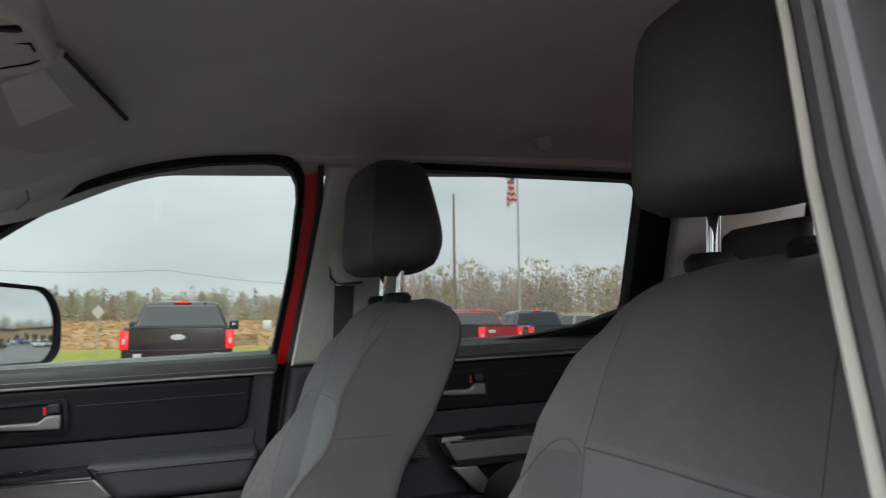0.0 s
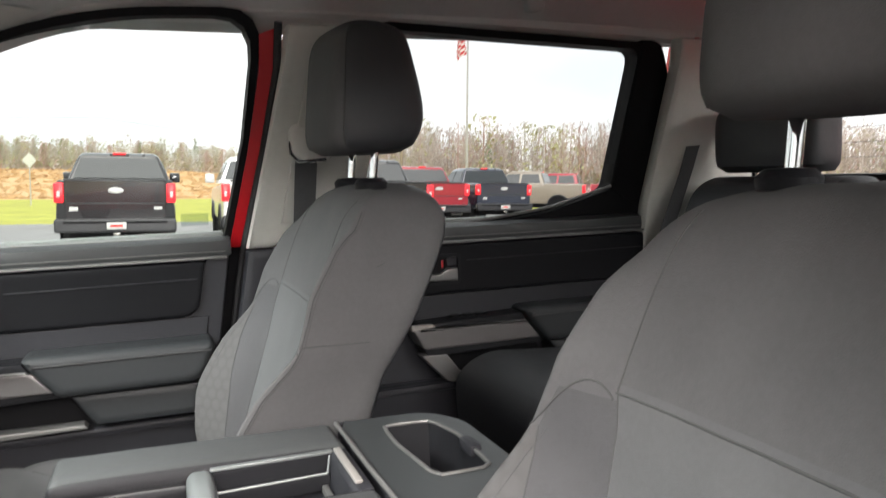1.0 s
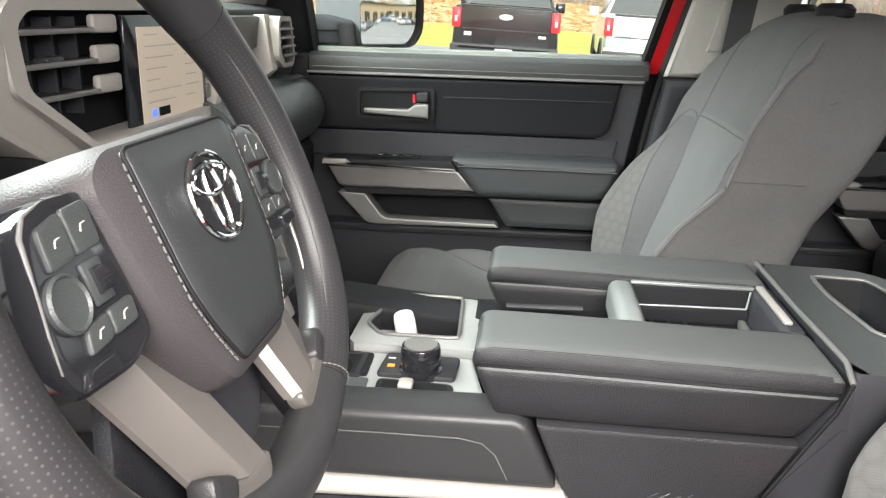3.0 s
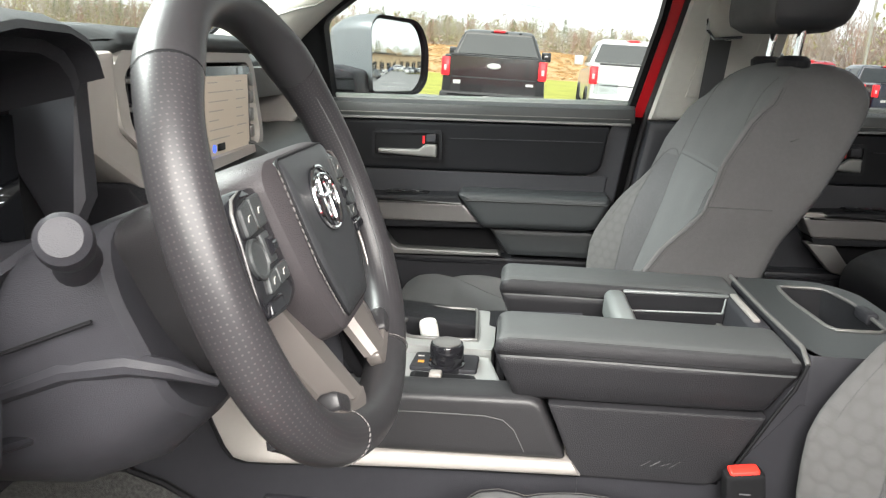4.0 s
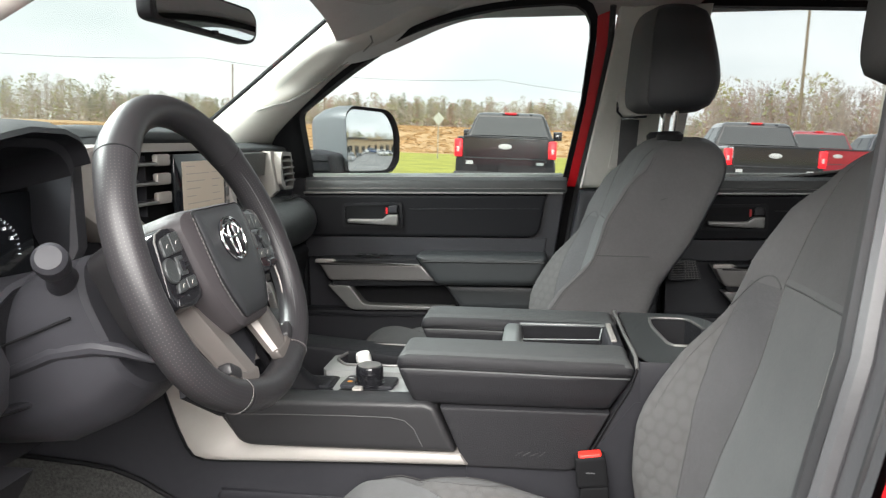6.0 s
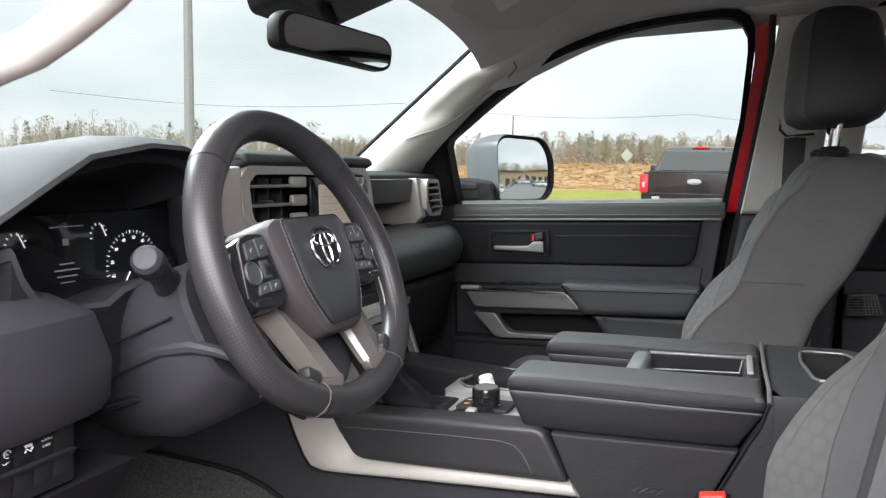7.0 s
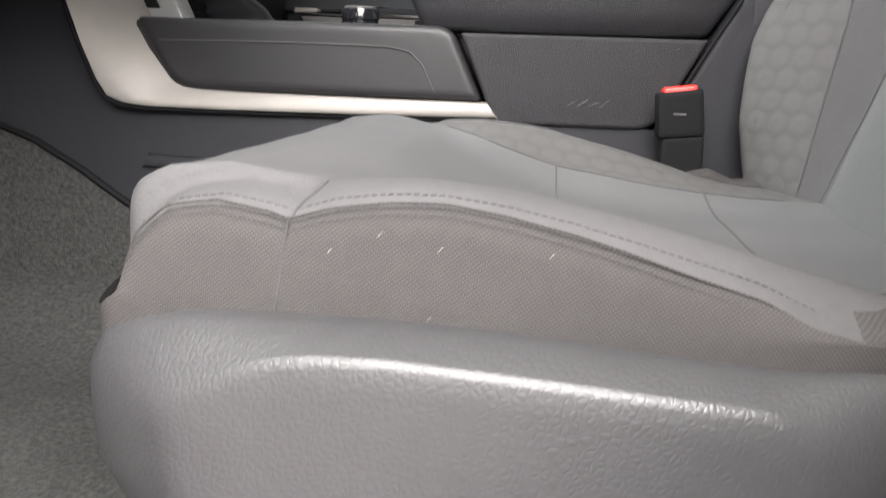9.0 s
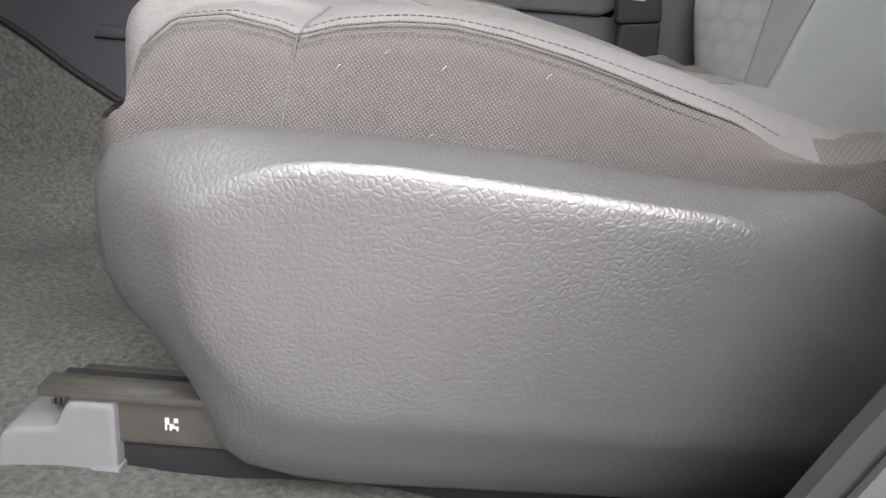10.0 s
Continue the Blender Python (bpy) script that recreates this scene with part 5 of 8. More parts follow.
fb = belt([((0.549, 0.705, 1.43), (0.022, 0.0, -0.002)), ((0.546, 0.72, 1.36), (0.022, 0, 0)), ((0.545, 0.78, 1.2), (0.022, 0, 0)), ((0.58, 0.8, 0.9), (0.022, 0, 0))], "grey front belt running down the passenger pillar", (0.58, 0.78, 0.9))
part("guide", prism(rounded([(0.52, 1.432), (0.512, 1.49), (0.535, 1.508), (0.6, 1.5), (0.6, 1.425), (0.56, 1.42)], 0.014), 0.69, 0.745, bevel=0.01), CREAM, fb, "light grey belt height adjuster")
part("ring", tube([(0.518, 0.7, 1.462), (0.516, 0.688, 1.44), (0.53, 0.688, 1.424), (0.585, 0.688, 1.428)], 0.004, 8), CHROME, fb)
rb = belt([((1.51, 0.72, 1.475), (0.022, 0, 0.006)), ((1.47, 0.71, 1.38), (0.022, 0, 0.008)), ((1.41, 0.7, 1.25), (0.024, 0, 0.01)), ((1.36, 0.69, 1.1), (0.024, 0, 0.01))], "grey rear belt hanging from its corner guide", (1.38, 0.7, 1.1))
part("guide", prism(rounded([(1.485, 1.47), (1.482, 1.515), (1.545, 1.52), (1.555, 1.465)], 0.012), 0.7, 0.745, bevel=0.008), SILVER, rb, "satin metal belt guide")


def rear_bench():
    w = thing("rear_bench", "dark grey rear bench seat with separate backs", "rear seat", (1.3, C, 0.66))
    for y0, y1 in ((-0.66, -0.2), (-0.19, 0.22), (0.23, 0.7)):
        rings = []
        for y in steps(y0, y1, 10):
            e = 0.03 * (1 - min(1, min(y - y0, y1 - y) / 0.04))
            pts = rounded([(0.84 + e, 0.82 + e), (0.83 + e, 0.97 - e), (0.9, 1.012 - e), (1.3, 0.985 - e), (1.4, 0.95), (1.4, 0.82)], 0.05, 4)
            rings.append([(a, y, b) for a, b in pts])
        part("cushion", loft(rings), VINYL, w)
        rings = []
        for y in steps(y0, y1, 10):
            e = 0.03 * (1 - min(1, min(y - y0, y1 - y) / 0.04))
            pts = rounded([(1.28 + e, 0.92), (1.44 + e, 1.33 - e), (1.5, 1.365 - e), (1.6, 1.36 - e), (1.62, 0.92)], 0.045, 4)
            rings.append([(a, y, b) for a, b in pts])
        part("backrest", loft(rings), VINYL, w)
    for y in (-0.46, 0.5):
        rings = []
        for t in steps(0, 1, 10):
            k = math.sqrt(max(0.0, 1 - abs(2 * t - 1) ** 5))
            ring = rounded([(1.49 + 0.02 * (1 - k), y - 0.155 * (0.85 + 0.15 * k)), (1.49 + 0.02 * (1 - k), y + 0.155 * (0.85 + 0.15 * k)), (1.6 - 0.02 * (1 - k), y + 0.14), (1.6 - 0.02 * (1 - k), y - 0.14)], 0.04, 4)
            rings.append([(a, b, 1.372 + 0.15 * t) for a, b in ring])
        part("headrest", loft(rings), VINYL, w, "dark rear headrest")
        for sg in (-1, 1):
            part("post", tube([(1.55, y + sg * 0.07, 1.33), (1.55, y + sg * 0.07, 1.39)], 0.007, 10), CHROME, w)
    rings = []
    for t in steps(0, 1, 8):
        k = math.sqrt(max(0.0, 1 - abs(2 * t - 1) ** 5))
        ring = rounded([(1.52, C - 0.1 * k - 0.02), (1.52, C + 0.1 * k + 0.02), (1.6, C + 0.1 * k + 0.02), (1.6, C - 0.1 * k - 0.02)], 0.03, 3)
        rings.append([(a, b, 1.34 + 0.08 * t) for a, b in ring])
    part("headrest", loft(rings), VINYL, w, "low middle headrest")


rear_bench()

# ---- centre console ----
def flare(x, y, z):
    """The console's driver side swings outwards towards the dash."""
    return (x, y - 0.05 * max(0.0, 0.1 - x) * ease(-y, -0.05, 0.1), z)


def console():
    w = thing("centre_console", "wide charcoal centre console with two armrests and satin silver trim", "console", (0.2, C, 0.66))
    # side walls: lower shell, textured panel, padded knee panel, silver trim
    part("lower_shell", prism([(-0.62, 0.66), (-0.55, 0.9), (-0.3, 1.06), (-0.19, 1.06), (-0.12, 0.905), (0.228, 0.9), (0.228, 0.66)], -0.148, -0.06, shear=flare), PLASTIC, w)
    part("rear_shell", prism([(0.2282, 0.66), (0.2282, 0.9), (0.39, 0.893), (0.47, 1.0), (0.6, 1.0), (0.62, 0.66)], -0.148, -0.06), PLASTIC, w)
    part("side_ledge", prism([(-0.155, 0.832), (-0.148, 0.846), (0.1, 0.838), (0.1, 0.826)], -0.158, -0.14, bevel=0.004, shear=flare), PLASTIC, w)
    # Blacker than the driver's side: the footwell's shade is put into the colour.
    part("passenger_shell", prism([(-0.62, 0.66), (-0.55, 0.9), (-0.3, 1.02), (0.1, 0.985), (0.47, 1.0), (0.6, 1.0), (0.62, 0.66)], 0.1, 0.182, bevel=0.006), PLASTIC_D, w)
    outer = [(0.2305, -0.157, 0.898), (0.1, -0.159, 0.8965), (-0.05, -0.168, 0.896), (-0.14, -0.179, 0.8975), (-0.165, -0.184, 0.9), (-0.179, -0.19, 0.908), (-0.186, -0.196, 0.925), (-0.194, -0.206, 0.96), (-0.2, -0.2165, 1.0), (-0.205, -0.231, 1.045), (-0.196, -0.226, 1.07), (-0.178, -0.19, 1.108), (-0.172, -0.18, 1.116)]
    inner = [(0.219, -0.157, 0.914), (0.1, -0.157, 0.9145), (-0.04, -0.16, 0.916), (-0.085, -0.161, 0.9175), (-0.102, -0.161, 0.92), (-0.114, -0.159, 0.928), (-0.122, -0.156, 0.942), (-0.134, -0.152, 0.962), (-0.146, -0.149, 0.985), (-0.158, -0.149, 1.02), (-0.166, -0.15, 1.05), (-0.177, -0.15, 1.09), (-0.17, -0.152, 1.112)]
    cross = []
    for p, q in zip(outer, inner):
        p, q = Vector(p), Vector(q)
        t = (q - p)
        n = Vector((0, -1, 0))
        cross.append([p + Vector((0, 0.04, 0)), p + Vector((0, 0.004, 0)), p + t * 0.03 + n * 0.002, p + t * 0.1 + n * 0.004, p + t * 0.3 + n * 0.0055, p + t * 0.6 + n * 0.005, p + t * 0.88 + n * 0.004, p + t * 0.97 + n * 0.0015, q + Vector((0, 0.003, 0)), q + Vector((0, 0.04, 0))])
    part("silver_trim", loft(cross), SILVER, w, "warm satin silver L-shaped trim", angle=50)
    part("trim_shadow_gap", tube([Vector(p) + Vector((-0.003, 0.002, -0.002)) for p in outer[:11]], 0.0016, 6), BLACK, w)
    part("knee_pad", prism(rounded([(-0.153, 0.99), (-0.116, 0.917), (0.213, 0.915), (0.181, 0.984), (0.168, 0.99)], [0.006, 0.02, 0.006, 0.012, 0.006]), -0.157, -0.1, bevel=0.007, seg=3, shear=flare), LEATHER, w, "black stitched knee pad")
    ya, yb = flare(-0.145, -0.157, 0.95)[1], flare(0.205, -0.157, 0.95)[1]
    crease = [(-0.128, 0.9665), (-0.05, 0.968), (0.04, 0.9685), (0.115, 0.9675), (0.137, 0.963), (0.15, 0.951), (0.163, 0.924)]
    part("pad_crease", tube([(x, ya + (yb - ya) * (x + 0.145) / 0.35 - 0.0004, z) for x, z in crease], 0.0009, 6), SEAM, w, "embossed line of the knee pad")
    part("side_panel", prism(rounded([(0.188, 0.984), (0.226, 0.893), (0.376, 0.893), (0.392, 0.9), (0.436, 0.984)], [0.003, 0.003, 0.006, 0.01, 0.003]), -0.153, -0.09, bevel=0.003, shear=flare), PAD_SIDE, w, "leather-grained side panel with scuffs")
    random.seed(3)
    for i in range(4):
        x = 0.3 + i * 0.011
        part("scuff_mark", tube([(x, -0.1535, 0.913 + 0.003 * random.random()), (x + 0.011, -0.1537, 0.919 + 0.004 * random.random())], 0.0002 + 0.0002 * (i == 1), 5), SEAL_G, w, "pale scratch")
    part("rear_cheek", prism([(0.394, 0.893), (0.441, 0.985), (0.474, 1.05), (0.62, 1.05), (0.62, 0.72), (0.4, 0.72)], -0.147, -0.05, bevel=0.006), PLASTIC, w)
    part("carpet_side", prism([(-0.75, 0.64), (-0.75, 0.9), (-0.5, 0.896), (-0.363, 0.881), (-0.317, 0.873), (-0.273, 0.856), (-0.223, 0.826), (-0.18, 0.795), (-0.128, 0.763), (-0.05, 0.71), (0.0, 0.64)], -0.156, -0.14, bevel=0.004, shear=flare), CARPET, w, "charcoal carpet on the tunnel side")
    part("carpet_edge", tube([flare(x, -0.157, z) for x, z in [(-0.6, 0.9), (-0.45, 0.891), (-0.363, 0.882), (-0.317, 0.874), (-0.273, 0.857), (-0.223, 0.827), (-0.18, 0.796), (-0.128, 0.764), (-0.05, 0.711)]], 0.004, 6), BLACK, w)
    # two long padded armrest lids
    for y0, y1, lab in ((-0.152, -0.048, "long slate vinyl armrest lid with a stitched side"), (0.092, 0.188, "long slate vinyl armrest lid")):
        lid = thing("armrest_lid", lab, "armrest", (0.3, (y0 + y1) / 2, 0.985), group="console armrests")
        fore = [(0.986, 0.144), (1.02, 0.131), (1.05, 0.123), (1.06, 0.124), (1.068, 0.129)]
        aft = [(0.988, 0.44), (1.03, 0.464), (1.052, 0.47), (1.058, 0.469), (1.066, 0.464)]
        half = [(0.01, 0.986), (0.0065, 0.9905), (0.0035, 1.01), (0.0012, 1.03), (0.0008, 1.0385), (0.0028, 1.0405), (0.0002, 1.0425), (0.0, 1.05), (0.001, 1.056), (0.0035, 1.0605), (0.0052, 1.0612), (0.0075, 1.0628), (0.012, 1.0645), (0.02, 1.0655), (0.035, 1.066)]
        sec = [(y0 + a, b) for a, b in half] + [(y1 - a, b) for a, b in half[::-1]]
        mid = (y0 + y1) / 2
        rings = []
        for d, inset in ((0.0, 0.01), (0.0012, 0.006), (0.004, 0.0026), (0.008, 0.0008), (0.014, 0.0), (0.08, 0.0), (0.16, 0.0), (0.24, 0.0), (-0.014, 0.0), (-0.008, 0.0008), (-0.004, 0.0026), (-0.0012, 0.006), (-0.0001, 0.01)):
            ring = []
            for y, z in sec:
                x = interp(fore, z) + d if d >= 0 else interp(aft, z) + d
                k = 1 - inset / 0.05
                drop = 0.005 * ease(x, 0.15, 0.46) * (z > 1.03)
                ring.append((x, mid + (y - mid) * k, 1.026 + (z - 1.026) * (1 - inset / 0.04) - drop))
            rings.append(ring)
        bm = loft(rings)
        # Up-facing faces take the lit vinyl, the rest the shaded one.
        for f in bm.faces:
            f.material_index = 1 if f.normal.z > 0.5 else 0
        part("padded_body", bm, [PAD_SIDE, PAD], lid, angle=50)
        sides = (y0 - 0.0002,) if y0 < 0 else (y0 - 0.0002, y1 + 0.0002)
        for y in sides:
            part("side_stitching", stitches([(x, y, 1.0462 - 0.005 * ease(x, 0.15, 0.46)) for x in steps(0.134, 0.46, 60)], 0.0056, 0.0038, 0.0007), BLACK, lid, "black thread stitches")
            part("top_seam", tube([(x, y + (0.0047 if y < mid else -0.0047), 1.0608 - 0.005 * ease(x, 0.15, 0.46)) for x in steps(0.138, 0.44, 30)], 0.0005, 6), BLACK, lid)
    # tray between the lids
    part("bin_floor", box(0.13, 0.47, -0.05, 0.095, 0.9, 0.915), BLACK, w)
    part("bin_front", box(0.125, 0.135, -0.05, 0.095, 0.9, 1.0), PLASTIC_D, w)
    part("slider_bar", tube([(0.245, -0.045, 0.985), (0.245, 0.09, 0.985)], 0.006, 8), SILVER_D, w, "dark metal cross bar")
    part("slider_rail", tube([(0.15, 0.088, 1.012), (0.245, 0.088, 1.014)], 0.004, 8), PLASTIC, w)
    part("tray_front_bar", prism(rounded([(0.272, 1.02), (0.273, 1.05), (0.28, 1.0565), (0.298, 1.056), (0.304, 1.048), (0.307, 1.02)], [0.003, 0.006, 0.006, 0.006, 0.005, 0.003]), -0.046, 0.09, bevel=0.006, seg=3), TRAY, w, "rounded satin grey tray front")
    part("tray_floor", box(0.3, 0.444, -0.04, 0.086, 1.006, 1.01), PLASTIC_D, w)
    for x in (0.325, 0.345, 0.365):
        part("tray_rib", box(x, x + 0.004, -0.03, 0.076, 1.01, 1.0125, 0.001), PLASTIC, w)
    part("tray_side", prism([(0.3, 1.0), (0.3, 1.052), (0.46, 1.054), (0.46, 1.0)], -0.0462, -0.04, bevel=0.002), PLASTIC_D, w)
    part("tray_side", prism([(0.3, 1.0), (0.3, 1.052), (0.46, 1.054), (0.46, 1.0)], 0.084, 0.0902, bevel=0.002), PLASTIC_D, w)
    part("tray_back", prism(rounded([(0.437, 1.006), (0.442, 1.05), (0.447, 1.056), (0.464, 1.056), (0.464, 1.006)], 0.003), -0.046, 0.09, bevel=0.003), PLASTIC, w)
    part("tray_step", prism([(0.3, 1.01), (0.3, 1.03), (0.44, 1.032), (0.44, 1.01)], 0.072, 0.085, bevel=0.003), PLASTIC_D, w)
    part("tray_rim", box(0.3, 0.446, 0.083, 0.0905, 1.0525, 1.0568, 0.0015), TRAY, w, "satin grey tray rim")
    part("tray_ledge", tube([(0.306, 0.0722, 1.0312), (0.436, 0.0722, 1.0332)], 0.0014, 6), TRAY, w)
    part("tray_corner", tube([(0.436, 0.0722, 1.0332), (0.441, 0.08, 1.0525)], 0.0014, 6), TRAY, w)
    part("tray_lip", box(0.428, 0.436, -0.034, 0.072, 1.0095, 1.02, 0.002), SILVER_D, w)
    part("tray_base", box(0.272, 0.462, -0.045, 0.09, 0.985, 1.006, 0.004), PLASTIC_D, w)
    part("tray_edge", box(0.446, 0.455, -0.03, 0.083, 1.056, 1.0605, 0.0015), SILVER, w, "bright satin tray edge")
    # rear block with its square holder
    top = [(x, y) for x, y in rounded([(0.474, -0.148), (0.474, 0.182), (0.6, 0.175), (0.635, 0.12), (0.635, -0.11), (0.615, -0.148)], [0.005, 0.005, 0.03, 0.03, 0.03, 0.02])]
    hole = rounded([(0.532, -0.055), (0.522, 0.06), (0.525, 0.135), (0.592, 0.13), (0.605, 0.06), (0.6, -0.055)], 0.012)
    part("rear_top", loft([[(a, b, 1.0) for a, b in top], [(a, b, 1.05) for a, b in top], [(0.55 + (a - 0.55) * 0.985, C + (b - C) * 0.985, 1.059) for a, b in top]], caps=False), PLASTIC, w)
    cx, cy = 0.564, 0.04

    def resample(pts, n=48):
        out = []
        for k in range(n):
            t = -math.pi + 2 * math.pi * k / n
            d = Vector((math.cos(t), math.sin(t)))
            best = 0
            for i in range(len(pts)):
                a, b = Vector(pts[i]) - Vector((cx, cy)), Vector(pts[(i + 1) % len(pts)]) - Vector((cx, cy))
                den = d.x * (b.y - a.y) - d.y * (b.x - a.x)
                if abs(den) < 1e-9:
                    continue
                s = (a.x * (b.y - a.y) - a.y * (b.x - a.x)) / den
                q = (a.x * d.y - a.y * d.x) / den
                if s > 0 and -1e-6 <= q <= 1 + 1e-6:
                    best = max(best, s)
            out.append((cx + d.x * best, cy + d.y * best))
        return out

    o2, h2 = resample([(0.55 + (a - 0.55) * 0.985, C + (b - C) * 0.985) for a, b in top]), resample(hole)
    part("rear_deck", loft([[(a, b, 1.059) for a, b in o2], [(a, b, 1.0595) for a, b in h2], [(cx + (a - cx) * 0.85, cy + (b - cy) * 0.85, 0.985) for a, b in h2]], caps=False, pick=lambda i, j: i), [DASH, PLASTIC_D], w)
    part("holder_floor", box(0.52, 0.61, -0.06, 0.14, 0.98, 0.986), BLACK, w)
    part("holder_rim", tube([(a, b, 1.06) for a, b in h2], 0.0026, 8, closed=True), SILVER_D, w, "dark satin holder rim")
    part("holder_catch", box(0.596, 0.612, 0.0, 0.04, 1.05, 1.066, 0.004), PLASTIC, w)
    part("silver_joint", tube([(0.4715, -0.152, 1.05), (0.4715, -0.13, 1.0625), (0.4695, 0.0, 1.0615), (0.4695, 0.17, 1.062)], 0.003, 8), SILVER_D, w, "thin satin joint strip")
    part("joint_side", tube([(0.4715, -0.152, 1.05), (0.462, -0.151, 1.02), (0.443, -0.151, 0.987), (0.395, -0.151, 0.897)], 0.0022, 6), BLACK, w)
    # front deck
    part("deck", prism(rounded([(-0.17, -0.15), (0.118, -0.148), (0.138, -0.1), (0.115, 0.004), (-0.17, 0.004)], [0.004, 0.01, 0.008, 0.004, 0.004]), 0.93, 0.976, axis="z", bevel=0.004), DECK, w, "light satin grey gear selector deck")
    part("deck_frame", prism([(-0.17, -0.152), (0.13, -0.15), (0.13, -0.13), (-0.17, -0.128)], 0.93, 0.988, axis="z", bevel=0.006, shear=flare), LEATHER, w)
    part("mode_panel", prism(rounded([(0.012, -0.06), (0.016, -0.006), (0.102, -0.008), (0.1, -0.062)], 0.006), 0.975, 0.982, axis="z", bevel=0.002), PLASTIC, w)
    part("mode_mark", box(0.022, 0.03, -0.045, -0.038, 0.9815, 0.9826), ORANGE_INK, w)
    part("mode_mark", box(0.02, 0.028, -0.024, -0.021, 0.9815, 0.9826), GREY_INK, w)
    kn = part("drive_knob", lathe([(0.002, 0.976), (0.024, 0.976), (0.024, 0.984), (0.0205, 0.985), (0.0205, 0.988), (0.0225, 0.989), (0.0225, 0.996), (0.021, 0.9965), (0.021, 0.998), (0.0225, 0.999), (0.0225, 1.007), (0.021, 1.011), (0.018, 1.012), (0.001, 1.0125)], pose(0.06, -0.045, 0), 32), PIANO, w, "ribbed gloss black drive knob")
    part("knob_cap", lathe([(0.0185, 1.0118), (0.0185, 1.0132), (0.0165, 1.0138), (0.001, 1.0138)], pose(0.06, -0.045, 0), 32), SILVER_D, kn)
    part("lower_recess", prism(rounded([(0.018, -0.118), (0.016, -0.07), (0.1, -0.074), (0.104, -0.12)], 0.008), 0.9755, 0.981, axis="z", bevel=0.002), PLASTIC_D, w)
    part("recess_floor", prism(rounded([(0.025, -0.112), (0.023, -0.076), (0.094, -0.079), (0.097, -0.114)], 0.006), 0.979, 0.9815, axis="z"), BLACK, w)
    part("brake_switch", box(0.042, 0.058, -0.098, -0.08, 0.98, 0.989, 0.003), SILVER, w, "satin parking brake switch")
    part("gear_panel", prism(rounded([(-0.165, -0.12), (-0.165, -0.072), (0.006, -0.068), (0.008, -0.118)], 0.004), 0.975, 0.9785, axis="z", bevel=0.001), PIANO, w, "gloss black gear display")
    part("boot_panel", prism(rounded([(-0.15, -0.066), (-0.15, -0.006), (0.0, -0.004), (0.002, -0.062)], 0.006), 0.975, 0.9785, axis="z", bevel=0.001), PLASTIC_D, w)
    part("blue_lamp", box(-0.155, -0.15, -0.112, -0.104, 0.978, 0.9795), BLUE_GLOW, w, "small blue lamp")
    # cup holders beside the deck
    hole = rounded([(0.0, 0.028), (-0.022, 0.06), (-0.005, 0.14), (0.012, 0.166), (0.09, 0.164), (0.096, 0.028)], 0.006)
    cx, cy = 0.025, 0.1
    outer = [(-0.036, 0.008), (-0.036, 0.18), (0.12, 0.178), (0.12, 0.008)]
    o2, h2 = resample(outer), resample(hole)
    part("cup_deck", loft([[(a, b, 0.93) for a, b in o2], [(a, b, 0.984) for a, b in o2], [(a, b, 0.988) for a, b in h2], [(cx + (a - cx) * 0.93, cy + (b - cy) * 0.93, 0.915) for a, b in h2]], caps=False, pick=lambda i, j: 1 if i == 2 else 0), [DECK, PLASTIC], w)
    part("cup_rim", tube([(a, b, 0.9895) for a, b in h2], 0.0026, 8, closed=True), SILVER_D, w, "satin cup holder rim")
    part("cup_floor", box(-0.05, 0.1, 0.02, 0.18, 0.908, 0.916), BLACK, w)
    for a in (0.6, 2.2, 3.9, 5.4):
        part("cup_tab", box(0.02 + 0.036 * math.cos(a) - 0.012, 0.02 + 0.036 * math.cos(a) + 0.012, 0.07 + 0.036 * math.sin(a) - 0.004, 0.07 + 0.036 * math.sin(a) + 0.004, 0.955, 0.963, 0.002), DECK, w)
    # long tray beside the gear lever
    part("side_tray_floor", box(-0.32, -0.06, 0.01, 0.18, 0.9, 0.912), BLACK, w)
    part("side_tray_wall", box(-0.32, -0.06, 0.17, 0.184, 0.9, 0.985, 0.003), PLASTIC_D, w)
    part("side_tray_wall", box(-0.32, -0.06, 0.004, 0.012, 0.9, 0.982, 0.002), PLASTIC_D, w)
    # passenger silver leg
    part("silver_trim", prism(rounded([(-0.205, 1.1), (-0.16, 0.96), (-0.142, 0.96), (-0.187, 1.1)], 0.004), 0.186, 0.2, bevel=0.003), SILVER_D, w, "warm satin silver leg")
    return w


console()


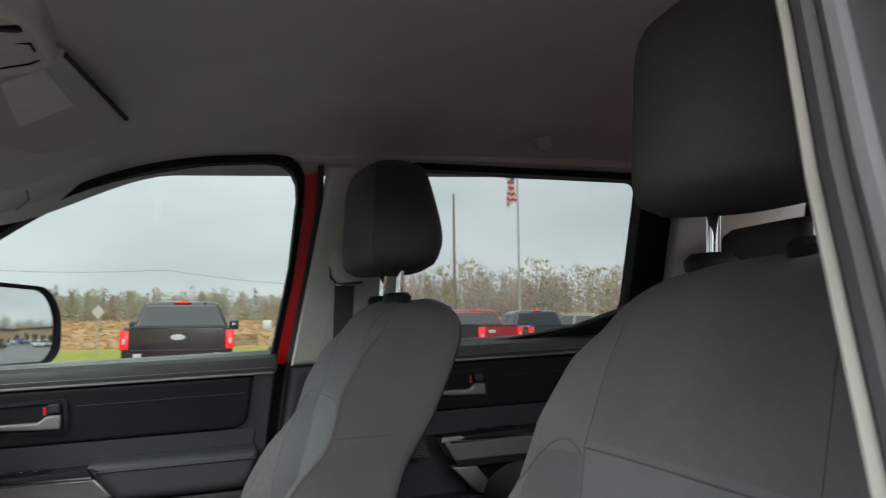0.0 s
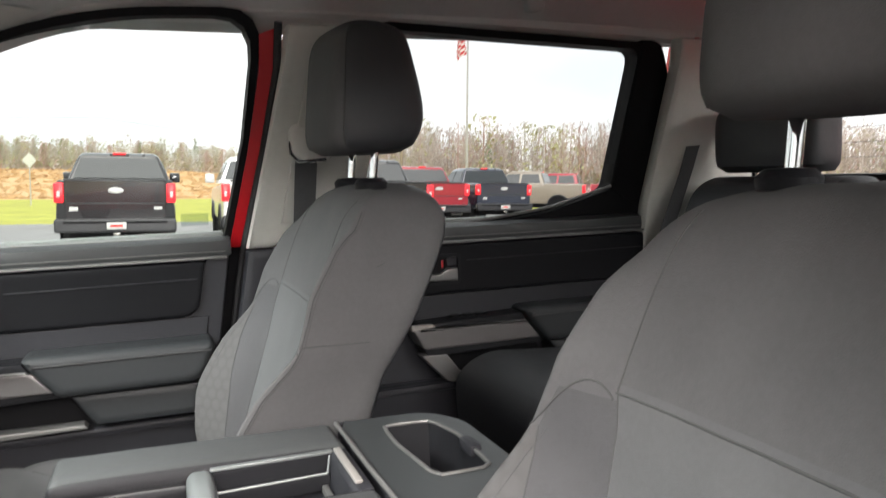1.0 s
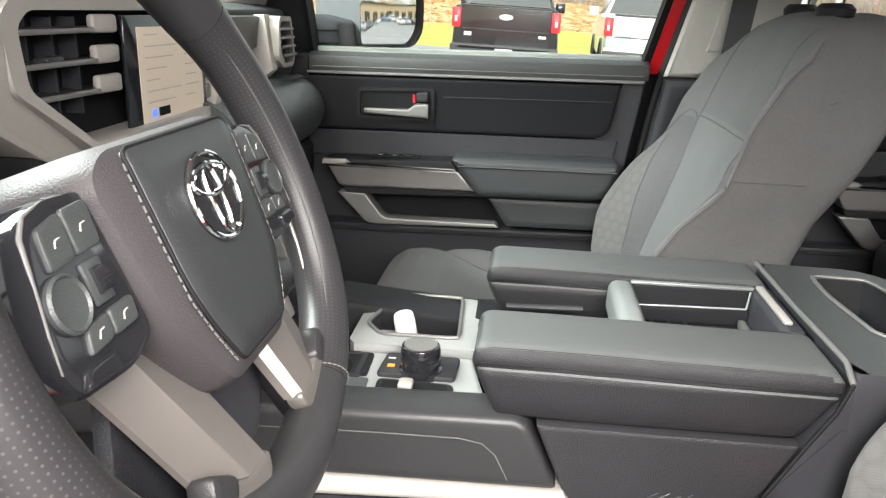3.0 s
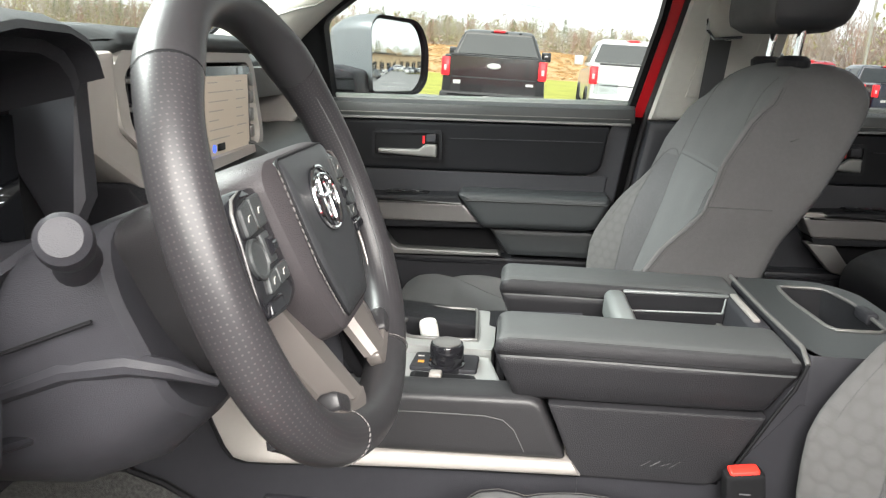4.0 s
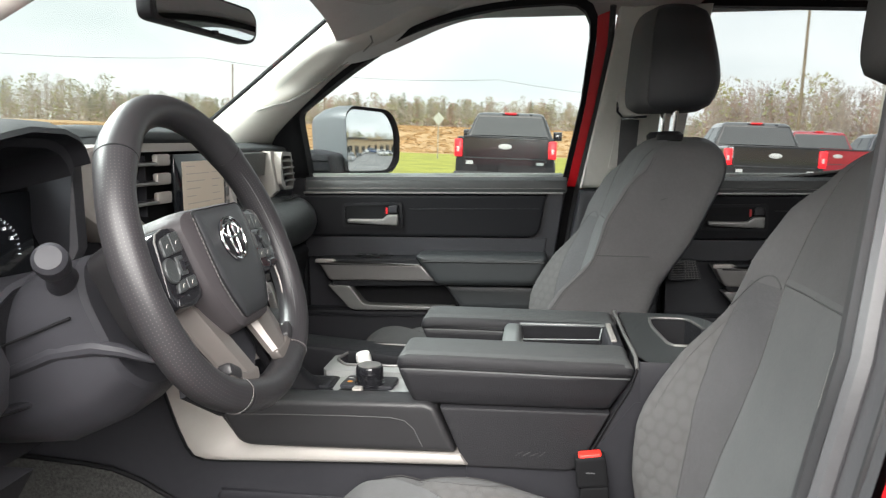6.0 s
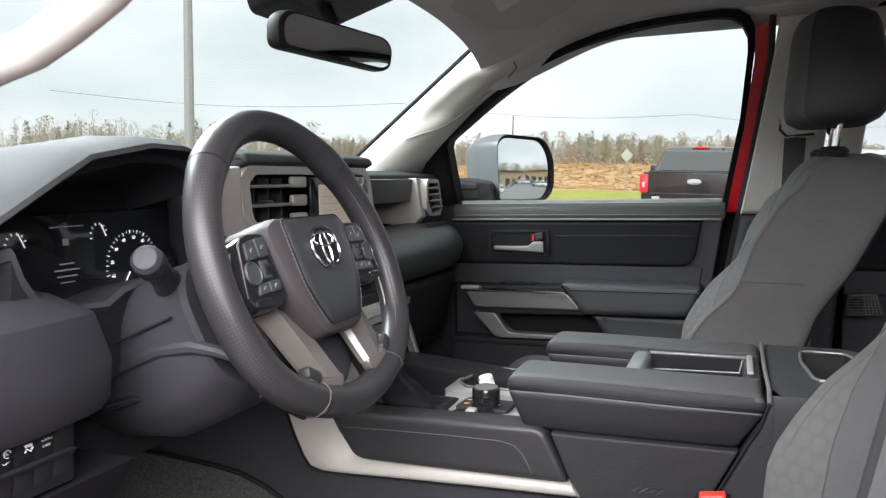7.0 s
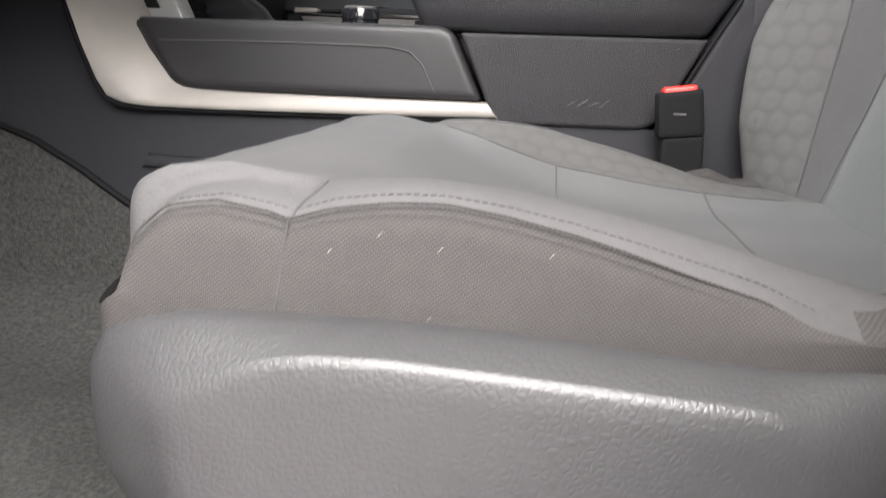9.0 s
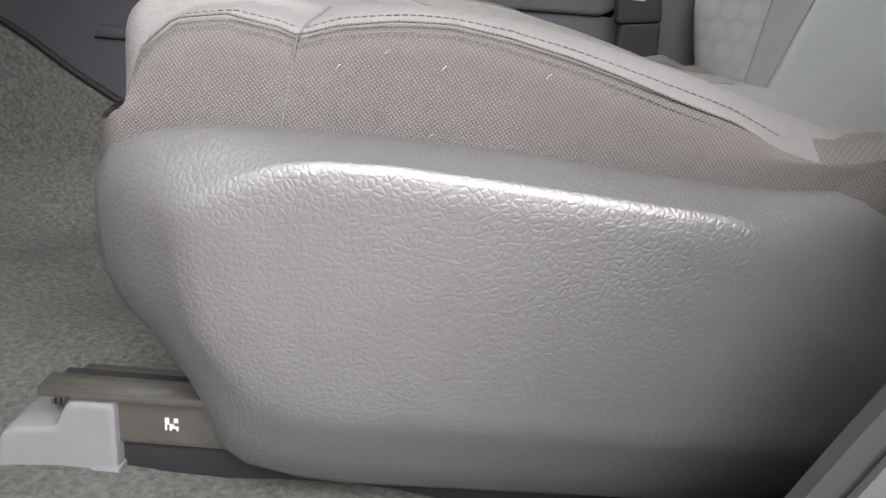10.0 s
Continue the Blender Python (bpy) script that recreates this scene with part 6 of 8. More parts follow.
def gear_lever():
    w = thing("gear_lever", "gear lever with a black leather boot and satin head", "gear lever", (-0.09, -0.06, 0.976))
    rings = []
    for t in steps(0, 1, 14):
        k = 0.026 * (1 - t) ** 1.1 + 0.019 + 0.0022 * math.sin(t * 16)
        cx = -0.062 - 0.046 * t ** 0.8
        rings.append([(cx + k * 1.05 * math.copysign(abs(math.cos(a)) ** 0.6, math.cos(a)), -0.05 - 0.012 * t + k * 0.62 * math.copysign(abs(math.sin(a)) ** 0.6, math.sin(a)) * (1 + 0.08 * math.sin(3 * a + 5 * t)), 0.976 + 0.056 * t + 0.012 * t * math.cos(a)) for a in [2 * math.pi * j / 24 for j in range(24)]])
    part("boot", loft(rings), SOFT, w, "creased black leather boot")
    part("boot_frame", hoop([(-0.136, -0.06), (-0.136, -0.012), (-0.012, -0.012), (-0.012, -0.06)], [(-0.142, -0.064), (-0.142, -0.008), (-0.006, -0.008), (-0.006, -0.064)], 0.0, 0.004), PLASTIC, w).matrix_basis @= Matrix.Rotation(0, 4, "X")
    fr = w.children[-1]
    for v in fr.data.vertices:
        x, y, z = v.co
        v.co = (x, z, 0.976 + y)
    part("neck", prism(rounded([(-0.134, 1.018), (-0.141, 1.07), (-0.094, 1.076), (-0.08, 1.04)], 0.004), -0.08, -0.044, bevel=0.006), SILVER, w, "satin silver lever neck")
    part("head", prism(rounded([(-0.16, 1.066), (-0.16, 1.09), (-0.125, 1.106), (-0.085, 1.1), (-0.074, 1.085), (-0.08, 1.07), (-0.12, 1.083), (-0.145, 1.066)], [0.006, 0.01, 0.012, 0.01, 0.006, 0.006, 0.01, 0.006]), -0.094, -0.03, bevel=0.01, seg=3), LEATHER, w, "black leather lever head")
    part("head_inlay", prism([(-0.158, 1.064), (-0.143, 1.063), (-0.122, 1.08), (-0.122, 1.085), (-0.146, 1.07)], -0.096, -0.028, bevel=0.002), SILVER, w)


gear_lever()
solo("white_tube", lathe([(0.001, 0.0), (0.013, 0.0), (0.014, 0.005), (0.0135, 0.07), (0.012, 0.076), (0.001, 0.077)], pose(0.032, 0.084, 0.924, 10, -8, 0), 20), WHITE_PL, "slim white tube standing in the cup holder", "tube")

# ---- dashboard ----
def dash():
    w = thing("dashboard", "charcoal dashboard with satin silver trim and a padded passenger side", "dashboard", (-0.5, C, 0.95))
    # top pad and hidden bulk
    top = rounded([(-0.9, 1.2), (-0.86, 1.245), (-0.55, 1.36), (-0.42, 1.372), (-0.35, 1.358), (-0.345, 1.345), (-0.5, 1.3), (-0.6, 1.2)], [0.01, 0.03, 0.1, 0.05, 0.012, 0.006, 0.02, 0.02])
    part("top_pad", prism(top, -0.74, 0.79, bevel=0.004), DASH_T, w, "matt charcoal top pad")
    part("bulkhead", box(-0.93, -0.5, -0.75, 0.8, 0.98, 1.28), PLASTIC_D, w)
    # passenger side: strip, open shelf, padded roll, glove box
    strip = [(-0.342, 1.292), (-0.335, 1.346), (-0.36, 1.352), (-0.46, 1.35), (-0.46, 1.288)]
    part("passenger_strip", prism(strip, 0.3, 0.625, bevel=0.003), DASH, w)
    part("shelf_back", box(-0.47, -0.455, 0.28, 0.74, 1.2, 1.3), BLACK, w)
    roll = rounded([(-0.46, 1.218), (-0.34, 1.24), (-0.27, 1.222), (-0.238, 1.17), (-0.27, 1.108), (-0.4, 1.1), (-0.46, 1.11)], [0.01, 0.03, 0.06, 0.06, 0.05, 0.01, 0.01], 6)
    rings = []
    for y in steps(0.25, 0.775, 14):
        e = 0.05 * max(0, (y - 0.68) / 0.095) ** 2
        rings.append([(-0.37 + (a + 0.37) * (1 - e * 3), y, 1.165 + (b - 1.165) * (1 - e * 2)) for a, b in roll])
    part("padded_roll", loft(rings), DASH, w, "padded grey dash roll")
    # embossed product lettering, drawn as plain bars
    random.seed(6)
    for i in range(6):
        y = 0.585 + i * 0.022
        part("emboss_bar", box(-0.3, -0.285, y, y + 0.013, 1.2335, 1.2348, 0.0, turn=Matrix.Rotation(radians(16), 3, "Y")), PLASTIC_D, w)
    glove = rounded([(-0.45, 1.1), (-0.285, 1.103), (-0.275, 1.09), (-0.31, 0.93), (-0.36, 0.9), (-0.5, 0.9)], [0.004, 0.006, 0.01, 0.03, 0.03, 0.01])
    part("glove_box", prism(glove, 0.22, 0.74, bevel=0.006), PLASTIC_D, w, "black glove box lid")
    part("glove_latch", box(-0.283, -0.274, 0.375, 0.43, 1.06, 1.078, 0.003), SILVER_D, w, "small satin latch")
    part("latch_slot", box(-0.29, -0.279, 0.385, 0.42, 1.04, 1.062, 0.002), BLACK, w)
    # outer passenger vent
    v = part("vent_frame", hoop(rounded([(0.636, 1.284), (0.632, 1.328), (0.642, 1.338), (0.728, 1.337), (0.753, 1.27), (0.738, 1.258), (0.668, 1.259)], 0.006),
                                rounded([(0.615, 1.268), (0.618, 1.335), (0.635, 1.348), (0.735, 1.346), (0.765, 1.268), (0.745, 1.25), (0.655, 1.252)], 0.012), -0.35, -0.312), SILVER, w, "satin silver vent surround")
    for q in v.data.vertices:
        x, y, z = q.co
        q.co = (y - 0.1 * (x - 0.69), x, z)
    for i in range(4):
        z = 1.272 + i * 0.0165
        part("vent_slat", box(-0.34, -0.311, 0.634 + 0.012 * (3 - i) * 0.8, 0.747 - 0.006 * i, z, z + 0.004, 0.001), PLASTIC, w)
        part("slat_edge", box(-0.312, -0.309, 0.636 + 0.012 * (3 - i) * 0.8, 0.745 - 0.006 * i, z - 0.0005, z + 0.0045, 0.001), SILVER_D, w, "satin slat edge")
    part("vent_hole", box(-0.375, -0.345, 0.63, 0.76, 1.255, 1.345), BLACK, w)
    part("vent_cheek", prism([(-0.312, 1.252), (-0.325, 1.35), (-0.46, 1.35), (-0.46, 1.24), (-0.34, 1.225)], 0.6, 0.63, bevel=0.004), SILVER, w)
    part("vent_body", prism([(-0.33, 1.25), (-0.35, 1.345), (-0.46, 1.345), (-0.46, 1.215), (-0.34, 1.218)], 0.63, 0.79, bevel=0.004), PLASTIC, w)
    # centre stack: silver frame, vents, screen
    fr_o = rounded([(-0.165, 1.285), (-0.162, 1.352), (-0.13, 1.374), (0.28, 1.374), (0.3, 1.35), (0.3, 1.24), (0.28, 1.215), (-0.04, 1.205)], 0.012)
    fr_i = rounded([(-0.142, 1.285), (-0.14, 1.342), (-0.118, 1.357), (0.268, 1.357), (0.284, 1.34), (0.284, 1.24), (0.268, 1.226), (-0.05, 1.222)], 0.01)
    f = part("stack_frame", hoop(fr_i, fr_o, 0.0, 0.05), SILVER, w, "satin silver centre frame")
    for q in f.data.vertices:
        x, y, z = q.co
        q.co = (-0.298 - y - 0.12 * (z - 1.29), x, z)
    cheek = rounded([(-0.16, 1.37), (-0.226, 1.364), (-0.238, 1.332), (-0.217, 1.269), (-0.1, 1.2), (-0.04, 1.19), (-0.045, 1.208), (-0.158, 1.283)], [0.004, 0.012, 0.01, 0.01, 0.01, 0.004, 0.004, 0.006])
    b = prism(cheek, -0.36, -0.302, axis="x", bevel=0.006)
    for v in b.verts:
        v.co.x -= 0.16 * max(0.0, -0.165 - v.co.y)
    part("stack_cheek", b, SILVER, w, "bronze silver cheek beside the vents")
    brow = rounded([(-0.46, 1.36), (-0.46, 1.398), (-0.34, 1.4), (-0.3, 1.39), (-0.296, 1.377), (-0.33, 1.36)], [0.004, 0.01, 0.02, 0.012, 0.004, 0.004])
    part("stack_brow", prism(brow, -0.155, 0.3, bevel=0.008, seg=3), DASH_T, w, "matt brow over the screen")
    part("screen_backing", prism([(-0.16, 1.27), (-0.155, 1.37), (0.3, 1.37), (0.3, 1.2), (-0.04, 1.2)], -0.4, -0.335, axis="x"), BLACK, w)
    for i in range(3):
        z = 1.272 + i * 0.032
        part("vent_slat", box(-0.335, -0.306, -0.142 + (0.02 if i == 0 else 0), 0.03, z, z + 0.004, 0.001), PLASTIC, w)
        part("slat_edge", box(-0.31, -0.302, -0.14 + (0.02 if i == 0 else 0), -0.008, z - 0.002, z + 0.0035, 0.0015), SILVER_D, w, "satin slat edge")
        part("vent_trim", box(-0.312, -0.301, -0.014, 0.034, z - 0.003, z + 0.017, 0.004), SILVER, w, "satin vent end")
    for i in range(3):
        part("vent_fin", box(-0.34, -0.315, -0.115 + i * 0.042, -0.112 + i * 0.042, 1.25, 1.35), PLASTIC, w)
    part("vent_tab", box(-0.32, -0.304, -0.1, -0.07, 1.303, 1.313, 0.003), PLASTIC, w)
    s = part("screen", box(-0.308, -0.302, 0.046, 0.268, 1.212, 1.352, 0.002), SCREEN_DK, w, "dark infotainment screen")
    part("screen_picture", box(-0.3025, -0.3012, 0.075, 0.255, 1.222, 1.338), SCREEN, s, "pale map on the screen")
    for k in range(7):
        part("screen_bar", box(-0.3012, -0.3004, 0.09, 0.125 + 0.02 * (k * 3 % 4), 1.328 - k * 0.0135, 1.3295 - k * 0.0135), DULL_INK, s)
        part("screen_bar", box(-0.3012, -0.3004, 0.2, 0.225 + 0.008 * (k % 3), 1.328 - k * 0.0135, 1.3295 - k * 0.0135), DULL_INK, s)
    part("screen_key", lathe([(0.0005, 0), (0.006, 0), (0.006, 0.0008), (0.0005, 0.0008)], pose(-0.3012, 0.104, 1.234, 0, 90, 0), 16), BLUE_GLOW, s)
    part("screen_key", box(-0.3012, -0.3, 0.116, 0.145, 1.229, 1.24, 0.0), PIANO, s)
    for i in range(4):
        part("right_key", box(-0.312, -0.301, 0.266, 0.284, 1.235 + i * 0.028, 1.256 + i * 0.028, 0.003), SILVER_D, w)
    # lower stack: key rows, bin with charger plate
    part("lower_centre_panel", prism([(-0.45, 1.22), (-0.31, 1.22), (-0.24, 1.13), (-0.215, 1.128), (-0.205, 1.095), (-0.3, 1.085), (-0.45, 1.085)], -0.14, 0.2, bevel=0.004), PLASTIC_D, w)
    for i in range(9):
        y = -0.118 + i * 0.031
        part("climate_key", box(-0.222, -0.203, y, y + 0.027, 1.1, 1.112, 0.002), SILVER, w)
    for r in range(3):
        part("climate_strip", box(-0.3 + r * 0.02, -0.27 + r * 0.02, -0.12, 0.19, 1.19 - r * 0.022, 1.196 - r * 0.022, 0.002), SILVER_D, w)
    part("key_frame", prism(rounded([(-0.192, 1.108), (-0.178, 1.124), (-0.16, 1.122), (-0.152, 1.108), (-0.165, 1.114), (-0.18, 1.114)], 0.003), -0.165, 0.04, bevel=0.002), SILVER, w, "satin silver bar over the climate keys")
    part("key_ledge", prism([(-0.215, 1.096), (-0.19, 1.092), (-0.184, 1.083), (-0.215, 1.083)], -0.14, 0.19, bevel=0.002), SILVER_D, w)
    part("bin_roof", box(-0.42, -0.21, -0.13, 0.19, 1.07, 1.086, 0.004), PLASTIC_D, w)
    part("bin_back", box(-0.44, -0.42, -0.13, 0.19, 0.95, 1.08), BLACK, w)
    part("charger_plate", prism([(-0.184, 1.067), (-0.146, 1.067), (-0.106, 0.98), (-0.142, 0.98)], -0.145, -0.11, bevel=0.002), DECK, w, "light grey charger plate")
    part("charger_slot", prism([(-0.176, 1.06), (-0.162, 1.06), (-0.146, 1.026), (-0.16, 1.026)], -0.1465, -0.144), SILVER_D, w)
    part("charger_port", prism([(-0.158, 1.018), (-0.144, 1.018), (-0.136, 1.0), (-0.15, 1.0)], -0.1465, -0.144), BLACK, w)
    part("bin_plate", box(-0.3, -0.2, -0.098, -0.02, 0.975, 0.981, 0.002), PLASTIC_D, w)
    part("hazard_label", box(-0.262, -0.25, 0.05, 0.13, 1.135, 1.15, 0.002), BUCKLE_RED, w)
    return w


dash()


def cluster():
    w = thing("instrument_cluster", "deep hooded instrument cluster with a lit speedometer", "instrument cluster", (-0.3, -0.45, 1.2))
    line = [(-0.76, 1.29), (-0.68, 1.318), (-0.6, 1.362), (-0.56, 1.383), (-0.47, 1.398), (-0.41, 1.396), (-0.385, 1.388), (-0.372, 1.376), (-0.366, 1.362)]
    sharp = []
    for i in range(len(line) - 1):
        for t in (0, 0.5):
            sharp.append((line[i][0] + (line[i + 1][0] - line[i][0]) * t, line[i][1] + (line[i + 1][1] - line[i][1]) * t))
    sharp.append(line[-1])
    rings = []
    for y, z in sharp:
        lip = 0.012
        rings.append([(-0.56, y, z - 0.05), (-0.42, y, z - 0.004), (-0.3, y, z + 0.004), (-0.225, y, z), (-0.205, y, z - 0.008), (-0.203, y, z - 0.014), (-0.215, y, z - 0.017), (-0.225, y, z - 0.019), (-0.23, y, z - 0.029), (-0.3, y * 1.0, z - 0.045), (-0.38, y, z - 0.06), (-0.56, y, z - 0.08)])
    # Underside in black plastic, which also carries the hood's shade.
    part("hood", loft(rings, pick=lambda i, j: 1 if 5 <= j else 0), [DASH_T, PLASTIC_D], w, "charcoal cluster hood")
    part("left_wall", prism([(-0.27, 1.27), (-0.36, 1.29), (-0.36, 1.14), (-0.26, 1.16)], -0.7, -0.635, bevel=0.01), PLASTIC, w)
    wl = [(-0.385, -0.265, 1.3), (-0.285, -0.322, 1.345), (-0.248, -0.335, 1.352), (-0.245, -0.338, 1.24), (-0.255, -0.345, 1.215), (-0.3, -0.31, 1.21)]
    part("right_wall", loft([wl, [(x, y + 0.02, z) for x, y, z in wl]]), PLASTIC, w, "dark plate beside the gauges")
    part("back_panel", box(-0.385, -0.345, -0.62, -0.24, 1.15, 1.37), BLACK, w)
    s = part("glass_panel", box(-0.345, -0.338, -0.6, -0.29, 1.185, 1.31, 0.003), SCREEN_DK, w, "black instrument glass")
    # speedometer: ticks, numbers, needle
    cx, cz, r = -0.368, 1.234, 0.048
    on = lambda a, rr: (-0.337, cx + rr * math.cos(a), cz + rr * math.sin(a))
    for i in range(29):
        a = radians(225 - i * 8.2)
        long = i % 2 == 0
        part("tick", tube([on(a, r), on(a, r - (0.005 if long else 0.003))], 0.0005 if long else 0.0003, 4), INK_GLOW, s)
    for i in range(1, 8):
        a = radians(225 - i * 28)
        b = text_bm(str(i * 10), 0.0062, 0.0002)
        b.transform(Matrix.Translation(on(a, r - 0.0105)) @ Matrix(((0, 0, 1), (1, 0, 0), (0, 1, 0))).to_4x4())
        part("number", b, INK_GLOW, s)
    part("needle", tube([on(radians(235), 0.01), on(radians(235), 0.042)], 0.0009, 4), INK_GLOW, s, "white needle")
    # small gauges and the middle display
    for cy, cz2, col in ((-0.425, 1.28, INK_GLOW), (-0.548, 1.275, INK_GLOW)):
        for i in range(7):
            a = radians(200 - i * 30)
            part("tick", tube([(-0.337, cy + 0.015 * math.cos(a), cz2 + 0.015 * math.sin(a)), (-0.337, cy + 0.012 * math.cos(a), cz2 + 0.012 * math.sin(a))], 0.0005, 4), col, s)
        part("needle", tube([(-0.337, cy + 0.004, cz2 + 0.013), (-0.337, cy + 0.012, cz2 - 0.003)], 0.0007, 4), col, s)
    for i in range(7):
        half = 0.011 + 0.004 * (i * 5 % 3)
        part("display_bar", box(-0.3376, -0.3366, -0.478 - half, -0.478 + half, 1.2465 - i * 0.0076, 1.248 - i * 0.0076), DULL_INK, s)
    part("display_bar", box(-0.3376, -0.3366, -0.482, -0.474, 1.27, 1.278), DULL_INK, s)
    part("display_bar", box(-0.3376, -0.3366, -0.5, -0.45, 1.292, 1.2935), DULL_INK, s)
    for i in range(5):
        a = radians(-30 - i * 11)
        part("red_segment", tube([(-0.337, -0.572 + 0.045 * math.cos(a), 1.245 + 0.045 * math.sin(a)), (-0.337, -0.572 + 0.041 * math.cos(a - 0.15), 1.245 + 0.041 * math.sin(a - 0.15))], 0.0016, 5), RED_GLOW, s)
    lip = [(-0.668, 1.285), (-0.66, 1.262), (-0.648, 1.243), (-0.623, 1.222), (-0.557, 1.218), (-0.533, 1.23), (-0.486, 1.238), (-0.455, 1.236), (-0.36, 1.22)]
    part("lower_bezel", loft([[(-0.2, y, z), (-0.195, y, z - 0.005), (-0.2, y, z - 0.013), (-0.34, y, z - 0.045), (-0.34, y, z - 0.028)] for y, z in lip]), PLASTIC, w, "grey lip under the gauges")
    apron = [[(-0.2, y, z - 0.012), (-0.215, y, 1.13), (-0.33, y, 1.12), (-0.33, y, z - 0.04)] for y, z in lip]
    part("apron", loft(apron), PLASTIC_D, w)


cluster()


def knee_panel():
    w = thing("driver_knee_panel", "bulging charcoal panel under the cluster with a switch row", "dash panel", (-0.2, -0.6, 1.0))
    rings = []
    for z, x, e in ((1.235, -0.2, 0.02), (1.215, -0.165, 0.0), (1.17, -0.145, 0.0), (1.13, -0.15, 0.0), (1.118, -0.158, 0.005)):
        rings.append([(-0.36, -0.8, z), (-0.36, -0.55, z), (x - 0.05, -0.585 - e, z), (x - 0.008, -0.6 - e, z), (x, -0.62 - e, z), (x + 0.01, -0.7, z), (x + 0.005, -0.8, z)])
    part("bulge", loft(rings), PLASTIC, w)
    part("switch_plate", prism([(-0.16, 1.124), (-0.165, 1.06), (-0.22, 1.05), (-0.36, 1.05), (-0.36, 1.118)], -0.8, -0.642, bevel=0.005), PLASTIC_D, w)
    for i in range(6):
        y = -0.776 + i * 0.0212
        part("switch", prism([(-0.156, 1.119), (-0.16, 1.095), (-0.18, 1.095), (-0.18, 1.119)], y, y + 0.0204, bevel=0.002), BLACK, w)
        part("blank_key", prism([(-0.159, 1.09), (-0.163, 1.07), (-0.18, 1.07), (-0.18, 1.09)], y, y + 0.0204, bevel=0.002), PLASTIC_D, w)
    part("row_lip", prism([(-0.153, 1.094), (-0.156, 1.09), (-0.17, 1.09), (-0.17, 1.094)], -0.8, -0.649, bevel=0.001), PLASTIC, w)
    up = Matrix(((0, 0, 1), (1, 0, 0), (0, 1, 0))).to_4x4()
    ring = tube([(-0.1562, -0.721 + 0.0034 * math.cos(a), 1.111 + 0.0034 * math.sin(a)) for a in [2 * math.pi * k / 20 for k in range(17)]], 0.0005, 5)
    part("switch_mark", ring, WHITE_INK, w, "white ring mark")
    skid = tube([(-0.1562, -0.704, 1.106), (-0.1562, -0.701, 1.109), (-0.1562, -0.698, 1.106), (-0.1562, -0.695, 1.11)], 0.0006, 5)
    box(-0.1568, -0.1558, -0.703, -0.696, 1.1105, 1.113, bm=skid)
    part("switch_mark", skid, WHITE_INK, w, "white skid mark")
    for words, y, z, sz in (("OFF", -0.7205, 1.1025, 0.0042), ("A", -0.721, 1.111, 0.005), ("TRIP", -0.679, 1.1055, 0.0052), ("ODO", -0.679, 1.1115, 0.0052)):
        b = text_bm(words, sz, 0.0003)
        b.transform(Matrix.Translation((-0.1562 - 0.166 * (1.119 - z), y, z)) @ up)
        part("lettering", b, WHITE_INK, w, "white lettering " + words)
    part("lower_cover", prism([(-0.16, 1.055), (-0.2, 0.99), (-0.36, 0.95), (-0.5, 0.95), (-0.5, 1.06)], -0.8, -0.56, bevel=0.01), PLASTIC_D, w)
    part("column_cover", prism([(-0.3, 1.06), (-0.3, 0.99), (-0.5, 0.95), (-0.5, 1.15)], -0.56, -0.2, bevel=0.01), PLASTIC_D, w)
    part("screw", lathe([(0.0005, 0), (0.004, 0), (0.004, 0.003), (0.0005, 0.003)], pose(-0.2, -0.555, 1.03, 0, 90, 0), 10), SILVER_D, w)
    part("fill_wall", prism([(-0.36, 1.2), (-0.36, 1.05), (-0.55, 1.0), (-0.55, 1.3)], -0.62, -0.14), BLACK, w)


knee_panel()
for i, (y, wd) in enumerate(((-0.36, 0.05), (-0.52, 0.09))):
    ped = thing("pedal", "black rubber pedal in the driver's footwell", "pedal", (-0.72, y, 0.72), group="pedals")
    part("pad", box(-0.72, -0.7, y - wd / 2, y + wd / 2, 0.74, 0.84 if i == 0 else 0.8, 0.006, turn=Matrix.Rotation(radians(25), 3, "Y")), RUBBER, ped)
    part("arm", tube([(-0.72, y, 0.8), (-0.78, y, 1.0)], 0.01, 8), STEEL, ped)

# ---- steering wheel ----
WC = Vector((-0.018, -0.431, 1.243))
T0 = radians(20.8)
WHEEL = Matrix(((0, -math.sin(T0), math.cos(T0), WC.x), (1, 0, 0, WC.y), (0, math.cos(T0), math.sin(T0), WC.z), (0, 0, 0, 1)))


